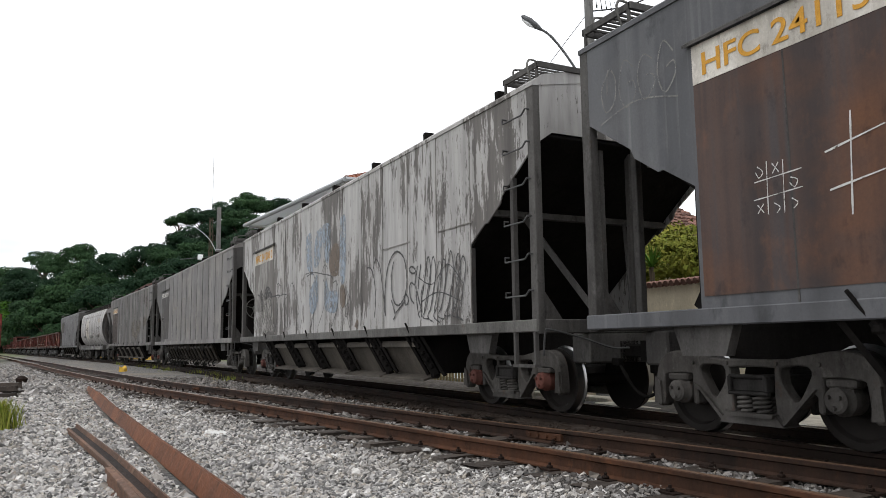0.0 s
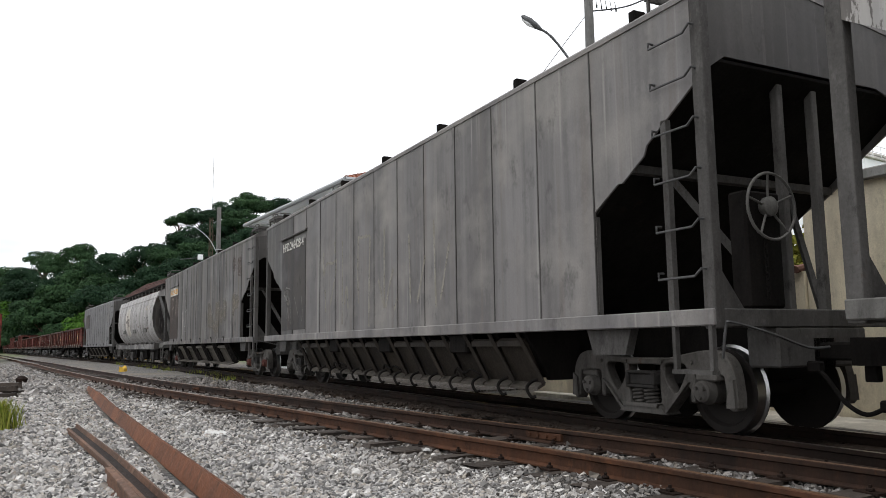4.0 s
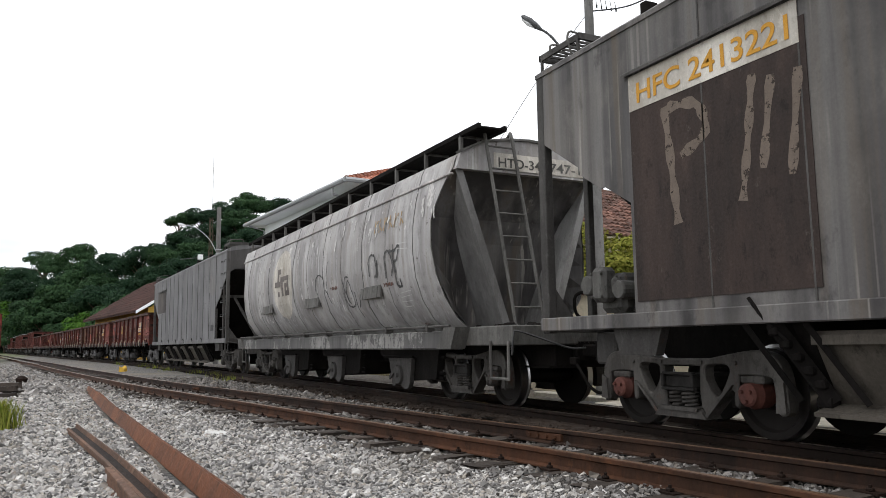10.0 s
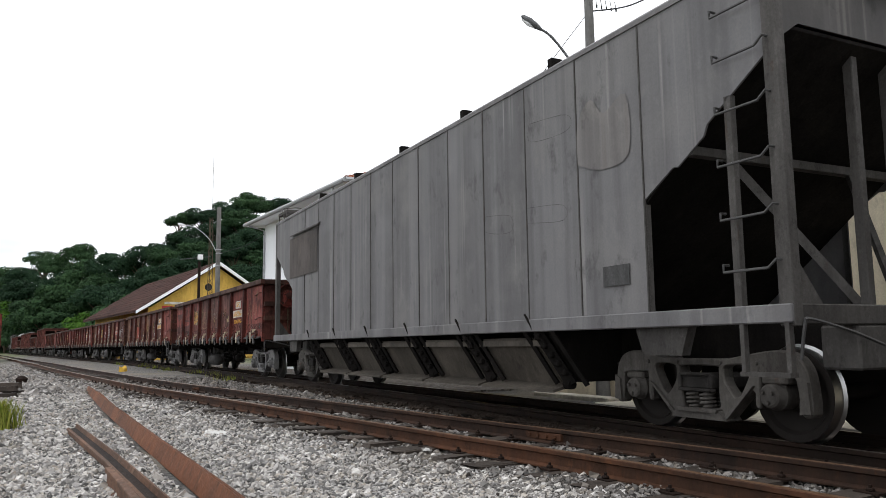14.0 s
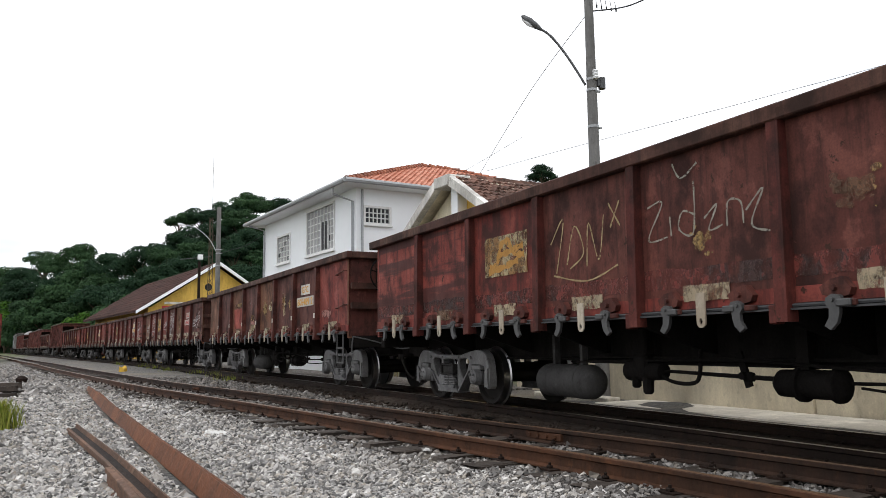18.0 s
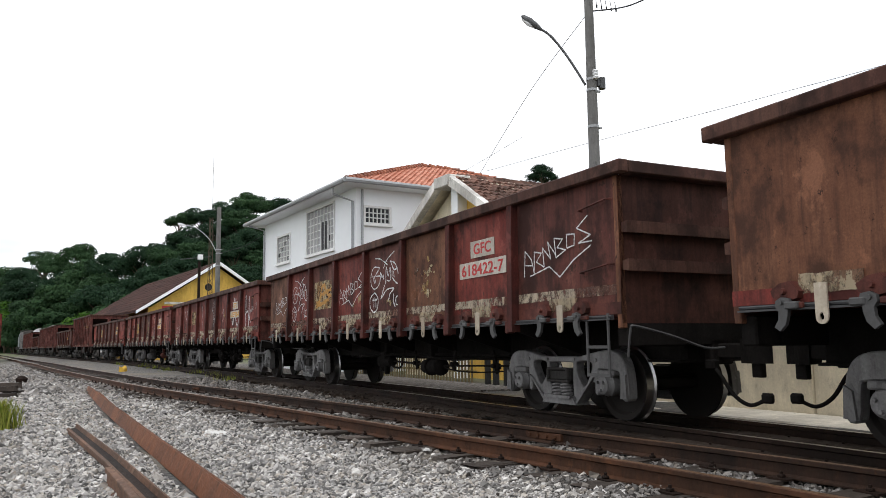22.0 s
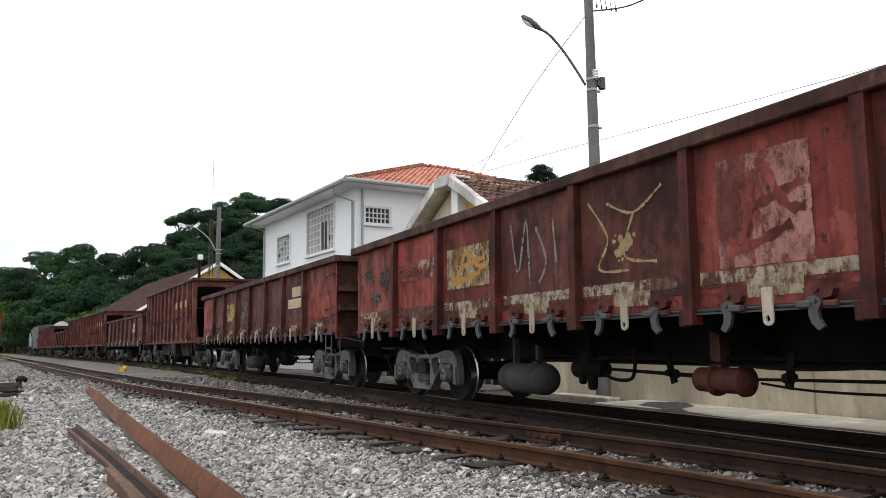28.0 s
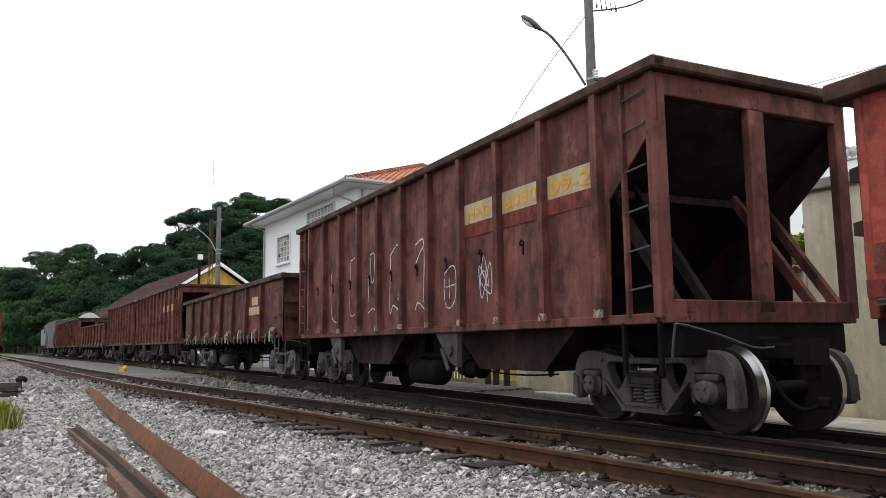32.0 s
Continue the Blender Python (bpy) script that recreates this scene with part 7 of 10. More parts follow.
# ================= ore hopper wagons =================
def ore_hopper(s0, s1, seed=0, heap=0.0, code="", number="", tags=True, label=""):
    g, h = wagon_root("ore_hopper_wagon", s0, s1, label or "dark red-brown ribbed open ore hopper wagon", "hopper wagon", "open ore hopper wagons of the train")
    ZB, ZT = 1.13, 3.40
    n = round(2 * h - 1.7)
    step = (2 * h - 1.7) / n
    ys = [-h + 0.85 + k * step for k in range(n + 1)]
    for i, (a, b) in enumerate(zip(ys, ys[1:])):
        sh = Shape()
        sh.box(-HX, -HX + 0.02, a, b, ZB, ZT)
        part("side_panel", sh, M_HAD, g)
    # Far wall, seen from inside: shade is put into its darker brown.
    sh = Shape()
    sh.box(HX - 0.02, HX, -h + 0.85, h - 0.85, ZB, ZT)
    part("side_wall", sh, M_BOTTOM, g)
    for y in ys:
        sh = Shape()
        sh.prism([(-HX, ZB - 0.02), (-HX - 0.10, ZB - 0.02), (-HX - 0.09, ZT), (-HX, ZT)], y - 0.05, y + 0.05, "y")
        part("stake", sh, M_HAD, g)
        sh = Shape()
        sh.box(-HX - 0.115, -HX - 0.08, y - 0.055, y + 0.055, ZB - 0.02, ZB + 0.06)
        part("stake_foot", sh, M_WHITE_FLAKE, g)
        if y > ys[0] and y < ys[-1]:
            sh = Shape()
            sh.tube([(-HX - 0.02, y + 0.5, 2.02), (-HX - 0.05, y + 0.5, 2.04), (-HX - 0.05, y + 0.46, 2.08), (-HX - 0.05, y + 0.42, 2.05), (-HX - 0.05, y + 0.43, 1.9)], 0.012, 6)
            part("side_hook", sh, M_FRAME_DARK, g)
    for sx in (-1, 1):
        sh = Shape()
        xa, xb = sorted((sx * (HX - 0.04), sx * (HX + 0.11)))
        sh.box(xa, xb, -h - 0.10, h + 0.10, ZT, ZT + 0.12, 0.02)
        part("top_rail", sh, M_RIM, g)
    for e in (-1, 1):
        for sx in (-1, 1):
            sh = Shape()
            xa, xb = (sx * HX, sx * HX + 0.02) if sx < 0 else (HX - 0.02, HX)
            sh.prism([(e * h, ZT), (e * h, 2.93), (e * (h - 0.76), 2.26), (e * (h - 0.85), 2.2), (e * (h - 0.85), ZT)], xa, xb)
            # Far gusset and post take the brown that has shade put into it.
            part("end_gusset", sh, M_HAD if sx < 0 else M_BOTTOM, g)
            sh = Shape()
            sh.prism([(e * (h - 0.74), 2.28), (e * (h - 0.85), 2.2), (e * (h - 0.85), ZB), (e * (h - 0.78), ZB)], xa - (0.004 if sx < 0 else -0.004), xb)
            part("side_post", sh, M_HAD if sx < 0 else M_BOTTOM, g)
            sh = Shape()
            x0, x1 = sorted((sx * (HX - 0.12), sx * (HX + 0.05)))
            y0, y1 = sorted((e * h, e * (h - 0.11)))
            sh.box(x0, x1, y0, y1, ZB - 0.05, ZT, 0.012)
            part("corner_post", sh, M_HAD, g)
        y0, y1 = sorted((e * h, e * (h - 0.10)))
        sh = Shape()
        sh.box(-HX - 0.10, HX + 0.10, min(e * (h + 0.10), e * (h - 0.05)), max(e * (h + 0.10), e * (h - 0.05)), ZT + 0.002, ZT + 0.118, 0.02)
        part("end_rail", sh, M_RIM, g)
        sh = Shape()
        sh.box(-HX + 0.1, HX - 0.1, y0, y1, ZT - 0.22, ZT, 0.01)
        part("end_beam", sh, M_HAD, g)
        sh = Shape()
        sh.box(-0.11, 0.11, y0, y1, ZB, ZT - 0.22, 0.01)
        part("end_post", sh, M_HAD, g)
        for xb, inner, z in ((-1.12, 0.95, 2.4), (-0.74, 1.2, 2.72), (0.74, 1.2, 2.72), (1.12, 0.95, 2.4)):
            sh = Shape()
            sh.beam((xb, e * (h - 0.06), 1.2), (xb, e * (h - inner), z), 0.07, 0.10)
            # The near braces stand unlit; black colour holds that shade.
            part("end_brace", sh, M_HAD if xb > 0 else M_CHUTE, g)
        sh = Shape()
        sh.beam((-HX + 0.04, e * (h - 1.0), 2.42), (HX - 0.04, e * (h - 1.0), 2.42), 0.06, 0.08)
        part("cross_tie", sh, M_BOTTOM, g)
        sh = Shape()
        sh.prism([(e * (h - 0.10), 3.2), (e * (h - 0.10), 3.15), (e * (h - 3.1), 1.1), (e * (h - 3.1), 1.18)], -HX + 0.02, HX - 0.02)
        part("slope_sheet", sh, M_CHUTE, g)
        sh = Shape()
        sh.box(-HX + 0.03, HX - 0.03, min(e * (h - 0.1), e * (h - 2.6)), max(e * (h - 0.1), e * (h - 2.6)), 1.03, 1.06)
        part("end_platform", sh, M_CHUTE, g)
        sh = Shape()
        sh.box(-HX, HX, y0, y1, ZB - 0.10, ZB + 0.12, 0.012)
        part("end_sill", sh, M_HAD, g)
        sh = Shape()
        sh.box(-1.15, 1.15, min(e * (h - 0.02), e * (h - 0.25)), max(e * (h - 0.02), e * (h - 0.25)), 0.72, 1.03, 0.02)
        part("buffer_beam", sh, M_FRAME_DARK, g)
        sh = Shape()
        yl = e * (h - 0.46)
        sh.box(-HX - 0.05, -HX + 0.0, yl - 0.02, yl + 0.02, 1.1, ZT)
        part("ladder_post", sh, M_HAD, g)
        for z in (1.35, 1.72, 2.1, 2.5, 2.9, 3.22):
            sh = Shape()
            sh.tube([(-HX - 0.03, e * (h - 0.13), z + 0.03), (-HX - 0.03, yl, z)], 0.011, 6)
            part("ladder_rung", sh, M_HOOK, g)
        sh = Shape()
        for yy in (e * (h - 0.08), e * (h - 0.58)):
            sh.box(-HX - 0.02, -HX + 0.02, yy - 0.02, yy + 0.02, 0.55, 1.05)
        ya, yb = sorted((e * (h - 0.08), e * (h - 0.58)))
        sh.box(-HX - 0.04, -HX + 0.04, ya, yb, 0.535, 0.565)
        part("stirrup_step", sh, M_FRAME_DARK, g)
    sh = Shape()
    sh.box(-HX - 0.02, -HX + 0.08, -h + 0.1, h - 0.1, 1.03, ZB, 0.01)
    part("side_sill", sh, M_HAD, g)
    underframe(g, h, 0.62, 1.06, M_FRAME_DARK, 0.35)
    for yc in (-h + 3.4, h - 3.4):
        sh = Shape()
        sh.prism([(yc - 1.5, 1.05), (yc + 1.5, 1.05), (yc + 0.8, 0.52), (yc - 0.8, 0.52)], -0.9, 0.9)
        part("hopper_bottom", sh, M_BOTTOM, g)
        sh = Shape()
        sh.prism([(yc + 0.75, 1.03), (yc + 1.45, 1.03), (yc + 1.0, 0.62), (yc + 0.78, 0.55)], -1.28, -1.2)
        sh.lathe([(-1.32, 0.07), (-1.26, 0.08)], "x", (0, yc + 0.95, 0.78), 12)
        sh.tube([(-1.3, yc + 1.2, 0.8), (-1.3, yc + 1.0, 0.5)], 0.03, 7)
        part("door_gear", sh, M_POST_GREY, g)
    bogies(g, (-h + 0.9, h - 0.9), AXLE_BOX_SOOTY, True)
    end_gear(g, h)
    brake_gear(g, 0.5, -0.9, M_FRAME_DARK, seed)
    x = -HX - 0.006
    if number:
        patch(g, "number_ground", M_CREAM_GROUND, ys[0] + 0.0, ys[3], 2.47, 2.74, x)
        patch(g, "paint_band", M_RED_B, ys[0], ys[3], 2.29, 2.47, x)
        lettering("lettering", code, 0.2, M_INK_YELLOW, g, side_face(ys[3] - 0.15, 2.52, x - 0.006), 0.62)
        lettering("lettering", number[:4], 0.22, M_INK_YELLOW, g, side_face(ys[2] - 0.1, 2.52, x - 0.006), 0.75)
        lettering("lettering", number[4:], 0.22, M_INK_YELLOW, g, side_face(ys[1] - 0.08, 2.52, x - 0.006), 0.78)
    if tags:
        strokes(g, M_SPRAY_WHITE, 0.022, [[(3.65, 2.3), (3.68, 1.78), (3.57, 1.39), (3.3, 1.32)], [(2.5, 2.45), (2.19, 2.47), (2.17, 2.19)], [(2.5, 2.45), (2.55, 1.5), (2.3, 1.43)], [(1.5, 2.45), (1.3, 2.44), (1.32, 2.01), (1.44, 2.0), (1.5, 2.42)], [(1.6, 2.1), (1.56, 1.62)], [(1.6, 1.43), (1.36, 1.5), (1.15, 1.41)]], x - 0.004)
        strokes(g, M_SPRAY_WHITE, 0.028, [[(0.56, 2.35), (0.22, 2.45), (0.26, 1.59)], [(0.56, 2.35), (0.6, 1.42), (0.46, 1.51), (0.2, 1.4)], [(-0.44, 2.4), (-0.7, 2.46), (-0.74, 2.3)], [(-0.44, 2.1), (-0.74, 2.3), (-0.70, 1.5)], [(-0.42, 1.4), (-0.52, 1.5), (-0.74, 1.4)]], x - 0.004)
        strokes(g, M_SPRAY_WHITE, 0.02, [[(-1.42, 1.86), (-1.66, 1.96), (-1.77, 1.85), (-1.74, 1.48), (-1.53, 1.37), (-1.42, 1.51), (-1.44, 1.85)], [(-1.48, 1.67), (-1.74, 1.69)], [(-1.57, 1.79), (-1.57, 1.5)], [(-2.45, 1.58), (-2.56, 2.0), (-2.68, 1.59), (-2.44, 1.88), (-2.5, 1.45), (-2.72, 1.9), (-2.74, 1.5), (-2.44, 1.7), (-2.6, 1.79), (-2.64, 1.4)]], x - 0.004)
    if heap:
        sh = Shape()
        nn, m = 12, 8
        vs = []
        for i in range(nn + 1):
            for j in range(m + 1):
                u, v = i / nn * 2 - 1, j / m * 2 - 1
                vs.append((v * (HX - 0.03), u * (h - 0.15), 3.2 + heap * max(0, 1 - abs(u)) * (1 - v * v) + 0.06 * noise.noise((u * 5, v * 4, seed))))
        sh.add(vs, [(i * (m + 1) + j, i * (m + 1) + j + 1, (i + 1) * (m + 1) + j + 1, (i + 1) * (m + 1) + j) for i in range(nn) for j in range(m)])
        part("ore_load", sh, M_ORE if heap != 0.8 else M_ORE_DARK, g, "heaped load of crushed ore")
    return g


M_HAD = rusted("ore_hopper_paint", (0.135, 0.044, 0.036), (0.18, 0.068, 0.057), (0.056, 0.024, 0.02), wear=0.62)


def locomotive(s0, s1):
    g, h = wagon_root("diesel_locomotive", s0, s1, "grey diesel locomotive pushing at the rear of the train", "locomotive", "")
    sh = Shape()
    sh.box(-1.3, 1.3, -h, h, 0.85, 1.3, 0.04)
    part("frame", sh, M_FRAME_DARK, g)
    sh = Shape()
    sh.box(-0.95, 0.95, -h + 2.6, h - 0.8, 1.3, 3.55, 0.12)
    part("engine_hood", sh, M_LOCO, g)
    sh = Shape()
    sh.box(-1.3, 1.3, -h + 1.0, -h + 3.0, 1.3, 3.95, 0.15)
    part("cab", sh, M_LOCO, g, "grey driving cab with dark windows")
    for x in (-0.85, 0.15):
        sh = Shape()
        sh.box(x, x + 0.7, -h + 0.985, -h + 1.02, 2.9, 3.5)
        part("cab_window", sh, M_GLASS, g)
    sh = Shape()
    sh.box(-1.315, -1.29, -h + 1.4, -h + 2.6, 2.8, 3.5)
    part("cab_window", sh, M_GLASS, g)
    sh = Shape()
    sh.box(-0.9, 0.9, -h + 0.1, -h + 1.0, 1.3, 2.7, 0.12)
    part("nose", sh, M_LOCO, g)
    bogies(g, (-h + 3.0, h - 3.0))
    end_gear(g, h)


M_LOCO = plain("grey_locomotive_paint", (0.16, 0.17, 0.18), 0.5)


# ================= the train =================
M_SPRAY_FADED = plain("faded_tan_spray_fill", (0.25, 0.215, 0.165), vary=0.6, scale=3, worn=0.52, cover=0.42)
hopper(-9.9, 5.96, M_GREY_STEEL, "blue-grey covered hopper wagon with rusted brown side plates and chalk marks", M_PLATE_WHITE, "HFC 241130", M_INK_YELLOW, M_RUST_PLATE, 5, 7, panel_mats=[M_GREY_STEEL], valve=False,
       paints=[("tag", M_SPRAY_GREY, 6.5, 7.6, 3.15, 3.6, 5, 4, 0.016),
               ("lines", M_CHALK, [[(5.72, 2.10), (5.28, 2.13)], [(5.73, 1.96), (5.28, 1.99)], [(5.59, 2.25), (5.60, 1.83)], [(5.44, 2.23), (5.45, 1.82)],
                                   [(5.68, 2.22), (5.63, 2.17), (5.67, 2.13), (5.70, 2.18)], [(5.54, 2.22), (5.48, 2.14)], [(5.48, 2.22), (5.54, 2.14)], [(5.38, 2.08), (5.32, 2.05), (5.35, 2.00), (5.39, 2.04)], [(5.70, 1.92), (5.64, 1.85)], [(5.64, 1.92), (5.70, 1.85)], [(5.54, 1.91), (5.49, 1.87), (5.52, 1.83)], [(5.38, 1.92), (5.33, 1.88), (5.37, 1.84)]], 0.011),
               ("lines", M_CHALK, [[(5.08, 2.20), (4.2, 2.38)], [(5.06, 1.92), (4.2, 2.06)], [(4.86, 2.45), (4.90, 1.72)], [(4.58, 2.52), (4.60, 1.74)]], 0.018)])
marks_1 = ("fills", M_BLUE_FLAKE, [[(0.6, 3.3), (-0.27, 3.35), (-0.24, 2.59), (0.02, 2.64), (0.18, 3.03), (0.36, 2.63), (0.73, 2.54), (0.76, 2.92)], [(1.35, 3.27), (0.97, 3.31), (0.93, 2.72), (0.81, 2.4), (1.0, 2.43), (1.28, 2.63)], [(-0.93, 3.36), (-1.23, 3.32), (-1.21, 2.17), (-0.92, 2.18)], [(0.85, 2.18), (0.52, 2.36), (0.47, 1.85), (0.7, 1.58), (1.0, 1.6), (1.11, 1.99)], [(-0.09, 2.27), (-0.29, 1.97), (-0.74, 1.93), (-0.74, 1.54), (-0.06, 1.59), (0.05, 2.01)]])
marks_2 = ("fills", M_SPRAY_OCHRE, [[(-0.91, 1.97), (-1.08, 2.06), (-1.23, 1.86), (-1.2, 1.64), (-1.05, 1.58), (-0.93, 1.71)], [(-1.73, 1.21), (-1.85, 1.34), (-1.93, 1.28), (-1.9, 1.17)], [(-0.24, 2.59), (-0.5, 2.88), (-0.84, 2.81), (-0.82, 2.3), (-0.53, 2.24), (-0.29, 2.38)]])
marks_3 = ("strokes", M_SPRAY_SMOKE, 0.042, [[(-2.38, 2.24), (-2.55, 2.21), (-2.69, 2.05), (-2.75, 1.84), (-2.76, 1.53), (-2.71, 1.34)], [(-2.66, 2.19), (-2.75, 2.33), (-2.85, 2.33), (-2.98, 2.18), (-3.06, 1.94), (-3.14, 1.69), (-3.18, 1.4)], [(-3.21, 1.35), (-3.19, 1.73), (-3.29, 2.1), (-3.46, 2.3), (-3.64, 2.38), (-3.8, 2.36), (-3.98, 2.25), (-4.06, 2.08), (-4.09, 1.86), (-4.03, 1.66), (-3.9, 1.55), (-3.74, 1.5), (-3.58, 1.57), (-3.48, 1.78), (-3.49, 2.06), (-3.57, 2.23)], [(-3.47, 1.6), (-3.62, 1.36), (-3.55, 1.28)], [(-3.64, 1.38), (-3.84, 1.47), (-3.99, 1.54)], [(-3.97, 1.61), (-4.05, 1.66), (-4.14, 1.6), (-4.14, 1.52), (-4.04, 1.5), (-3.97, 1.61)], [(-4.18, 2.05), (-4.28, 2.08), (-4.41, 2.03), (-4.4, 1.97), (-4.27, 1.98), (-4.18, 2.05)], [(-4.36, 1.5), (-4.24, 1.59), (-4.2, 1.76), (-4.28, 1.83), (-4.39, 1.79), (-4.44, 1.92), (-4.5, 2.07)], [(-4.43, 1.77), (-4.45, 1.56), (-4.52, 1.32), (-4.57, 1.28)], [(-4.62, 2.08), (-4.54, 1.86), (-4.51, 1.71)], [(-4.46, 1.7), (-4.57, 1.47), (-4.63, 1.28)], [(-4.71, 1.76), (-4.62, 1.62), (-4.64, 1.35)]])
marks_4 = ("strokes", M_SPRAY_SMOKE, 0.026, [[(1.29, 2.39), (0.81, 2.4), (0.6, 2.08), (0.61, 1.79), (0.85, 1.44), (1.01, 1.23)], [(1.13, 2.33), (0.99, 1.97), (0.81, 1.73), (0.77, 1.22)], [(1.37, 2.45), (0.81, 2.44), (0.1, 2.34), (-0.35, 2.27), (-0.52, 2.18)], [(0.24, 2.36), (0.02, 2.53), (-0.17, 2.43)], [(0.11, 2.23), (-0.02, 2.01), (0.06, 1.67), (0.42, 1.28)], [(-0.52, 2.11), (-0.7, 2.13), (-0.85, 1.91), (-0.72, 1.54), (-0.42, 1.24)], [(-1.32, 1.91), (-1.51, 1.74)], [(-1.36, 1.67), (-1.23, 1.56), (-1.29, 1.41), (-1.43, 1.55), (-1.36, 1.67)], [(-1.34, 1.4), (-1.48, 1.19)], [(-2.05, 1.22), (-2.11, 1.49), (-2.17, 1.75)], [(2.69, 2.15), (2.48, 2.34), (2.29, 2.24), (2.1, 2.01), (1.84, 1.66), (2.02, 1.55)], [(3.65, 2.06), (3.23, 2.12), (2.8, 2.06), (3.12, 1.93), (3.36, 1.5)], [(1.65, 1.88), (1.57, 1.56), (1.76, 1.26)]])
marks_5 = ("strokes", M_SPRAY_SMOKE, 0.03, [[(y + 0.1, 1.35), (y - 0.06, 1.75), (y - 0.22, 2.12 + 0.06 * math.sin(y * 9)), (y - 0.30, 1.9), (y - 0.16, 1.45), (y - 0.02, 1.28), (y - 0.22, 1.22 + 0.05 * math.cos(y * 7))] for y in (-4.65, -4.82, -5.02, -5.16, -5.38, -5.6, -5.74)])
marks_6 = ("strokes", M_SPRAY_SMOKE, 0.022, [[(-4.5, 1.9), (-5.0, 1.75), (-5.5, 2.0), (-5.95, 1.7)], [(-4.6, 1.5), (-5.2, 1.62), (-5.9, 1.45)]])
plate_rest = ("fills", M_PEEL_REST, [[(6.05, 1.82), (5.3, 1.82), (5.07, 2.06), (4.71, 2.1), (4.34, 1.97), (4.18, 1.69), (4.18, 1.26), (6.08, 1.26)]])
plate_loops = ("strokes", M_SPRAY_SMOKE, 0.045, [[(5.81, 2.26), (5.62, 2.24), (5.44, 2.15), (5.34, 2.28), (5.12, 2.19), (4.95, 2.34), (4.78, 2.41), (4.5, 2.3), (4.33, 2.15), (4.1, 2.12), (3.7, 2.13), (3.5, 2.1)], [(4.97, 1.96), (4.79, 1.95), (4.69, 1.72), (4.78, 1.42), (4.92, 1.23)], [(4.52, 2.09), (4.34, 1.97), (4.3, 1.74), (4.39, 1.46), (4.59, 1.21)], [(3.81, 2.08), (3.72, 1.85), (3.77, 1.53), (4.0, 1.21)]])
plate_curls = ("strokes", M_SPRAY_SMOKE, 0.032, [[(5.79, 2.14), (5.76, 1.94), (5.68, 1.81), (5.66, 1.95), (5.69, 2.08), (5.79, 2.14)], [(5.31, 1.89), (5.27, 1.63), (5.12, 1.45), (4.92, 1.67), (5.03, 1.89)], [(3.76, 2.2), (3.77, 2.38), (3.64, 2.41), (3.48, 2.33)]])
plate_haze = ("fills", M_SPRAY_HAZE, [[(5.5, 2.3), (5.42, 2.37), (5.3, 2.33), (5.22, 2.1), (5.1, 1.95), (5.12, 1.6), (5.25, 1.66), (5.36, 1.9), (5.48, 2.05)], [(4.95, 2.3), (4.78, 2.42), (4.56, 2.38), (4.4, 2.25), (4.3, 2.2), (4.28, 2.08), (4.5, 2.12), (4.75, 2.1), (5.0, 2.06), (5.06, 2.16)]])
hopper(7.0, 22.5, M_PEEL, "covered hopper wagon with peeling pale paint and faded blue spray writing", M_PLATE_WHITE, "HFC 241208 0", M_INK_YELLOW, M_PEEL_DARK, 5, 3, panel_mats=[M_PEEL_B, M_PEEL, M_PEEL, M_PEEL_B, M_PEEL],
       paints=[marks_1, marks_2, marks_3, marks_4, marks_5, marks_6, plate_rest, plate_loops, plate_curls, plate_haze])
marks_7 = ("strokes", M_SPRAY_DUST, 0.085, [[(2.82, 2.79), (2.82, 2.32), (2.62, 2.53), (2.26, 2.51), (2.01, 2.52), (2.16, 2.09), (2.39, 1.67)], [(1.65, 2.9), (1.65, 2.35), (1.66, 1.27)], [(1.52, 1.63), (1.4, 1.98), (1.32, 1.56)], [(2.11, 2.94), (2.1, 2.68)], [(2.72, 2.02), (2.66, 1.54)]])
marks_8 = ("strokes", M_SPRAY_DUST, 0.08, [[(0.77, 2.87), (0.8, 2.19), (0.76, 1.62)], [(0.79, 2.84), (0.51, 2.82), (0.18, 2.8)], [(0.18, 2.79), (0.23, 1.81), (0.24, 1.19)], [(-0.49, 2.83), (-0.48, 2.23), (-0.48, 1.48)], [(-0.21, 1.98), (-0.36, 1.72), (-0.46, 1.5)], [(-0.87, 2.11), (-0.7, 1.84), (-0.54, 1.49)], [(-1.03, 1.62), (-0.9, 1.42)]])
marks_9 = ("strokes", M_SPRAY_DUST, 0.07, [[(-1.5, 2.6), (-1.55, 1.5)], [(-2.1, 2.2), (-1.8, 1.5)], [(-2.4, 2.7), (-2.45, 1.4)], [(-2.9, 2.3), (-2.6, 1.5)]])
marks_10 = ("strokes", M_SPRAY_GREY, 0.03, [[(5.05, 2.05), (4.66, 1.51)], [(4.45, 1.99), (4.34, 1.61), (4.41, 1.43)], [(5.4, 2.0), (5.3, 1.6), (5.35, 1.3)], [(5.9, 2.1), (5.6, 1.9), (5.65, 1.5)]])
DUST = [(6.03, 2.14), (5.79, 2.23), (5.55, 2.22), (5.41, 2.16), (5.45, 1.72), (5.54, 1.78), (5.67, 1.86), (5.84, 1.96)]
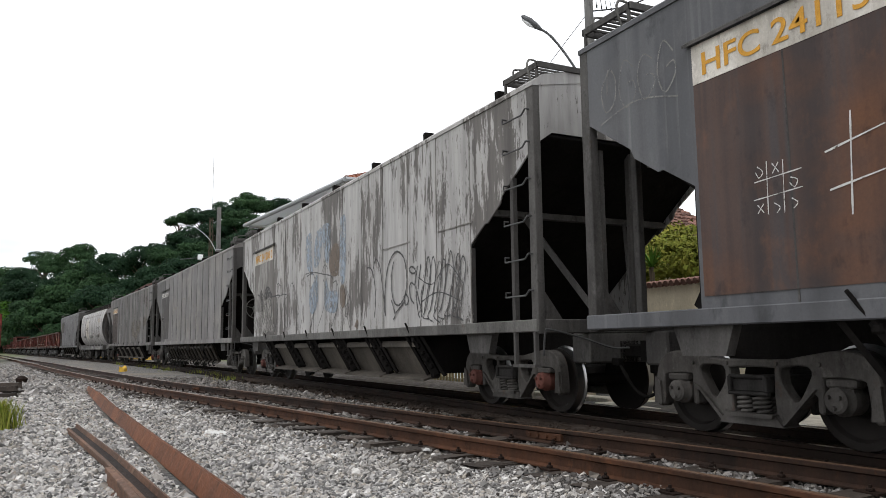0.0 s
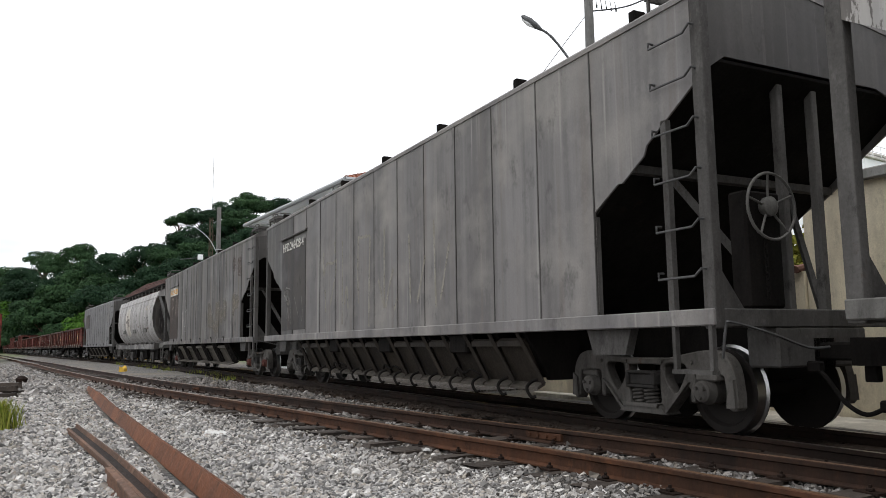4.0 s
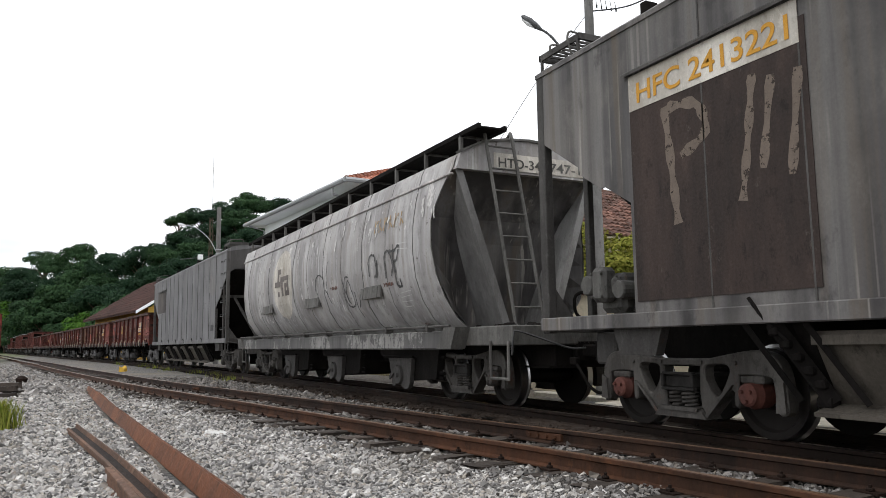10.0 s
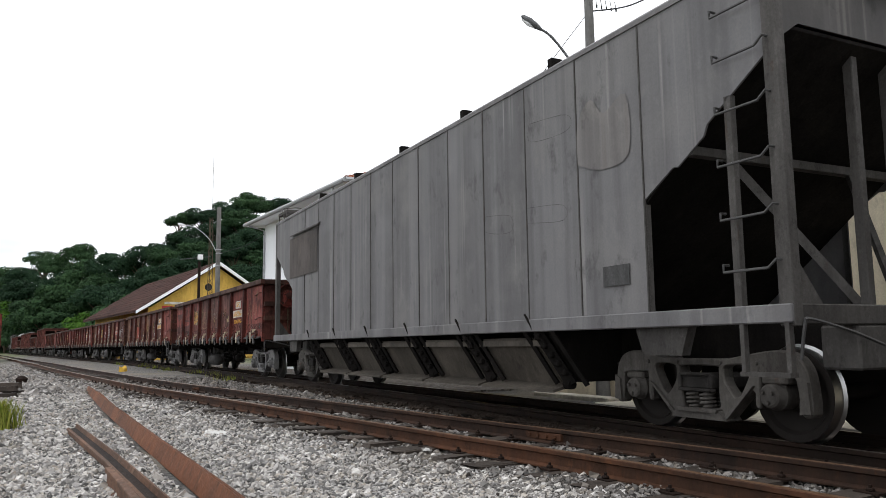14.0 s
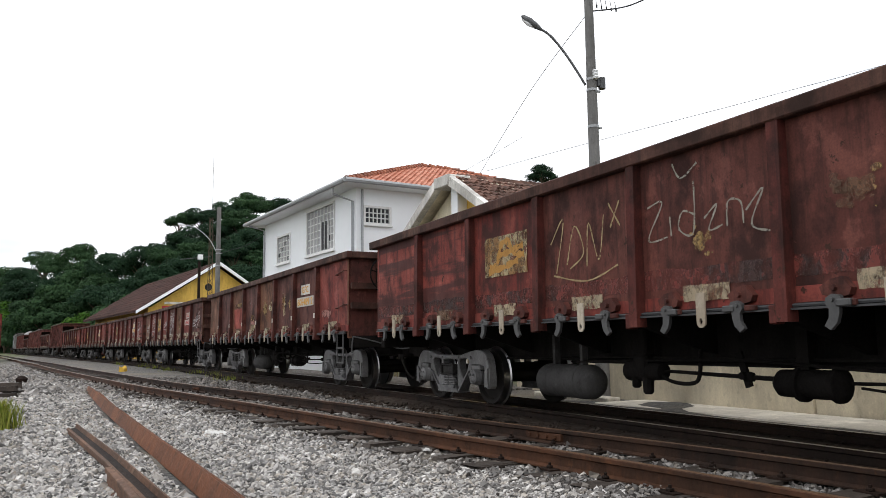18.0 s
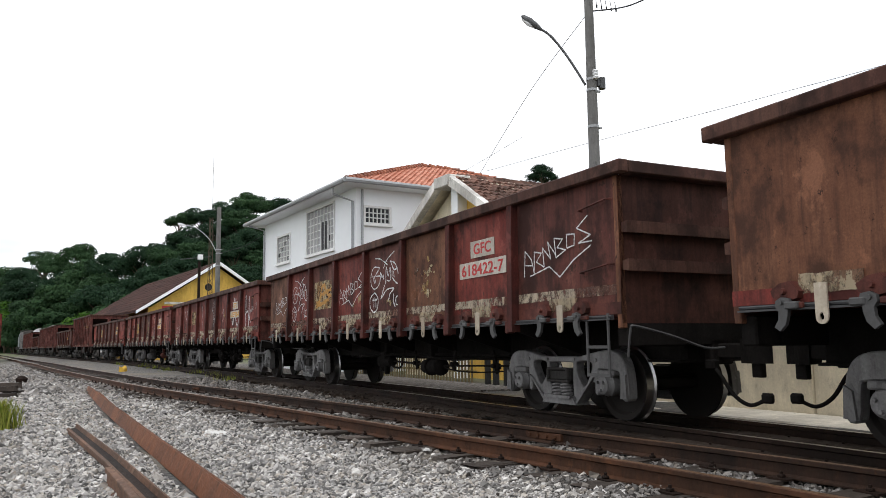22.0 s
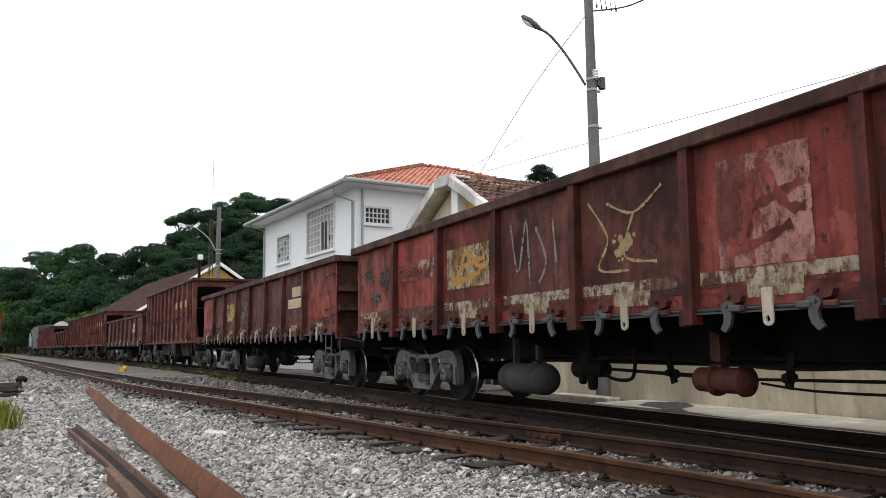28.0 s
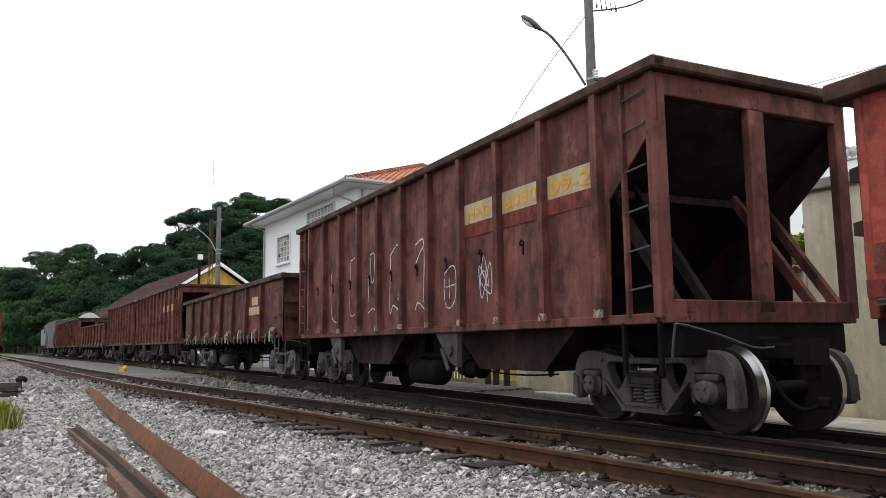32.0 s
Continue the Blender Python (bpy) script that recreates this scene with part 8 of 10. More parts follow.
hopper(23.75, 39.25, M_GREY_PALE, "dusty grey covered hopper wagon with brown repair plate and scraped streaks", None, "HFD.246428-4", M_INK_WHITE, M_BROWN_DUSTY, 14, 2, brake_front=True, valve=False, panel_mats=[M_GREY_PALE] * 11 + [M_GREY_DARKER],
       paints=[marks_7, marks_8, marks_9, marks_10, ("fills", M_DUST_CLOUD, [[(5.72 + (y - 5.72) * k, 2.05 + (z - 2.05) * k) for y, z in DUST] for k in (1.2, 0.95, 0.7, 0.45)]),
               ("strokes", M_SPRAY_GREY, 0.05, [[(5.77, 2.22), (5.71, 2.26), (5.61, 2.24), (5.5, 2.23), (5.4, 2.22)], [(5.57, 1.7), (5.52, 1.61), (5.46, 1.46)]])])
marks_11 = ("fills", M_SPRAY_FADED, [[(-1.66, 1.84), (-1.69, 2.17), (-1.8, 2.36), (-2.09, 2.35), (-2.3, 2.12), (-2.51, 1.81), (-2.83, 1.74), (-2.84, 1.88), (-2.98, 1.72), (-3.16, 1.45), (-3.09, 1.25), (-2.94, 1.2), (-2.8, 1.41), (-2.37, 1.5), (-1.82, 1.57)],
                                         [(-2.91, 1.98), (-2.94, 2.23), (-3.09, 2.35), (-3.4, 2.33), (-3.57, 2.18), (-3.62, 1.94), (-3.57, 1.65), (-3.41, 1.36), (-3.2, 1.38), (-3.12, 1.7), (-2.95, 1.83)]])
marks_12 = ("fills", M_SPRAY_FADED, [[(-3.68, 1.67), (-3.68, 1.99), (-3.83, 2.08), (-4.0, 2.03), (-4.05, 1.87), (-3.97, 1.63)], [(-4.07, 2.0), (-4.08, 2.31), (-4.25, 2.38), (-4.52, 2.31), (-4.62, 2.11), (-4.57, 1.78), (-4.36, 1.64), (-4.12, 1.79)]])
marks_13 = ("strokes", M_SPRAY_GREY, 0.028, [[(-1.7, 1.75), (-1.65, 2.05), (-1.77, 2.37), (-2.12, 2.41), (-2.36, 2.22), (-2.62, 1.91), (-2.9, 1.97)], [(-2.87, 1.95), (-2.86, 2.25), (-3.02, 2.4), (-3.41, 2.4), (-3.63, 2.27), (-3.75, 2.09)], [(-3.65, 2.1), (-3.84, 2.14), (-4.01, 2.09), (-4.09, 1.97), (-4.06, 1.74)],
                                                [(-3.93, 2.12), (-4.02, 2.37), (-4.26, 2.44), (-4.52, 2.43), (-4.66, 2.35)], [(-1.38, 1.35), (-1.44, 1.6), (-1.7, 1.73)]])
marks_14 = ("strokes", M_SPRAY_BLACK, 0.03, [[(-1.95, 2.0), (-2.1, 1.95), (-2.15, 1.75), (-2.0, 1.6), (-1.85, 1.68)], [(-2.3, 1.5), (-2.35, 1.62), (-2.8, 1.65), (-2.95, 1.8), (-3.05, 1.75), (-3.15, 1.5)], [(-3.62, 2.2), (-3.67, 1.9), (-3.62, 1.6)], [(-4.06, 2.05), (-4.12, 1.85), (-4.3, 1.7), (-4.5, 1.75), (-4.6, 1.95), (-4.55, 2.15)]])
marks_15 = ("strokes", M_SPRAY_OCHRE, 0.12, [[(5.88, 3.0), (5.82, 2.4), (5.77, 1.9)], [(5.84, 2.98), (5.5, 2.92), (5.4, 2.65), (5.7, 2.5)]])
marks_16 = ("strokes", M_SPRAY_OCHRE, 0.10, [[(4.88, 2.98), (4.95, 2.5), (5.04, 1.98)], [(4.70, 2.92), (4.82, 2.2)], [(4.45, 2.9), (4.56, 2.1)]])
hopper(40.5, 56.45, M_GREY_DARK, "dark grey covered hopper wagon with streaks and faded spray letters", M_PLATE_WHITE, "HFC 2413221", M_INK_YELLOW, M_BROWN_PATCH, 5, 5,
       paints=[marks_11, marks_12, marks_13, marks_14, marks_15, marks_16, ("fills", M_SPRAY_FADED, [[(-5.33, 1.85), (-5.28, 2.40), (-5.6, 2.47), (-6.1, 2.40), (-6.22, 2.2), (-6.0, 2.03), (-5.65, 1.97), (-5.58, 1.8)]]),
               ("strokes", M_SPRAY_GREY, 0.022, [[(-5.24, 1.83), (-5.23, 2.42), (-5.58, 2.52), (-5.9, 2.48), (-6.2, 2.40), (-6.34, 2.31)]]),
               ("fills", M_BROWN_FADED, [[(-5.34, 3.16), (-5.32, 3.58), (-5.62, 3.6), (-5.66, 3.2)], [(-5.95, 3.02), (-5.95, 3.5), (-6.4, 3.5), (-6.42, 2.98)]]),
               ("fills", M_WHITE_PAPER, [[(y, z), (y - 0.012, z + 0.03), (y - 0.03, z + 0.01), (y - 0.022, z - 0.05)] for y, z in ((2.9, 3.0), (2.72, 2.75), (2.6, 2.3), (2.45, 2.35), (3.3, 2.25), (3.05, 1.95), (2.75, 1.7), (2.5, 2.05), (2.3, 2.1), (2.62, 1.5))])])
tank_hopper(57.5, 72.6)
hopper(74.3, 89.65, M_GREY_BLUE, "plain grey covered hopper wagon with welded side plates", None, "", M_INK_WHITE, None, 5, 4,
       paints=[("patch", M_BROWN_GREY, 4.15, 6.3, 2.45, 3.4), ("fills", M_GREY_PALE, [[(-5.1, 2.75), (-5.12, 3.2), (-5.35, 3.4), (-5.55, 3.2), (-5.9, 3.3), (-5.92, 2.7), (-5.5, 2.62)]]),
               ("strokes", M_SPRAY_SMOKE, 0.006, [[(-4.18, 3.45), (-4.92, 3.36), (-4.92, 3.18), (-4.2, 3.23), (-4.18, 3.45)], [(-3.1, 2.5), (-3.7, 2.42), (-3.7, 2.22), (-3.1, 2.3), (-3.1, 2.5)], [(-4.1, 2.45), (-4.8, 2.37), (-4.8, 2.2), (-4.1, 2.27)], [(-5.0, 1.75), (-5.02, 1.5)], [(-5.1, 1.7), (-5.06, 1.62)]]),
               ("patch", M_BOARD_GREY, -5.86, -5.46, 1.42, 1.62)])

def crisp(lines):
    """Straight strokes with sharp corners."""
    out = []
    for ln in lines:
        pts = [ln[0]]
        for (a, b), (c, d) in zip(ln, ln[1:]):
            pts += [(a + (c - a) * f, b + (d - b) * f) for f in (0.06, 0.5, 0.94, 1.0)]
        out.append(pts)
    return out


JAG = [[(0, 0), (0.02, 0.55), (0.12, 0.35), (0.16, 0.05)], [(0.01, 0.25), (0.13, 0.22)], [(0.16, 0.05), (0.17, 0.5), (0.28, 0.45), (0.2, 0.28), (0.32, 0.15)], [(0.32, 0.15), (0.30, 0.55), (0.42, 0.3), (0.38, 0.65), (0.5, 0.35)],
       [(0.5, 0.3), (0.48, 0.7), (0.6, 0.65), (0.52, 0.5), (0.64, 0.42), (0.5, 0.3)], [(0.66, 0.45), (0.66, 0.72), (0.77, 0.7), (0.76, 0.48), (0.66, 0.45)], [(0.95, 1.0), (0.8, 0.8), (0.98, 0.62), (0.82, 0.5), (1.0, 0.5)], [(0.1, 0.0), (0.4, 0.14), (0.55, -0.1), (0.75, 0.2), (0.98, 0.42)]]
POINTED_TAG = crisp([[(1.46 - 1.28 * u, 1.64 + 0.55 * v) for u, v in ln] for ln in JAG])
CROWN_A = [[(-0.41, 2.36), (-0.64, 2.33), (-0.82, 2.26), (-0.96, 2.2)], [(-0.78, 2.16), (-0.94, 2.29), (-1.25, 2.4)], [(-0.61, 2.18), (-0.35, 2.21), (-0.21, 2.08), (-0.22, 1.91), (-0.38, 1.83), (-0.57, 1.89), (-0.64, 2.03), (-0.42, 2.06), (-0.59, 2.16)], [(-0.29, 2.07), (-0.38, 1.93)], [(-0.36, 2.06), (-0.44, 1.93)],
           [(-0.69, 2.01), (-0.64, 2.1), (-0.8, 1.97), (-0.77, 2.06)], [(-0.88, 1.88), (-0.91, 2.17), (-0.99, 2.01), (-1.08, 2.15), (-1.09, 1.94), (-0.93, 1.94)], [(-1.16, 2.09), (-1.16, 1.98)], [(-1.21, 2.08), (-1.24, 1.96)]]
CROWN_B = [[(-1.06, 2.25), (-1.27, 2.2), (-1.41, 2.02), (-1.42, 1.87), (-1.31, 1.88), (-1.16, 1.97)], [(-1.11, 2.23), (-1.23, 2.1), (-1.38, 2.11)], [(-0.66, 1.64), (-0.83, 1.87), (-0.69, 1.66), (-0.91, 1.78), (-1.23, 1.79), (-1.07, 1.71), (-0.99, 1.59)], [(-0.38, 1.77), (-0.18, 1.68), (-0.17, 1.53), (-0.34, 1.43), (-0.5, 1.5), (-0.53, 1.66), (-0.38, 1.77)],
           [(-0.27, 1.64), (-0.49, 1.64)], [(-0.35, 1.69), (-0.34, 1.49)], [(-0.44, 1.67), (-0.44, 1.5)], [(-1.23, 1.7), (-1.21, 1.59), (-1.28, 1.48)], [(-1.41, 1.66), (-1.31, 1.63), (-1.32, 1.52), (-1.44, 1.52)]]
POINTED = [("strokes", M_SPRAY_WHITE, 0.019, POINTED_TAG), ("strokes", M_SPRAY_WHITE, 0.027, CROWN_A), ("strokes", M_SPRAY_WHITE, 0.031, CROWN_B)]


def moved(lines, k, d):
    return [[(y * k + d, z) for y, z in ln] for ln in lines]


def label_panel(ground, mark, y0, y1, z0, z1, seed):
    """A repainted panel with the worn bars of an emblem on it; u runs from its left end."""
    def at(*uv):
        return [(y1 + (y0 - y1) * u, z0 + (z1 - z0) * v) for u, v in uv]
    bars = [at((0.12, 0.24), (0.30, 0.30), (0.42, 0.78), (0.62, 0.84)), at((0.34, 0.52), (0.60, 0.56), (0.92, 0.66)), at((0.10, 0.13), (0.45, 0.20), (0.80, 0.32)), at((0.58, 0.80), (0.76, 0.48), (0.94, 0.44))]
    return [("blot", ground, y0, y1, z0, z1, seed, 0.04), ("strokes", mark, 0.10, bars)]


marks_17 = ("strokes", M_SPRAY_TAN, 0.022, [[(1.35, 1.62), (1.2, 2.2), (1.45, 1.95)], [(1.15, 1.7), (1.0, 2.1), (0.85, 1.8), (1.1, 1.65)], [(0.8, 1.65), (0.75, 2.1), (0.6, 1.7), (0.5, 2.15)], [(0.42, 2.25), (0.25, 2.0)], [(0.25, 2.25), (0.4, 2.0)], [(1.4, 1.6), (0.8, 1.5), (0.3, 1.62)]])
marks_18 = ("strokes", M_SPRAY_DUST, 0.022, [[(-0.15, 2.1), (-0.35, 2.12), (-0.15, 1.8), (-0.4, 1.8)], [(-0.45, 1.8), (-0.44, 1.98)], [(-0.75, 2.25), (-0.72, 1.8), (-0.55, 1.85), (-0.6, 2.0), (-0.75, 1.95)], [(-0.85, 1.9), (-1.0, 2.0), (-0.9, 1.8), (-1.05, 1.82)], [(-1.1, 1.8), (-1.12, 2.0), (-1.25, 1.98), (-1.27, 1.8)], [(-1.3, 1.9), (-1.48, 2.05), (-1.35, 1.78), (-1.55, 1.7)], [(-0.5, 2.45), (-0.6, 2.3), (-0.8, 2.4)]])
marks_19 = ("strokes", M_SPRAY_TAN, 0.02, [[(-5.1, 2.15), (-5.25, 1.75), (-5.5, 2.1)], [(-5.2, 1.5), (-5.35, 1.45), (-5.4, 1.75), (-5.25, 1.8), (-5.15, 1.6)], [(-5.5, 1.9), (-5.75, 1.6), (-5.7, 1.9)], [(-5.8, 2.35), (-5.95, 1.75), (-6.3, 2.0)], [(-6.2, 2.4), (-6.35, 2.2)], [(-6.35, 2.4), (-6.2, 2.2)], [(-6.15, 2.3), (-6.4, 2.3)]])
gondola(90.9, 104.45, [M_RED_B, M_RED, M_BROWN, M_BROWN, M_BROWN, M_RED, M_RED_BANDED, M_RED_BANDED], "dark", M_RIM, band=(1.33, 1.5), code="GFC", number="606596-1", wheel_front="red", ladder=False, seed=1,
        paints=[*label_panel(M_CREAM_FLAKE, M_EMBLEM_OCHRE, 1.95, 2.95, 1.7, 2.2, 1), marks_17, marks_18, ("blot", M_YELLOW_FLAKE, -1.0, -0.6, 1.6, 1.85, 8, 0.7), ("blot", M_YELLOW_FLAKE, -2.5, -2.0, 1.75, 2.05, 6, 0.7), ("blot", M_SPRAY_TAN, -3.0, -2.55, 1.6, 1.85, 7, 0.8), ("word", "606596-1", 0.16, M_INK_YELLOW, -3.6, 1.56, 0, 1.0), marks_19])
gondola(106.0, 119.5, [M_RED_B, M_BROWN, M_BROWN, M_ORANGE_B, M_BROWN, M_ORANGE_B, M_BROWN, M_ORANGE_B], "brown", M_RIM, code="GFC", number="606489 2", wheel_front=True, seed=2,
        paints=[("blot", M_YELLOW_FLAKE, 1.78, 2.94, 2.02, 2.13, 11, 0.04), ("blot", M_RED_C, 1.74, 3.05, 1.40, 1.98, 12, 0.03), ("strokes", M_SPRAY_GREY, 0.025, [[(1.1, 2.25), (0.9, 1.8)], [(0.95, 2.2), (0.8, 2.0)]]), ("word", "D", 0.22, M_YELLOW_FLAKE, 0.90, 1.60, -6, 0.14), ("word", "D", 0.22, M_YELLOW_FLAKE, 0.69, 1.57, -6, 0.13),
                ("blot", M_CREAM_FLAKE, 0.35, 0.95, 1.36, 1.46, 13, 0.3), ("blot", M_RED_C, 0.07, 0.34, 1.42, 1.71, 14, 0.06), ("blot", M_PINK_FLAKE, 0.38, 0.95, 1.46, 1.56, 15, 0.4), ("blot", M_YELLOW_FLAKE, -0.9, -0.3, 1.55, 2.15, 16, 0.9), ("blot", M_CREAM_FLAKE, -1.35, -0.85, 1.7, 2.0, 17, 0.9), ("blot", M_CREAM_FLAKE, -2.6, -2.1, 1.55, 2.2, 18, 0.9), ("blot", M_YELLOW_FLAKE, -3.0, -2.65, 1.7, 1.95, 19, 0.9), ("blot", M_PINK_FLAKE, -5.9, -5.1, 1.4, 1.65, 20, 0.6)])
gondola(120.95, 134.7, [M_BROWN, M_RED, M_ORANGE_B, M_BROWN, M_RED, M_BROWN, M_RED, M_ORANGE_B], "dark", M_RIM, code="GFC", number="618422-7", ink=M_INK_RED, wheel_front=False, seed=3, rear_name=True,
        paints=[*label_panel(M_CREAM_FLAKE, M_EMBLEM_OCHRE, 1.9, 3.1, 1.62, 2.2, 21), *POINTED, ("strokes", M_SPRAY_WHITE, 0.019, moved(POINTED_TAG, 1, 4.85)), ("strokes", M_SPRAY_WHITE, 0.021, moved(CROWN_A, 0.9, 4.95)), ("strokes", M_SPRAY_WHITE, 0.024, moved(CROWN_B, 0.9, 4.95)),
                ("blot", M_YELLOW_FLAKE, -2.3, -1.98, 1.9, 2.08, 22, 0.6), ("blot", M_CREAM_FLAKE, -2.75, -2.3, 1.85, 2.05, 23, 0.7), ("blot", M_YELLOW_FLAKE, -2.55, -2.15, 1.6, 1.9, 24, 0.7), ("blot", M_ORANGE, -2.2, -1.9, 1.55, 1.72, 25, 0.7), ("blot", M_CREAM_FLAKE, -2.65, -2.4, 1.5, 1.78, 26, 0.6), ("blot", M_YELLOW_FLAKE, -2.6, -2.4, 2.08, 2.2, 27, 0.7),
                ("strokes", M_SPRAY_WHITE, 0.019, moved(POINTED_TAG, 1.02, -6.65)), ("blot", M_YELLOW_FLAKE, 0.55, 0.8, 1.5, 1.72, 28, 0.8), ("blot", M_SPRAY_TAN, 0.15, 0.45, 1.55, 1.85, 29, 0.8), ("blot", M_SPRAY_TAN, -1.2, -0.8, 1.5, 1.66, 30, 0.9)])
marks_20 = ("strokes", M_SPRAY_WHITE, 0.022, [[(0.93, 2.39), (0.91, 1.5)], [(0.38, 2.39), (0.36, 1.53)], [(-0.75, 2.05), (-1.03, 2.39), (-0.94, 1.51)], [(-1.09, 1.56), (-1.16, 1.84), (-1.35, 1.6), (-1.47, 1.81), (-1.6, 1.52)], [(-2.31, 1.93), (-2.54, 2.06), (-2.44, 1.72)]])
marks_21 = ("strokes", M_CHALK, 0.02, [[(6.4, 1.75), (6.3, 1.45), (6.2, 1.7), (6.05, 1.45), (5.95, 1.8)], [(5.85, 1.45), (5.75, 1.78), (5.6, 1.45)], [(5.8, 1.58), (5.66, 1.58)], [(5.3, 1.5), (5.5, 1.5), (5.5, 1.78), (5.3, 1.78)]])
marks_22 = ("strokes", M_SPRAY_WHITE, 0.05, [[(-3.97, 2.35), (-3.88, 1.97), (-3.75, 1.53)], [(-4.16, 2.33), (-4.04, 1.99), (-3.81, 1.53)], [(-4.76, 2.34), (-4.79, 1.93)], [(-3.66, 1.89), (-3.75, 1.56), (-4.03, 1.8), (-4.38, 1.48), (-4.66, 1.95)], [(-4.63, 1.73), (-4.84, 1.5), (-4.9, 1.74)]])
marks_23 = ("strokes", M_SPRAY_WHITE, 0.065, [[(-5.38, 2.33), (-5.38, 1.91), (-5.38, 1.45)], [(-5.32, 1.78), (-5.56, 1.87), (-5.67, 1.76), (-5.72, 1.43)], [(-5.75, 2.28), (-5.76, 1.78), (-5.92, 1.55)]])
marks_24 = ("strokes", M_CHALK_FAINT, 0.013, [[(-6.46, 1.9), (-6.37, 2.02), (-6.4, 2.08), (-6.46, 2.03), (-6.52, 2.08), (-6.55, 2.02), (-6.46, 1.9)]])
gondola(135.95, 149.5, [M_RED, M_RED, M_RED, M_BROWN, M_RED, M_RED, M_RED, M_RED_B], "dark", M_RIM, code="GFC", number="618508-8", seed=4, strip=True,
        paints=[*label_panel(M_YELLOW_FLAKE, M_CREAM_FLAKE, 1.95, 3.0, 1.7, 2.2, 31), marks_20, ("strokes", M_SPRAY_WHITE, 0.03, [[(4.4, 2.3), (4.15, 1.95), (3.9, 2.3)], [(4.15, 1.95), (4.2, 1.5)]]), marks_21, marks_22, marks_23, ("word", "M\u00c3E", 0.15, M_CHALK_FAINT, -5.9, 1.80, 16, 0.36), marks_24, ("blot", M_PINK_FLAKE, -2.5, -2.05, 1.55, 1.95, 33, 0.9), ("blot", M_YELLOW_FLAKE, -2.72, -2.5, 1.75, 2.0, 34, 0.5), ("blot", M_SPRAY_TAN, -2.95, -2.78, 1.6, 1.85, 35, 0.6), ("blot", M_ORANGE, -3.22, -3.08, 1.45, 2.35, 36, 0.5), ("blot", M_YELLOW_FLAKE, -6.2, -5.9, 2.2, 2.3, 37, 0.8)])
marks_25 = ("strokes", M_SPRAY_GREY, 0.05, [[(1.35, 2.3), (1.2, 1.7), (1.0, 2.3), (0.95, 1.55)], [(0.8, 2.2), (0.6, 1.8), (0.75, 1.55)], [(0.45, 2.25), (0.4, 1.75)]])
marks_26 = ("strokes", M_SPRAY_TAN, 0.035, [[(-0.2, 2.3), (-0.5, 1.9), (-0.35, 1.6), (-0.8, 1.55)], [(-0.5, 2.25), (-0.9, 2.1), (-1.3, 2.3)], [(-0.9, 2.1), (-0.75, 1.7), (-1.2, 1.6)]])
marks_27 = ("strokes", M_INK_YELLOW, 0.012, [[(-5.3, 1.95), (-5.5, 1.94)], [(-5.3, 1.85), (-5.75, 1.83)], [(-5.3, 1.75), (-5.6, 1.74)], [(-5.3, 1.65), (-5.5, 1.64)]])
gondola(150.62, 164.22, [M_RED_B, M_RED_B, M_RED_B, M_BROWN, M_BROWN, M_RED, M_RED_C, M_RED_B], "dark", M_RIM, band=(1.3, 1.42), strip=True, code="GFC", number="606457-4", wheel_rear=True, seed=5, heap=0.5,
        paints=[*label_panel(M_CREAM_FLAKE, M_EMBLEM_OCHRE, 1.9, 3.1, 1.62, 2.18, 41), ("blot", M_PINK_PALE, 3.38, 4.86, 1.86, 2.14, 42, 0.05), ("word", "GFD 606 457", 0.17, M_RED_B, 4.75, 1.93, 0, 1.1), ("blot", M_GREEN_FADE, 5.9, 6.6, 1.9, 2.3, 46, 0.9), ("blot", M_GREEN_FADE, 5.2, 5.7, 1.75, 2.25, 47, 0.9), ("blot", M_GREEN_FADE, 5.6, 6.2, 1.5, 1.8, 48, 0.9), *label_panel(M_PINK_FLAKE, M_RED_B, -2.85, -1.95, 1.45, 2.35, 43), marks_25, marks_26, ("blot", M_SPRAY_TAN, -0.95, -0.55, 1.6, 1.95, 44, 0.8), marks_27, ("blot", M_PINK_FLAKE, -6.6, -5.9, 1.42, 1.6, 45, 0.5)])
gondola(165.50, 179.46, [M_RED_B, M_BROWN, M_BROWN, M_BROWN, M_BROWN, M_BROWN, M_BROWN, M_RED_C], "brown", M_RIM, band=(1.30, 1.50), code="GFC", number="618585-1", wheel_front="red", seed=6, heap=0.55,
        paints=[*label_panel(M_CREAM_FLAKE, M_EMBLEM_OCHRE, 1.9, 3.1, 1.64, 2.16, 51), ("blot", M_RED_B, 3.45, 3.95, 1.6, 1.95, 52, 0.15), ("strokes", M_CHALK, 0.012, [[(1.05, 2.2), (1.06, 1.5)], [(1.1, 2.15), (0.9, 2.1), (0.7, 2.15), (0.85, 1.9), (1.05, 1.7)], [(1.0, 1.7), (0.75, 1.8), (0.6, 2.1)], [(0.55, 2.15), (0.5, 1.7)]]),
                ("strokes", M_SPRAY_GREY, 0.012, [[(3.9, 2.0), (3.92, 1.5)], [(-0.3, 2.1), (-0.4, 1.6)], [(-0.7, 2.0), (-0.9, 1.9), (-0.75, 1.7)], [(-2.2, 2.0), (-2.5, 1.7)], [(-4.0, 1.65), (-4.3, 1.5), (-4.6, 1.68)]]), ("blot", M_RED_C, -6.6, -5.2, 1.45, 1.9, 53, 0.4)])
ore_hopper(181.45, 193.15, 1, code="HAD", number="603009-2", label="dark red-brown ribbed ore hopper wagon with cream number band")
gondola(194.7, 208.3, [M_BROWN, M_RED, M_BROWN, M_BROWN, M_RED, M_BROWN, M_BROWN, M_BROWN], "brown", M_RIM, code="GFC", number="606431-8", seed=7)
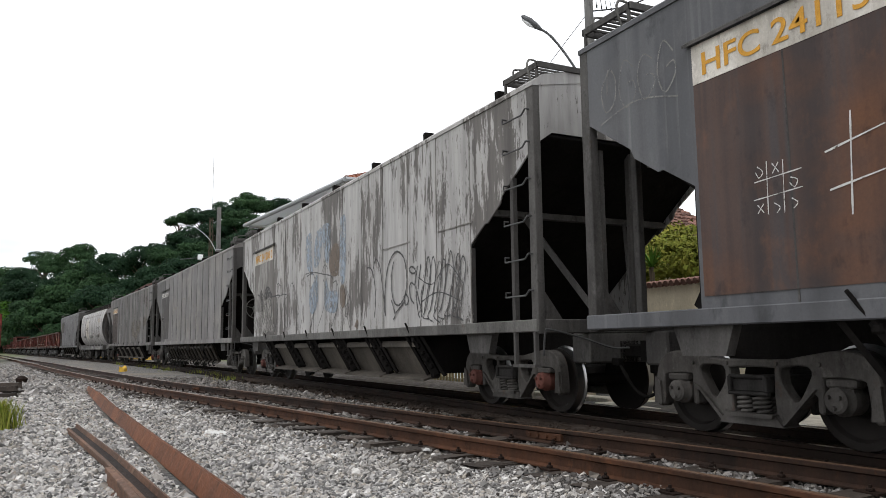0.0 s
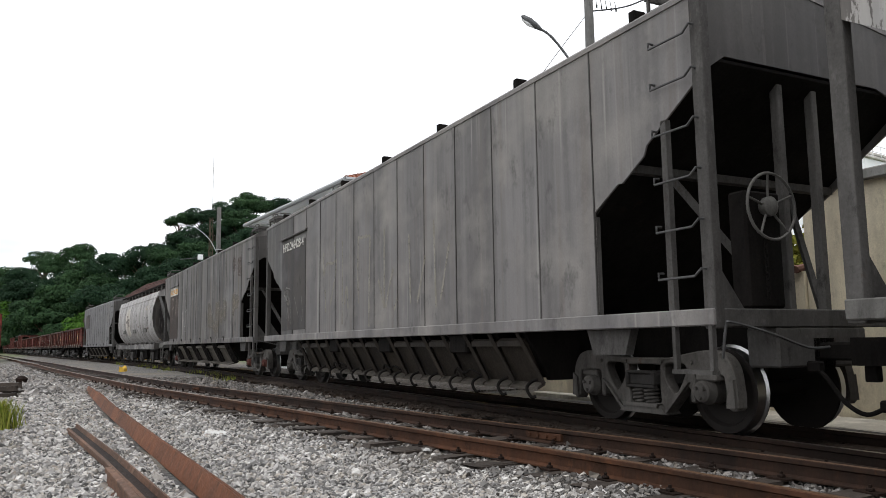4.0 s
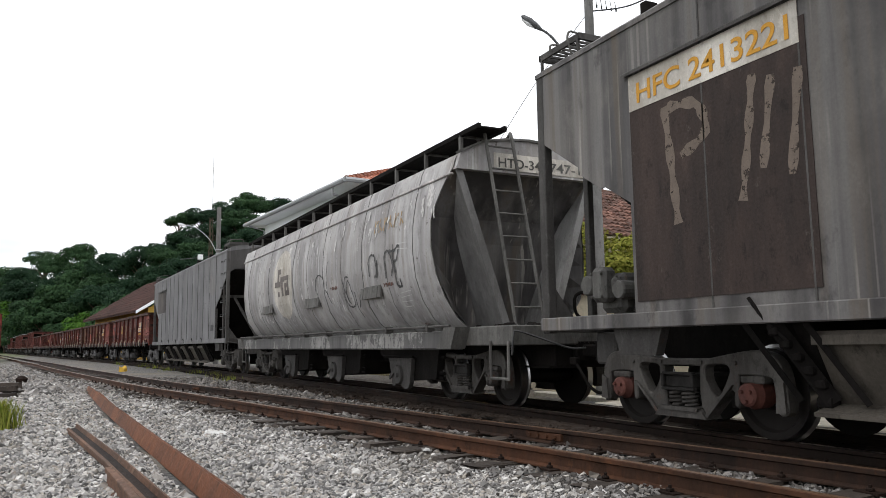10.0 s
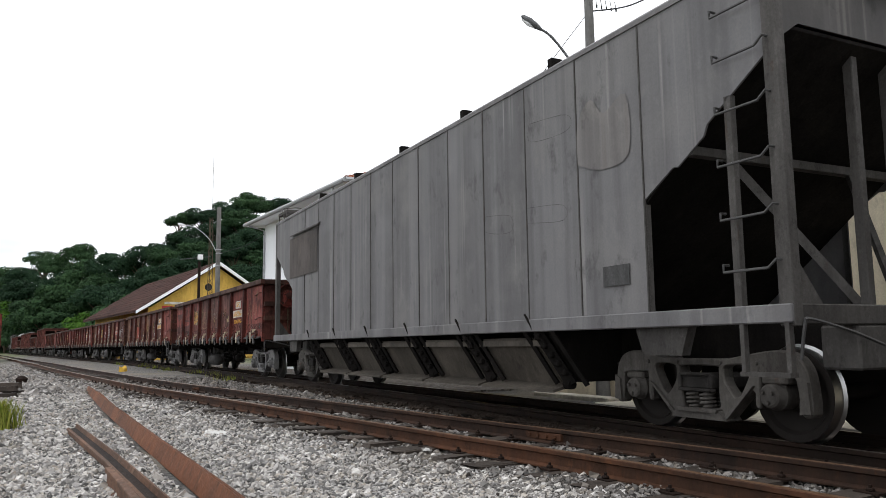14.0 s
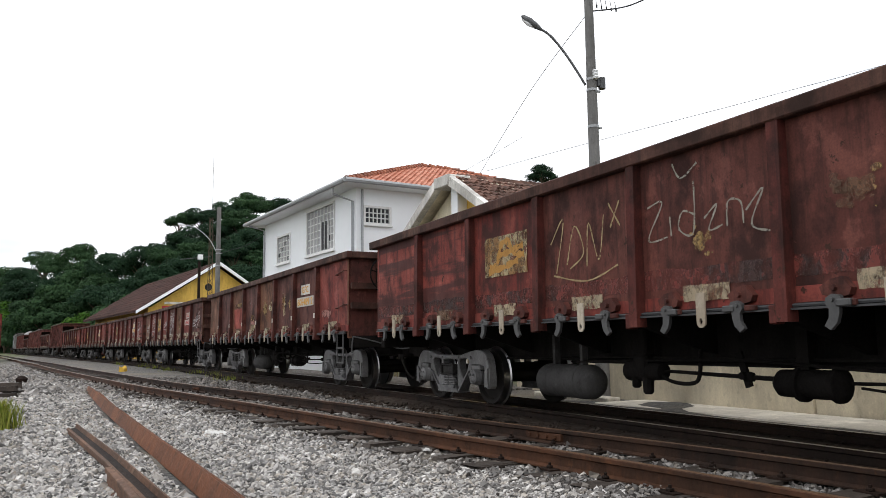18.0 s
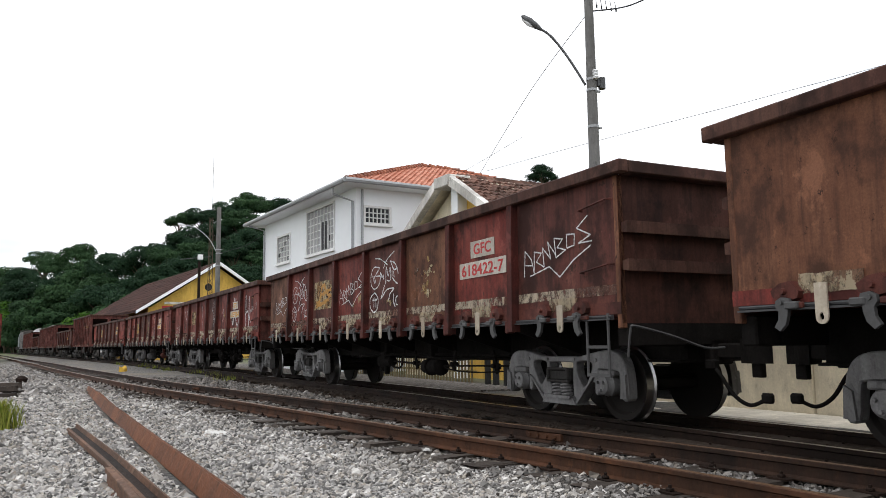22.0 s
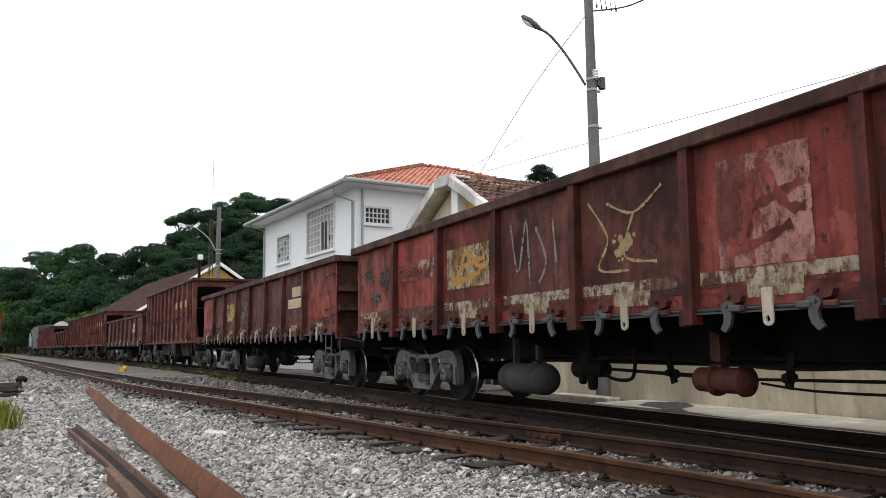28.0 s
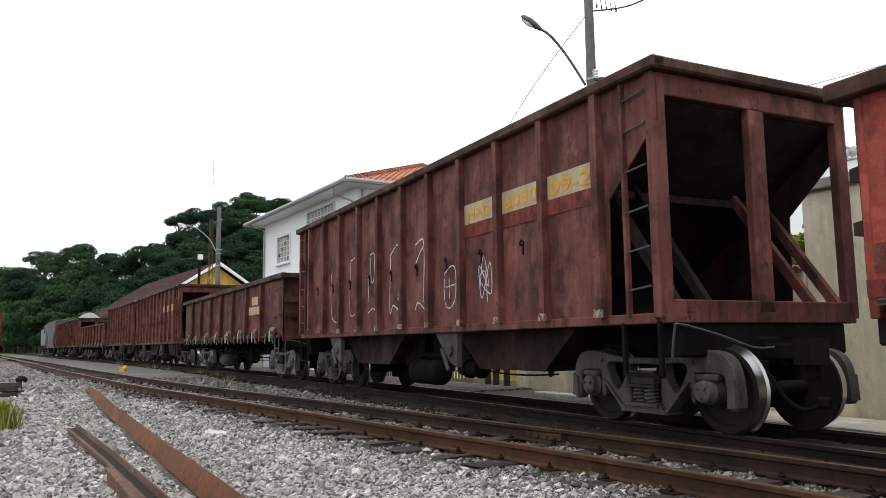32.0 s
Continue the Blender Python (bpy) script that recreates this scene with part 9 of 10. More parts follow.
ore_hopper(209.8, 221.9, 2, code="HAD", number="603114-5", tags=False)
ore_hopper(223.4, 233.6, 3, tags=False, heap=0.8)
gondola(235.0, 248.4, [M_BROWN, M_RED], "brown", M_RIM, seed=8, heap=0.5)
ore_hopper(249.8, 259.8, 4, heap=1.0, tags=False)
ore_hopper(261.2, 271.2, 5, heap=0.7, tags=False)
hopper(272.6, 283.6, M_GREY_DARK, "distant dark grey covered hopper wagon", None, "", None, None, 4, 6)
locomotive(285.0, 299.0)

# ================= platform, walls, poles =================
sh = Shape()
sh.box(8.2, 9.34, -8, 10.86, -0.5, -0.155, 0.02)
tagged(new("platform", sh.mesh("platform", M_SLAB)), "low concrete platform slab beside the track", "platform", kind="structure")
sh = Shape()
sh.box(8.5, 8.8, 10.88, 13.2, -0.3, -0.095, 0.015)
tagged(new("kerb_stone", sh.mesh("kerb_stone", M_SLAB)), "worn concrete kerb at the platform end", "kerb", kind="structure")
wall = thing("wall_low", pose(0, 0, 0), "low cream rendered wall with clay coping behind the train", "wall", kind="structure")
sh = Shape()
sh.box(9.34, 9.53, 7.43, 15.2, -0.3, 1.826)
part("wall_body", sh, M_CREAM, wall)
tile = Shape()
tile.tube([(-0.16, 0, 0.0), (0.0, 0, 0.035), (0.16, 0, 0.0)], 0.055, 8)
tile_mesh = tile.mesh("coping_tile", M_TILE_BROWN, smooth=True)
for k in range(55):
    part("coping_tile", tile_mesh, None, wall, at=pose(9.43, 7.5 + k * 0.139, 1.85, 0, 0, 0))
shed = thing("wall_tall", pose(0, 0, 0), "tall cream rendered building wall with a grey parapet", "wall", kind="structure")
sh = Shape()
sh.box(9.38, 9.6, -9, 7.41, -0.3, 2.935)
part("wall_body", sh, M_CREAM, shed)
sh = Shape()
sh.box(9.3, 9.68, -9, 7.48, 2.935, 3.08, 0.015)
part("parapet", sh, M_CONCRETE, shed)
sh = Shape()
sh.box(9.6, 15, 7.22, 7.41, -0.3, 2.935)
part("side_wall", sh, M_CREAM, shed)

fence = thing("picket_fence", pose(0, 0, 0), "low cream picket fence beyond the track", "fence")
pick = Shape()
pick.prism([(-0.035, -0.25), (0.035, -0.25), (0.035, 0.62), (0.0, 0.68), (-0.035, 0.62)], -0.012, 0.012, "x")
pick_mesh = pick.mesh("picket", M_FENCE)
for k in range(48):
    part("picket", pick_mesh, None, fence, at=pose(9.8, 18.2 + k * 0.19, 0))
for z in (0.1, 0.48):
    sh = Shape()
    sh.box(9.815, 9.85, 18.0, 27.3, z, z + 0.06)
    part("fence_rail", sh, M_FENCE, fence)
for y in (15.6, 16.1, 16.5):
    sh = Shape()
    sh.box(-0.06, 0.06, -0.06, 0.06, -0.17, 0.75, 0.01)
    tagged(new("fence_post", sh.mesh("fence_post", M_STEEL_DARK)), "short dark post beside the track", "post", "short posts").matrix_basis = pose(9.32, y, 0)


def street_pole(m, height, r0, r1, arm, label, extras=True):
    g = thing("street_lamp", m, label, "street lamp", "concrete street lamp poles")
    sh = Shape()
    sh.tube([(0, 0, -0.2), (0, 0, height * 0.5), (0, 0, height)], [r0, (r0 + r1) / 2, r1], 14)
    part("pole", sh.mesh("pole", M_POLE, smooth=True), None, g, "round grey concrete pole")
    z0 = arm[0][2]
    sh = Shape()
    sh.tube(smooth_line(arm, 8), 0.024, 8)
    part("lamp_arm", sh.mesh("lamp_arm", M_LAMP_HEAD if extras else M_GUTTER, smooth=True), None, g)
    tip, prev = Vector(arm[-1]), Vector(arm[-2])
    d = (tip - prev).normalized()
    sh = Shape()
    sh.tube([tip - d * 0.05, tip + d * 0.08, tip + d * 0.25, tip + d * 0.40, tip + d * 0.45], [0.03, 0.06, 0.075, 0.05, 0.01], 10)
    head = part("lamp_head", sh.mesh("lamp_head", M_LAMP_HEAD if extras else M_LAMP_WHITE, smooth=True), None, g, "flat oval lamp head")
    sh = Shape()
    c = tip + d * 0.27 + Vector((0, 0, -0.055))
    sh.tube([c - d * 0.16, c, c + d * 0.16], [0.02, 0.06, 0.02], 10)
    part("lamp_glass", sh.mesh("lamp_glass", M_LAMP_WHITE, smooth=True), None, head)
    for z in (z0 - 0.12, z0 + 0.1, z0 - 0.85):
        sh = Shape()
        rr = r0 + (r1 - r0) * z / height + 0.008
        sh.lathe([(z - 0.025, rr), (z + 0.025, rr)], "z", seg=14)
        sh.box(rr - 0.01, rr + 0.09, -0.02, 0.02, z - 0.018, z + 0.018)
        part("pole_band", sh, M_GUTTER, g)
    if extras:
        sh = Shape()
        sh.lathe([(z0 - 0.08, 0.07), (z0 + 0.14, 0.075)], "z", (0.20, -0.06, 0), 12)
        sh.box(0.08, 0.2, -0.09, -0.03, z0 - 0.04, z0 + 0.1)
        part("junction_box", sh, M_LAMP_HEAD, g)
        sh = Shape()
        for k in range(3):
            sh.lathe([(z0 + 0.08 + k * 0.06, 0.05), (z0 + 0.11 + k * 0.06, 0.062), (z0 + 0.13 + k * 0.06, 0.05)], "z", (0.0, -0.13, 0), 10)
        part("insulator", sh, M_LAMP_WHITE, g)
        for k in range(5):
            sh = Shape()
            x = 0.14 + k * 0.12
            sh.tube([(x, -0.04, height - 1.62), (x + 0.02, -0.05, height - 1.78)], 0.006, 5)
            sh.lathe([(height - 1.84, 0.014), (height - 1.78, 0.018)], "z", (x + 0.02, -0.05, 0), 6)
            part("cable_clip", sh, M_CABLE, g)
    return g


street_pole(pose(9.05, 11.68, 0), 9.28, 0.135, 0.075, [(-0.10, 0.07, 5.86), (-0.23, 0.165, 6.17), (-0.40, 0.286, 6.53), (-0.61, 0.44, 6.90), (-0.80, 0.57, 7.09)], "tall concrete pole with a curved street lamp arm")
street_pole(pose(7.9, 45.6, 0), 9.0, 0.16, 0.12, [(-0.1, 0.1, 6.4), (-0.5, 0.4, 7.2), (-1.2, 0.8, 7.85), (-1.75, 1.1, 8.0)], "distant concrete pole with a white street lamp", False)


def cable(pts, r=0.012):
    sh = Shape()
    sh.tube(smooth_line(pts, 8), r, 6)
    return tagged(new("overhead_cable", sh.mesh("overhead_cable", M_CABLE)), "thin dark overhead cable from the pole", "cable", "overhead cables")


cable([(9.13, 11.66, 7.37), (9.8, 11.2, 7.46), (10.6, 10.6, 8.0), (13, 9.0, 10.0)], 0.014)
cable([(9.1, 11.68, 7.42), (9.9, 15.2, 6.9), (11.7, 20.95, 6.25)], 0.007)
cable([(11.2, 21.2, 6.3), (11.9, 20.8, 6.75), (12.9, 20.3, 7.4)], 0.006)
cable([(18.5, 8.4, 7.62), (16.83, 10.8, 7.16), (15.66, 12.44, 6.9), (14.65, 13.61, 6.66), (12.6, 16.6, 6.25), (11.4, 20.0, 6.1)], 0.006)
cable([(8.0, 45.6, 6.3), (8.5, 41, 6.2), (8.9, 38.5, 6.5)], 0.012)

# signal box post
g = thing("signal_post", pose(7.75, 51.5, 0), "dark steel post with small white boxes on top", "post")
sh = Shape()
sh.tube([(0, 0, -0.2), (0, 0, 6.4)], 0.09, 8)
part("post", sh, M_RAIL_BROWN, g)
for x in (0.05,):
    sh = Shape()
    sh.box(x - 0.16, x + 0.16, -0.12, 0.12, 6.5, 6.85, 0.03)
    part("signal_box", sh, M_LAMP_WHITE, g)
sh = Shape()
sh.beam((-1.2, 0, 6.5), (0.7, 0, 6.75), 0.04, 0.04)
part("bracket", sh, M_LAMP_HEAD, g)


def lattice(m, h, w, label):
    g = thing("antenna_mast", m, label, "mast", "lattice antenna masts")
    for a, b in ((-1, -1), (1, -1), (0, 1)):
        sh = Shape()
        sh.tube([(a * w, b * w, 0), (a * w * 0.5, b * w * 0.5, h)], w * 0.11, 5)
        part("leg", sh, M_BARK, g)
    sh = Shape()
    n = int(h / (w * 2.2))
    cor = [(-1, -1), (1, -1), (0, 1)]
    for k in range(n):
        z0, z1 = h * k / n, h * (k + 1) / n
        f0, f1 = w * (1 - 0.5 * k / n), w * (1 - 0.5 * (k + 1) / n)
        for i in range(3):
            (a, b), (c, d) = cor[i], cor[(i + 1) % 3]
            sh.tube([(a * f0, b * f0, z0), (c * f1, d * f1, z1)], w * 0.07, 4)
    part("bracing", sh, M_BARK, g)
    return g


lattice(pose(25.0, 151.5, 14), 25.2, 0.1, "thin far-off lattice antenna mast on the hill")
lattice(pose(8.7, 53.2, 0), 9.6, 0.2, "rusty lattice mast beside the concrete pole")


# ================= houses =================
def window(parent, axis, a0, a1, z0, z1, x, cols, rows, curtain=False, pale=()):
    """A framed window with sill in a wall at x (axis 'y': the wall runs along y) or at y (axis 'x')."""
    def bx(sh, u0, u1, d0, d1, w0, w1):
        return sh.box(x + d0, x + d1, u0, u1, w0, w1) if axis == "y" else sh.box(u0, u1, x + d0, x + d1, w0, w1)
    w = part("window", bx(Shape(), a0, a1, 0.05, 0.07, z0, z1), M_CURTAIN if curtain else M_DARK_ROOM, parent)
    sh = Shape()
    t = 0.09
    for u0, u1, w0, w1 in ((a0 - t, a0, z0 - t, z1 + t), (a1, a1 + t, z0 - t, z1 + t), (a0, a1, z1, z1 + t), (a0, a1, z0 - t, z0)):
        bx(sh, u0, u1, -0.05, 0.08, w0, w1)
    part("window_frame", sh, M_WINDOW_FRAME, w)
    sh = Shape()
    bx(sh, a0 - t - 0.03, a1 + t + 0.03, -0.12, 0.0, z0 - t - 0.06, z0 - t)
    part("window_sill", sh, M_WINDOW_FRAME, w)
    for i in range(cols):
        for j in range(rows):
            u0, u1 = a0 + (a1 - a0) * i / cols, a0 + (a1 - a0) * (i + 1) / cols
            w0, w1 = z0 + (z1 - z0) * j / rows, z0 + (z1 - z0) * (j + 1) / rows
            part("pane", bx(Shape(), u0 + 0.02, u1 - 0.02, 0.02, 0.03, w0 + 0.02, w1 - 0.02), M_CURTAIN if (i, j) in pale else M_GLASS, w)
    for i in range(1, cols):
        u = a0 + (a1 - a0) * i / cols
        part("glazing_bar", bx(Shape(), u - 0.018, u + 0.018, -0.01, 0.035, z0, z1), M_WINDOW_FRAME, w)
    for j in range(1, rows):
        v = z0 + (z1 - z0) * j / rows
        part("glazing_bar", bx(Shape(), a0, a1, -0.008, 0.033, v - 0.018, v + 0.018), M_WINDOW_FRAME, w)
    return w


def tile_rows(parent, corners, mat, along, up, jitter=0.0):
    """Courses of half-round tiles over a flat roof face; corners start with the two ends of the eave."""
    pts = [Vector(p) for p in corners]
    a, e = pts[0], (pts[1] - pts[0]).normalized()
    nrm = e.cross(pts[-1] - a if (pts[-1] - a).length > 0.1 else pts[2] - a).normalized()
    if nrm.z < 0:
        nrm = -nrm
    f = nrm.cross(e) if nrm.cross(e).z > 0 else e.cross(nrm)
    poly = [((p - a).dot(e), (p - a).dot(f)) for p in pts]
    umax, vmax = max(p[0] for p in poly), max(p[1] for p in poly)

    def span(v):
        us = []
        for (u0, v0), (u1, v1) in zip(poly, poly[1:] + poly[:1]):
            if (v0 - v) * (v1 - v) < 0:
                us.append(u0 + (u1 - u0) * (v - v0) / (v1 - v0))
        return (min(us), max(us)) if len(us) > 1 else None
    rnd = random.Random(int(umax * 100))
    sh = Shape()
    for j in range(int(vmax / up)):
        lim = span((j + 0.5) * up)
        if not lim:
            continue
        for i in range(int(lim[0] / along), int(lim[1] / along)):
            u, v, w, k = i * along, j * up + rnd.uniform(-1, 1) * jitter, along, rnd.uniform(-1, 1) * jitter * 0.4

            def at(du, dv, h):
                return a + e * (u + du * w) + f * (v + dv * up) + nrm * (h + k)
            sh.add([at(0, 0, 0.03), at(0.25, 0, 0.085), at(0.5, 0, 0.105), at(0.75, 0, 0.085), at(1, 0, 0.03),
                    at(0, 1.12, 0.0), at(0.25, 1.12, 0.04), at(0.5, 1.12, 0.055), at(0.75, 1.12, 0.04), at(1, 1.12, 0.0)],
                   [(0, 1, 6, 5), (1, 2, 7, 6), (2, 3, 8, 7), (3, 4, 9, 8), (0, 4, 3, 2, 1)])
    return tagged(part("roof_tiles", sh.mesh("roof_tiles", mat), None, parent), kind="stuff")


h = thing("white_house", pose(10.03, 27.88, -0.06, 0, 0, 5), "two-storey white house with an orange clay-tile hip roof", "house")
LH, WH, ZH = 11.1, 14.0, 7.06


def wall_with_holes(parent, axis, x0, x1, a0, a1, z0, z1, holes, mat):
    """One wall cut by rectangular openings (u0, u1, w0, w1), with their reveals."""
    us = sorted({a0, a1, *[v for q in holes for v in q[:2]]})
    ws = sorted({z0, z1, *[v for q in holes for v in q[2:]]})
    nu, nw = len(us), len(ws)

    def solid(i, j):
        if not (0 <= i < nu - 1 and 0 <= j < nw - 1):
            return False
        return not any(q[0] <= us[i] and us[i + 1] <= q[1] and q[2] <= ws[j] and ws[j + 1] <= q[3] for q in holes)

    def idx(i, j, k):
        return (i * nw + j) * 2 + k
    vs = [(x, u, w) if axis == "y" else (u, x, w) for u in us for w in ws for x in (x0, x1)]
    fs = []
    for i in range(nu - 1):
        for j in range(nw - 1):
            if not solid(i, j):
                continue
            for k in (0, 1):
                fs.append((idx(i, j, k), idx(i + 1, j, k), idx(i + 1, j + 1, k), idx(i, j + 1, k)))
            for di, dj, p, q in ((-1, 0, (i, j), (i, j + 1)), (1, 0, (i + 1, j), (i + 1, j + 1)), (0, -1, (i, j), (i + 1, j)), (0, 1, (i, j + 1), (i + 1, j + 1))):
                if not solid(i + di, j + dj):
                    fs.append((idx(*p, 0), idx(*q, 0), idx(*q, 1), idx(*p, 1)))
    sh = Shape()
    sh.add(vs, fs)
    part("wall", sh, mat, parent)


wall_with_holes(h, "y", 0, 0.2, 0, LH, -0.2, ZH, [(2.15, 5.15, 4.92, 6.78), (7.4, 9.05, 4.93, 6.15), (2.1, 3.6, 1.0, 2.4)], M_WHITE_WALL)
wall_with_holes(h, "x", 0, 0.2, 0.2, WH, -0.2, ZH, [(0.38, 1.42, 5.7, 6.28)], M_WHITE_WALL)
for x0, x1, y0, y1 in ((WH - 0.2, WH, 0.2, LH), (0.2, WH - 0.2, LH - 0.2, LH)):
    sh = Shape()
    sh.box(x0, x1, y0, y1, -0.2, ZH)
    part("wall", sh, M_WHITE_WALL, h)
window(h, "y", 2.15, 5.15, 4.92, 6.78, 0.0, 8, 6, True, {(i, j) for i in range(8) for j in range(6)} - {(2, 1), (2, 2), (2, 3), (1, 1)})
sh = Shape()
sh.box(-0.03, 0.0, 2.75, 3.45, 4.97, 6.15)
sash = part("open_sash", sh, M_DARK_ROOM, h, "dark open sash of the tall window")
sh = Shape()
for u0, u1, w0, w1 in ((2.70, 2.75, 4.95, 6.2), (3.45, 3.5, 4.95, 6.2), (3.08, 3.11, 4.95, 6.2)):
    sh.box(-0.06, 0.01, u0, u1, w0, w1)
part("sash_frame", sh, M_WINDOW_FRAME, sash)
window(h, "y", 7.4, 9.05, 4.93, 6.15, 0.0, 4, 5, True, {(i, j) for i in range(4) for j in range(5) if (i + j) % 4})
window(h, "x", 0.38, 1.42, 5.7, 6.28, 0.0, 6, 3)
OV = 0.75
ze, zr_ = ZH + 0.02, 9.66
A, B, C, D = (-OV, -OV, ze), (WH + OV, -OV, ze), (WH + OV, LH + OV, ze), (-OV, LH + OV, ze)
r1, r2 = (6.1, LH / 2, zr_), (WH - 6.1, LH / 2, zr_)
sh = Shape()
sh.box(-OV, WH + OV, -OV, LH + OV, ze - 0.03, ze)
part("eave_soffit", sh, M_WHITE_WALL, h)
sh = Shape()
sh.add([A, B, C, D, r1, r2], [(0, 1, 5, 4), (1, 2, 5), (2, 3, 4, 5), (3, 0, 4), (3, 2, 1, 0)])
part("roof", sh, M_TILE_RED, h)
tile_rows(h, [A, B, r2, r1], M_TILE_RED, 0.23, 0.34, 0.012)
tile_rows(h, [D, A, r1], M_TILE_RED, 0.23, 0.34, 0.012)
for p, q in ((A, r1), (B, r2), (D, r1), (r1, r2)):
    sh = Shape()
    p, q = Vector(p), Vector(q)
    n = max(1, int((q - p).length / 0.38))
    for k in range(n):
        a, b = p.lerp(q, k / n), p.lerp(q, (k + 1.1) / n)
        sh.tube([a + Vector((0, 0, 0.09)), b + Vector((0, 0, 0.06))], [0.14, 0.10], 8)
    part("ridge_tiles", sh, M_TILE_RIDGE, h)
for pts in ([(-OV - 0.09, -OV - 0.09, ze + 0.05), (-OV - 0.09, LH + OV, ze + 0.05)], [(-OV - 0.09, -OV - 0.09, ze + 0.05), (WH + OV, -OV - 0.09, ze + 0.05)]):
    sh = Shape()
    sh.tube(pts, 0.10, 8)
    part("gutter", sh, M_GUTTER, h)
for pts in ([(-OV - 0.02, 0.5, ze - 0.05), (-OV - 0.02, 0.5, ze - 0.28), (-0.07, 0.22, ze - 0.55), (-0.07, 0.22, 0)], [(0.22, -0.07, ze - 0.1), (0.22, -0.07, 0)], [(-OV - 0.02, LH + 0.2, ze - 0.05), (-0.07, LH - 0.1, ze - 0.3), (-0.07, LH - 0.1, 0)]):
    sh = Shape()
    sh.tube(pts, 0.05, 8)
    part("downpipe", sh, M_GUTTER, h)

p = thing("gabled_station_annex", pose(10.6, 21.36, -0.17, 0, 0, 3), "cream annex with stained white gable and mossy brown tile roof", "house")
GW, GZ, EZ, GL = 4.2, 6.24, 4.06, 9.0
for poly, mat in (([(-0.25, -0.2), (GW - 0.3, -0.2), (GW - 0.3, EZ), (0.4, GZ - 0.25), (-0.25, GZ - 0.25)], M_CREAM), ([(-GW + 0.3, -0.2), (-0.25, -0.2), (-0.25, GZ - 0.25), (-0.4, GZ - 0.25), (-GW + 0.3, EZ)], M_YELLOW_WALL)):
    sh = Shape()
    sh.prism(poly, 0.55, 0.75)
    part("gable_wall", sh, mat, p)
for y in (-GW + 0.3, GW - 0.5):
    sh = Shape()
    sh.box(0.75, GL, y, y + 0.2, -0.2, EZ)
    part("side_wall", sh, M_CREAM, p)
sh = Shape()
sh.box(0.20, 0.56, -0.50, -0.10, -0.2, GZ - 0.32, 0.02)
part("column", sh, M_WHITE_WALL, p)
for sgn in (-1, 1):
    sh = Shape()
    t = 0.27
    sh.prism([(sgn * 0.4, GZ + 0.03), (sgn * GW, EZ), (sgn * GW, EZ - t), (sgn * 0.4, GZ + 0.03 - t * 1.2)], -0.10, 0.14)
    part("barge_board", sh, M_WHITE_TRIM, p)
    sh = Shape()
    sh.prism([(0, GZ + 0.02), (sgn * 0.38, GZ + 0.01), (sgn * GW, EZ - 0.03), (sgn * GW, EZ - 0.10), (sgn * 0.38, GZ - 0.06), (0, GZ - 0.05)], 0.14, GL)
    part("roof", sh, M_CREAM, p)
    tile_rows(p, [(0.1, sgn * GW * 1.02, EZ - 0.04), (GL, sgn * GW * 1.02, EZ - 0.04), (GL, sgn * 0.1, GZ + 0.13), (0.1, sgn * 0.1, GZ + 0.13)], M_TILE_BROWN, 0.21, 0.32, 0.05)
sh = Shape()
for k in range(24):
    sh.tube([(0.5 + k * 0.35, 0, GZ + 0.09 + 0.012 * (k % 3)), (0.92 + k * 0.35, 0, GZ + 0.085)], [0.13, 0.115], 8)
part("ridge_tiles", sh, M_TILE_BROWN, p)
sh = Shape()
sh.box(-0.14, 0.70, -0.5, 0.42, GZ - 0.30, GZ + 0.05, 0.02)
part("gable_cap", sh, M_WHITE_TRIM, p)

y = thing("yellow_goods_shed", pose(12.0, 69.8, 0, 0, 0, 7), "yellow shed with white barge boards and brown tile roof", "house")
for x in (-5.7, 5.5):
    sh = Shape()
    sh.box(x, x + 0.2, 0, 26, -0.2, 4.3)
    part("side_wall", sh, M_YELLOW_WALL, y)
sh = Shape()
sh.prism([(-5.5, -0.2), (5.5, -0.2), (5.5, 4.3), (0, 8.0), (-5.5, 4.3)], 0.0, 0.2, "y")
part("gable_wall", sh, M_YELLOW_WALL, y)
sh = Shape()
sh.box(-4.4, 4.6, -0.06, 0.0, 4.55, 4.75)
part("gable_ledge", sh, M_WHITE_TRIM, y)
sh = Shape()
sh.box(-4.6, -3.7, -0.05, 0.0, 2.2, 4.4)
part("door", sh, M_INK_RED, y, "red painted door")
sh = Shape()
sh.lathe([(-0.04, 0.32), (0.02, 0.32)], "y", (-0.7, 0, 6.1), 16)
part("gable_vent", sh, M_DARK_ROOM, y)
for sgn in (-1, 1):
    sh = Shape()
    sh.prism([(0, 8.4), (sgn * 6.8, 3.95), (sgn * 6.8, 3.70), (0, 8.1)], -0.7, -0.5, "y")
    part("barge_board", sh, M_WHITE_WALL, y)
    sh = Shape()
    sh.prism([(0, 8.36), (sgn * 6.8, 3.91), (sgn * 6.8, 3.8), (0, 8.24)], -0.5, 27, "y")
    part("roof", sh, M_TILE_SHED, y)
    tile_rows(y, [(sgn * 6.8, -0.6, 3.92), (sgn * 6.8, 27, 3.92), (0, 27, 8.37), (0, -0.6, 8.37)], M_TILE_SHED, 0.4, 0.6, 0.05)

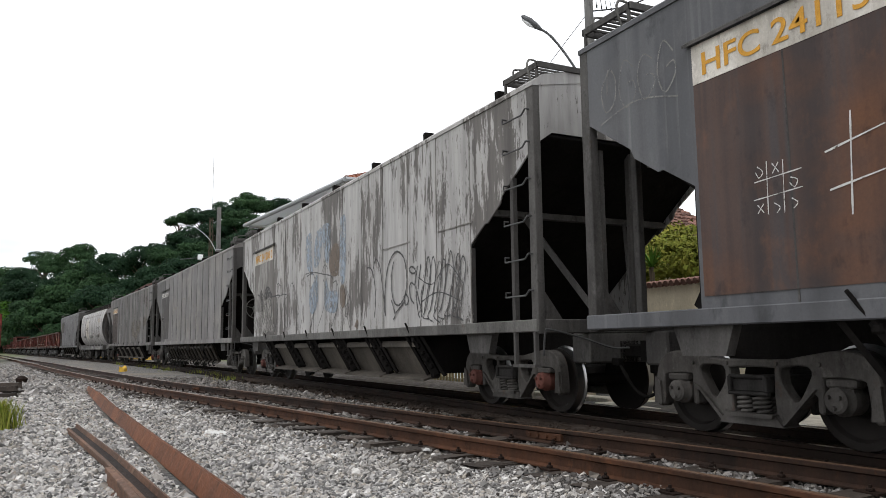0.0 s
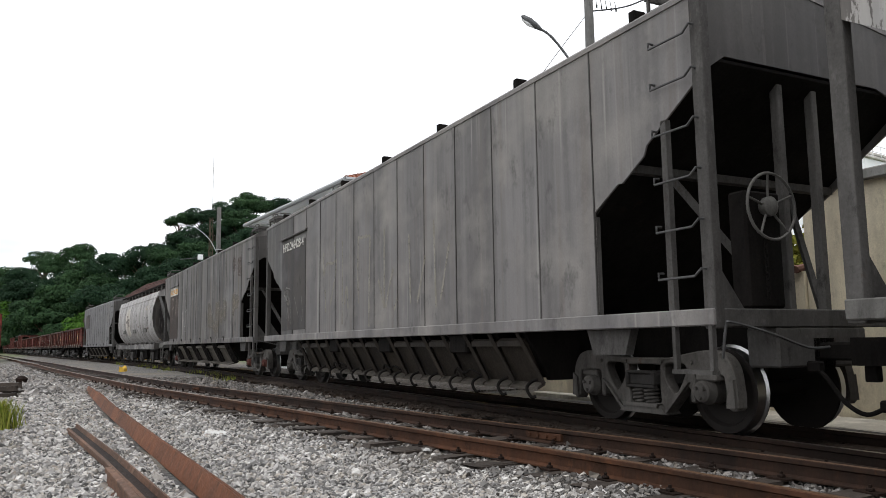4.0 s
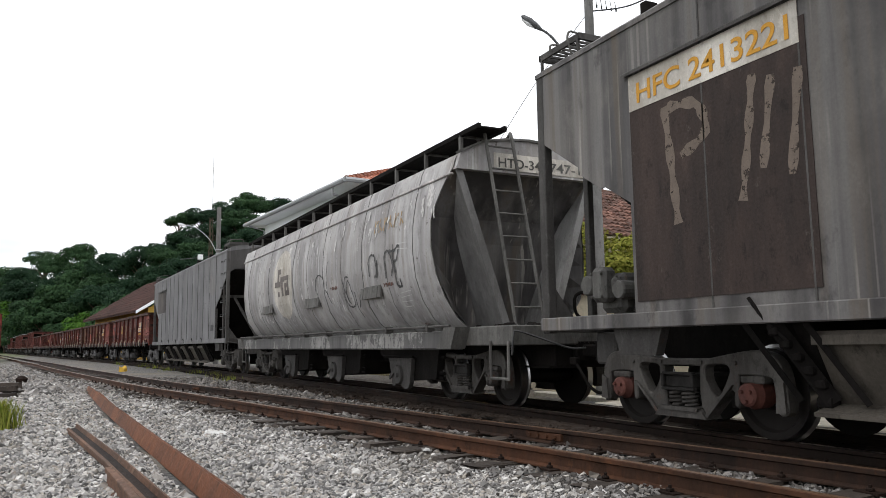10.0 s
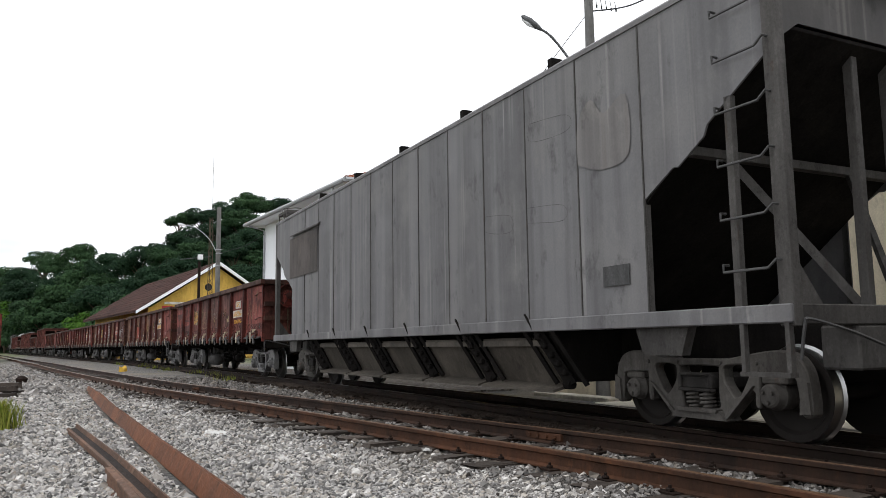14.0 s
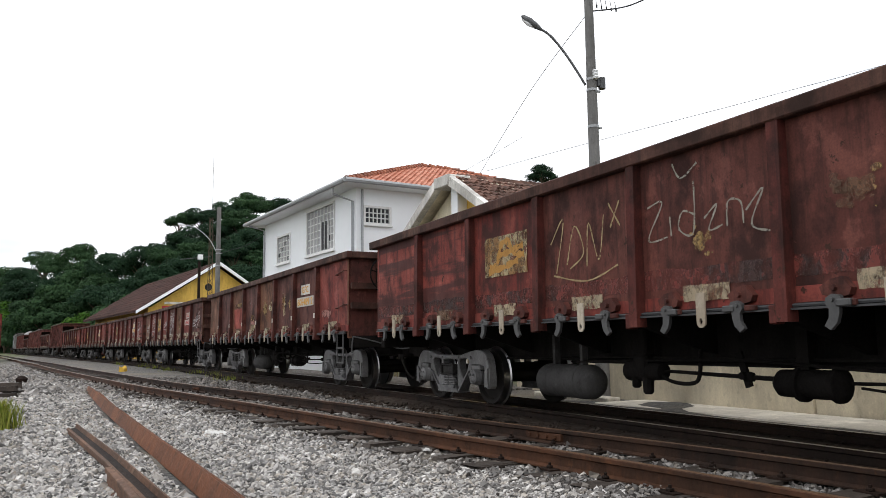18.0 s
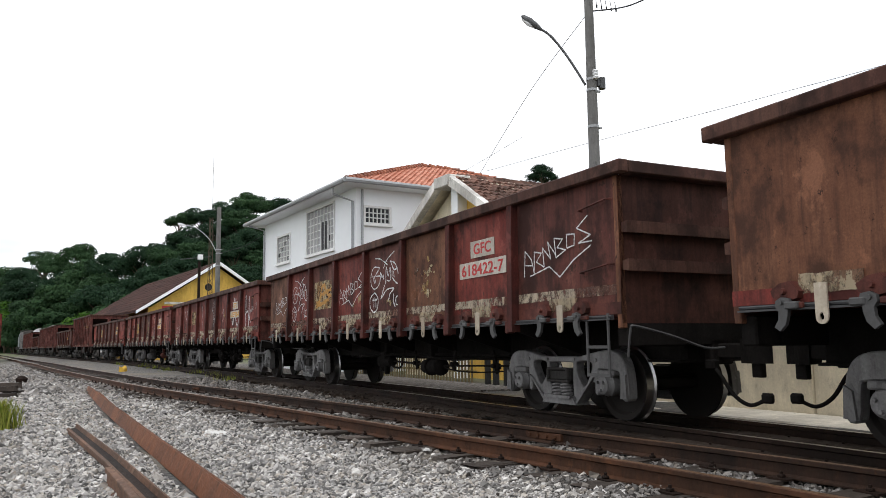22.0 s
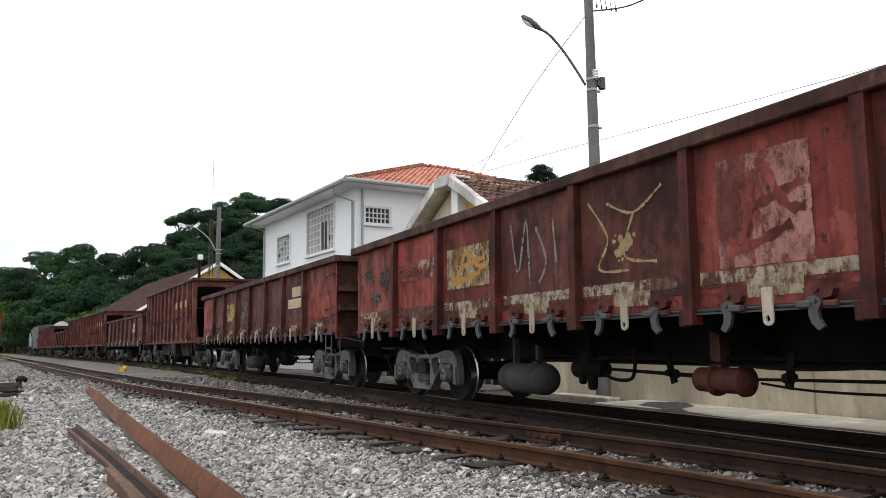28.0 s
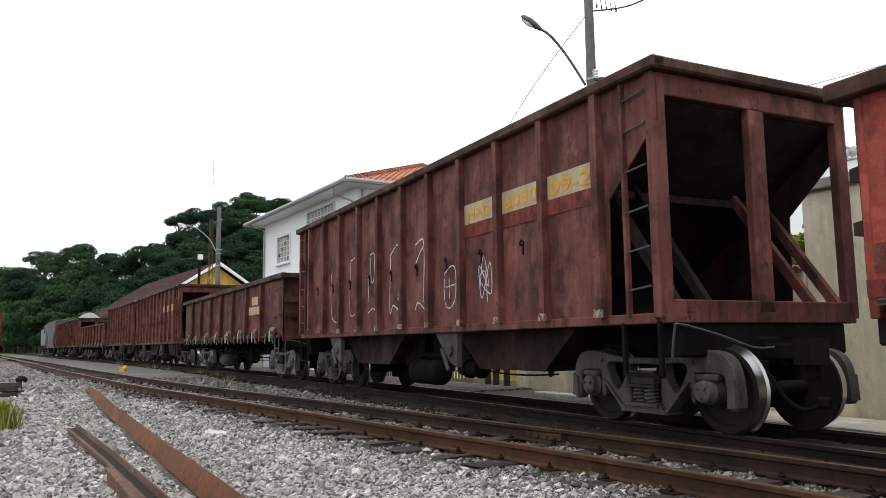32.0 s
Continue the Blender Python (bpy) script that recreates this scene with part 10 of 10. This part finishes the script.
# pale buildings far behind the wall
def apartment(x, yy, w, d, z, rot, label, openings, rail=False):
    """A plain block whose nearest corner stands at x, yy; openings: (axis, from, to, sill, head)."""
    b = thing("apartment_building", pose(x, yy, 0, 0, 0, rot), label, "building", "pale buildings beyond the wall")
    sh = Shape()
    sh.box(0, w, 0, d, -0.2, z, 0.03)
    part("wall", sh, M_WHITE_WALL, b)
    sh = Shape()
    sh.box(-0.15, w + 0.15, -0.15, d + 0.15, z, z + 0.16, 0.03)
    part("roof_slab", sh, M_WHITE_TRIM, b)
    for axis, a0, a1, z0, z1 in openings:
        window(b, axis, a0, a1, z0, z1, -0.08, 2, 1)
    if rail:
        sh = Shape()
        for k in range(12):
            sh.tube([(0.2 + k * (w - 0.4) / 11, 0.1, z + 0.16), (0.2 + k * (w - 0.4) / 11, 0.1, z + 0.95)], 0.025, 5)
        for zz in (z + 0.55, z + 0.95):
            sh.tube([(0.2, 0.1, zz), (w - 0.2, 0.1, zz)], 0.03, 5)
        part("roof_railing", sh, M_LAMP_WHITE, b)
    return b


apartment(43.9, 33.1, 9, 3.4, 13.7, 8, "white apartment block with small dark windows beyond the wall", [("y", 0.7, 2.3, 12.15, 12.95), ("x", 0.75, 1.5, 12.1, 12.9)])
low = apartment(43.6, 29.8, 12, 2.6, 11.9, 8, "lower white wing with satellite dishes and a roof railing", [("x", 5.0, 6.4, 9.8, 11.0)], True)
for x0, y0, zc in ((1.1, 1.9, 12.62), (1.7, 1.6, 12.85)):
    dish = Shape()
    dish.tube([(x0 + 0.1, y0, 12.06), (x0 + 0.1, y0, zc)], 0.03, 6)
    dish.lathe([(x0 - 0.02, 0.04), (x0 + 0.06, 0.24), (x0 + 0.15, 0.36)], "x", (0, y0, zc), 16)
    part("satellite_dish", dish, M_GUTTER, low)
# parked red wagon on another track
rw, = [thing("parked_wagon", pose(-6.75, 83, 0, 0, 0, 5.2), "rusty red boxy wagon parked on a far track", "wagon")]
sh = Shape()
sh.box(-1.35, 1.35, -7, 7, 1.0, 3.9, 0.05)
part("body", sh, M_RED, rw)
sh = Shape()
sh.prism([(-1.4, 3.9), (1.4, 3.9), (0.7, 4.2), (-0.7, 4.2)], -7.05, 7.05, "y")
part("roof", sh, M_BROWN, rw)
for yy in (-4.9, 4.9):
    part("bogie", BOLSTER, None, rw, at=pose(0, yy, 0))
    for sy in (-0.85, 0.85):
        part("wheelset", WHEELSET, None, rw, at=pose(0, yy + sy, 0.40))

# ================= trees =================
def crown_mesh(seed, mat, lobes=26, leaves=10000, size=0.038, flat=0.62):
    """Unit crown: a dome of billowing lobes made of many small leaf sprays, with an uneven rim."""
    g = np.random.default_rng(seed)
    d = g.normal(0, 1, (lobes, 3))
    d[:, 2] = abs(d[:, 2]) * 0.9 - 0.25
    d /= np.linalg.norm(d, axis=1)[:, None]
    cen = d * g.uniform(0.45, 0.74, (lobes, 1)) * np.array([1, 1, 0.8])
    rad = g.uniform(0.22, 0.40, lobes)
    which = g.integers(0, lobes, leaves)
    d = g.normal(0, 1, (leaves, 3))
    d /= np.linalg.norm(d, axis=1)[:, None]
    d[:, 2] = np.where(d[:, 2] < -0.45, -d[:, 2], d[:, 2])
    ripple = 1 + 0.16 * np.sin(d[:, 0] * 9 + which) * np.sin(d[:, 1] * 8 + which * 2) + g.normal(0, 0.05, leaves)
    pos = cen[which] + d * (rad[which] * ripple)[:, None] * np.array([1, 1, flat])
    nrm = d + g.normal(0, 0.42, (leaves, 3))
    nrm /= np.linalg.norm(nrm, axis=1)[:, None]
    t = np.cross(nrm, g.normal(0, 1, (leaves, 3)))
    t /= np.linalg.norm(t, axis=1)[:, None]
    b = np.cross(nrm, t)
    s = (size * g.uniform(0.5, 1.4, leaves))[:, None]
    vs = np.stack([pos - t * s, pos + t * s * 0.8 - b * s * 0.6, pos + b * s * 0.9], 1).reshape(-1, 3)
    me = bpy.data.meshes.new("crown")
    me.from_pydata(vs.tolist(), [], (np.arange(leaves * 3).reshape(-1, 3)).tolist())
    me.materials.append(mat)
    return me


def trunk_mesh(seed):
    rnd = random.Random(seed)
    sh = Shape()
    sh.tube(smooth_line([(0, 0, -1.3), (0.03, 0.02, -0.6), (0.0, 0.05, -0.2), (0.03, 0.0, 0.15)], 4), [0.07 - 0.0042 * i for i in range(13)], 7)
    for k in range(6):
        a = k * 1.05 + rnd.uniform(0, 0.5)
        r = rnd.uniform(0.3, 0.5)
        sh.tube([(0.01, 0.03, -0.6 + 0.06 * k), (r * 0.5 * math.cos(a), r * 0.5 * math.sin(a), -0.3 + 0.05 * k), (r * math.cos(a), r * math.sin(a), -0.15 + 0.05 * k)], [0.035, 0.022, 0.008], 5)
    return sh.mesh("trunk", M_BARK)


CROWNS = [crown_mesh(s, m) for s, m in ((1, M_LEAF), (2, M_LEAF), (3, M_LEAF_DARK), (4, M_LEAF_DARK), (5, M_LEAF), (6, M_LEAF_BRIGHT))]
TRUNKS = [trunk_mesh(s) for s in (1, 2)]


def tree(x, y, z_top, r, kind, seed, label, group):
    rnd = random.Random(seed)
    sz = r * rnd.uniform(0.85, 1.05)
    g = thing("tree", pose(x, y, z_top - sz * 0.92), label, "tree", group)
    part("trunk", TRUNKS[seed % 2], None, g, at=Matrix.Diagonal((r, r, r * 1.6, 1)))
    part("crown", CROWNS[kind], None, g, at=pose(0, 0, 0, 0, 0, rnd.uniform(0, 360)) @ Matrix.Diagonal((r, r, sz, 1)))
    return g


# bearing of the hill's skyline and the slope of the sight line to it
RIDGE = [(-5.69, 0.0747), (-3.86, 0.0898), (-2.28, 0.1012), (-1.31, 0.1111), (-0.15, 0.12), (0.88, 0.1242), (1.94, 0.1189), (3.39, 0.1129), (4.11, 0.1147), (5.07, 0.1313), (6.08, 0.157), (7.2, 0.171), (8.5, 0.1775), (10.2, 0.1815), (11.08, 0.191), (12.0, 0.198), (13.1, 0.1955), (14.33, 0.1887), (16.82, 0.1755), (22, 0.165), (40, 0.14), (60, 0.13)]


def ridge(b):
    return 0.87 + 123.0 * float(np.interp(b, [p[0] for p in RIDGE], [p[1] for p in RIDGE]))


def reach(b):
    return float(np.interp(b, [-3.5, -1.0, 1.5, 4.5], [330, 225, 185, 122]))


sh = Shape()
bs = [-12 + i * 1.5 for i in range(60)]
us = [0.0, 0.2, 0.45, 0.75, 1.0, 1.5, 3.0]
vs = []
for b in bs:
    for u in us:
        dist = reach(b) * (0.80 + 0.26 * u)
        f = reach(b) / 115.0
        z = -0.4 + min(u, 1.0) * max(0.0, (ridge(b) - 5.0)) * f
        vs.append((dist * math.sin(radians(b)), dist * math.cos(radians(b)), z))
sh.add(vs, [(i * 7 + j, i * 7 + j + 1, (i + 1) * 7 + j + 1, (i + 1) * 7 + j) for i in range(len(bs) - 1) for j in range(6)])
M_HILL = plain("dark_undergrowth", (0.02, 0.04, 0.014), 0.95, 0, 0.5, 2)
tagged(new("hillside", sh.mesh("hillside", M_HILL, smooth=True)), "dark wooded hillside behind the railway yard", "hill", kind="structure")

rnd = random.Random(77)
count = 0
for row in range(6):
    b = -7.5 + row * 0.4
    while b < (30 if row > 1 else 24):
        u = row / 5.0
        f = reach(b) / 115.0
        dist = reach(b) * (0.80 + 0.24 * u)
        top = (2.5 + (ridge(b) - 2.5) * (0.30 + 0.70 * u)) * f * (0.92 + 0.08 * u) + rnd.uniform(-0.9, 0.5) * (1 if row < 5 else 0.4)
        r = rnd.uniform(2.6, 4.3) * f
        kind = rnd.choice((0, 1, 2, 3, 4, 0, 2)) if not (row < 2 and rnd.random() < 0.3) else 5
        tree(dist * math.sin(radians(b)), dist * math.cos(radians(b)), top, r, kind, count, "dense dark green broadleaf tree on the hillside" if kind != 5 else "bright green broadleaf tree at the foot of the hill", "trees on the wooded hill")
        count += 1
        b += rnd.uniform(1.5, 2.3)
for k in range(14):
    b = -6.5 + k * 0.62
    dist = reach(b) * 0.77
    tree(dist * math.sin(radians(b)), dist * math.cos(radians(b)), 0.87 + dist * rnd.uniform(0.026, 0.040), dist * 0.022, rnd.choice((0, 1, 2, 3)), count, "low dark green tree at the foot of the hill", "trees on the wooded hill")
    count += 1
YELLOWISH = crown_mesh(8, M_LEAF_YELLOW, 16, 15000, 0.03)
CROWNS.append(YELLOWISH)
for (x, yy, top, r, k) in ((9.5, 84.0, 5.7, 2.8, 6), (6.5, 96.0, 4.6, 2.3, 6), (12.4, 12.0, 3.85, 2.0, 6), (12.0, 15.9, 4.3, 2.2, 6), (13.0, 9.3, 3.6, 1.9, 6), (15.6, 16.4, 4.9, 2.5, 6), (18.5, 20.2, 5.3, 2.5, 5)):
    tree(x, yy, top, r, k, count, "yellow-green leafy bush behind the wall" if yy < 20 else "yellow-green bush beside the shed", "bushes")
    count += 1
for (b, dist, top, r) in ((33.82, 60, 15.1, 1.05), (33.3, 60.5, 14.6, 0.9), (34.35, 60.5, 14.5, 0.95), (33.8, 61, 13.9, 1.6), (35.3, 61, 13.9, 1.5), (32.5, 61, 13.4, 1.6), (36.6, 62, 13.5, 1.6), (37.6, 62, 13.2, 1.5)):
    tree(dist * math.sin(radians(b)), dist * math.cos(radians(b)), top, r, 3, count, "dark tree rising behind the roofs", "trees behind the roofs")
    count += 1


def spiky_plant(x, yy, z, seed):
    """A rosette of stiff pointed leaves on a short stem."""
    g = thing("spiky_plant", pose(x, yy, 0), "dark green spiky rosette plant behind the low wall", "plant")
    stem = Shape()
    stem.tube([(0, 0, -0.2), (0.02, 0, z * 0.5), (0, 0.02, z)], [0.07, 0.06, 0.05], 8)
    part("stem", stem, M_BARK, g)
    rnd = random.Random(seed)
    for k in range(34):
        a, lift = k * 2.4, rnd.uniform(-0.25, 1.25)
        c, s_, l = math.cos(a), math.sin(a), rnd.uniform(0.42, 0.62)
        r1, z1 = l * 0.5 * math.cos(lift), z + l * 0.5 * math.sin(lift)
        r2, z2 = l * math.cos(lift), z + l * math.sin(lift) - 0.06
        leaf = Shape()
        leaf.add([(-0.018 * s_, 0.018 * c, z), (0.018 * s_, -0.018 * c, z), (r1 * c + 0.022 * s_, r1 * s_ - 0.022 * c, z1), (r1 * c - 0.022 * s_, r1 * s_ + 0.022 * c, z1), (r2 * c, r2 * s_, z2)], [(0, 1, 2, 3), (3, 2, 4)])
        part("leaf", leaf, M_LEAF_BRIGHT, g)


spiky_plant(10.6, 11.95, 2.35, 3)


# ================= small things on the stones =================
def tuft(x, yy, n, spread, height, seed, label):
    g = np.random.default_rng(seed)
    sh = Shape()
    for k in range(n):
        a, r = g.uniform(0, 6.28), spread * abs(g.normal(0, 0.55))
        px, py = x + r * math.cos(a), yy + r * math.sin(a)
        hh = height * g.uniform(0.45, 1.1)
        lx, ly = g.normal(0, 0.35) * hh, g.normal(0, 0.35) * hh
        w = 0.006 + 0.004 * g.random()
        c, s = math.cos(a * 3), math.sin(a * 3)
        sh.add([(px - w * c, py - w * s, GROUND_Z - 0.02), (px + w * c, py + w * s, GROUND_Z - 0.02), (px + lx * 0.45 + w * c * 0.7, py + ly * 0.45 + w * s * 0.7, GROUND_Z + hh * 0.65), (px + lx * 0.45 - w * c * 0.7, py + ly * 0.45 - w * s * 0.7, GROUND_Z + hh * 0.65), (px + lx, py + ly, GROUND_Z + hh)],
               [(0, 1, 2, 3), (3, 2, 4)])
    return tagged(new("grass_tuft", sh.mesh("grass_tuft", M_GRASS)), label, "grass", kind="stuff")


tuft(-0.72, 11.7, 560, 0.23, 0.40, 1, "bright green grass tuft on the ballast")
tuft(-0.95, 13.2, 260, 0.22, 0.30, 2, "bright green grass tuft on the ballast")
for k, s in enumerate((24, 27.5, 31, 36, 41, 45.5, 52)):
    x, yy, _ = on_track(s, -1.25 + 0.2 * (k % 3))
    tuft(x, yy, 36, 0.4, 0.22, 10 + k, "thin weeds beside the far rail")
pile = [(-0.95, 19.3, 0.0, 12), (-0.9, 20.6, 0.0, -8), (-1.0, 20.2, 0.12, 4), (-0.95, 22.4, 0.0, 20), (-1.0, 22.0, 0.13, 2)]
for (x, yy, z, rot) in pile:
    tagged(new("old_sleeper", sleepers[0]), "weathered timber sleeper stacked on the stones", "sleeper", "stacked old sleepers").matrix_basis = pose(x - 0.86, yy, GROUND_Z + 0.10 + z, 0, 0, rot)
sh = Shape()
sh.lathe([(-0.16, 0.05), (-0.12, 0.2), (0.05, 0.22), (0.16, 0.1)], "z", seg=9)
sh.v = [(a + 0.05 * noise.noise((a * 9, b * 9, c * 9)), b + 0.05 * noise.noise((b * 9, c * 7, a)), c) for a, b, c in sh.v]
tagged(new("rusty_scrap", sh.mesh("rusty_scrap", M_RAIL_BROWN)), "rusty dark scrap lump on the stones", "scrap").matrix_basis = pose(-1.1, 27.4, GROUND_Z + 0.10) @ Matrix.Diagonal((0.75, 0.75, 0.75, 1))


def flake(x, yy, w, d, hgt, seed, mat, name, label, cat):
    rnd = random.Random(seed)
    n = 9
    pts = [(w * math.cos(k * 6.283 / n) * rnd.uniform(0.6, 1.15), d * math.sin(k * 6.283 / n) * rnd.uniform(0.6, 1.15)) for k in range(n)]
    sh = Shape()
    sh.add([(a, b, 0) for a, b in pts] + [(a * 0.85, b * 0.8, hgt * rnd.uniform(0.6, 1.3)) for a, b in pts], [tuple(range(n))[::-1], tuple(range(n, 2 * n))] + [(i, (i + 1) % n, (i + 1) % n + n, i + n) for i in range(n)])
    tagged(new(name, sh.mesh(name, mat)), label, cat).matrix_basis = pose(x, yy, GROUND_Z + 0.02, rnd.uniform(-5, 5), rnd.uniform(-5, 5), 0)


flake(1.68, 9.6, 0.16, 0.24, 0.02, 4, M_WHITE_PAPER, "flat_stone", "flat pale stone slab on the ballast", "stone")
flake(2.45, 37.0, 0.18, 0.18, 0.2, 5, M_PLATE_YELLOW, "yellow_bag", "small yellow plastic bag beside the rail", "bag")
x, yy, _ = on_track(6.1, siding(6.1) + 0.75)
flake(x, yy, 0.09, 0.09, 0.09, 6, M_GUTTER, "block_stone", "pale grey block beside the rail", "stone")
x, yy, _ = on_track(6.4, siding(6.4) - 0.75)
flake(x, yy, 0.05, 0.03, 0.02, 7, M_WHITE_PAPER, "paper_scrap", "white paper scrap on the sleeper end", "scrap")


# ================= what moves =================
def motions():
    walk(cam, [(0.0, look(EYE, AIM, -0.745)), (32.0, look(EYE, AIM, -0.745))])
    for w, mid in WAGONS:
        walk(w, [(float(t), train_pose(mid, t)) for t in range(33)])
    mids = {w: mid for w, mid in WAGONS}
    for ws, wagon, sy in WHEELS:
        mid = mids[wagon]
        near = [k / 15.0 for k in range(481) if -16 < mid - run(k / 15.0) < 55]
        first, last = (near[0], near[-1]) if near else (0.0, 0.0)
        rows = [(t, pose(0, sy, 0.40, math.degrees(run(min(max(t, first), last)) / 0.40))) for t in sorted({0.0, 32.0, *near})]
        walk(ws, rows)


motions()
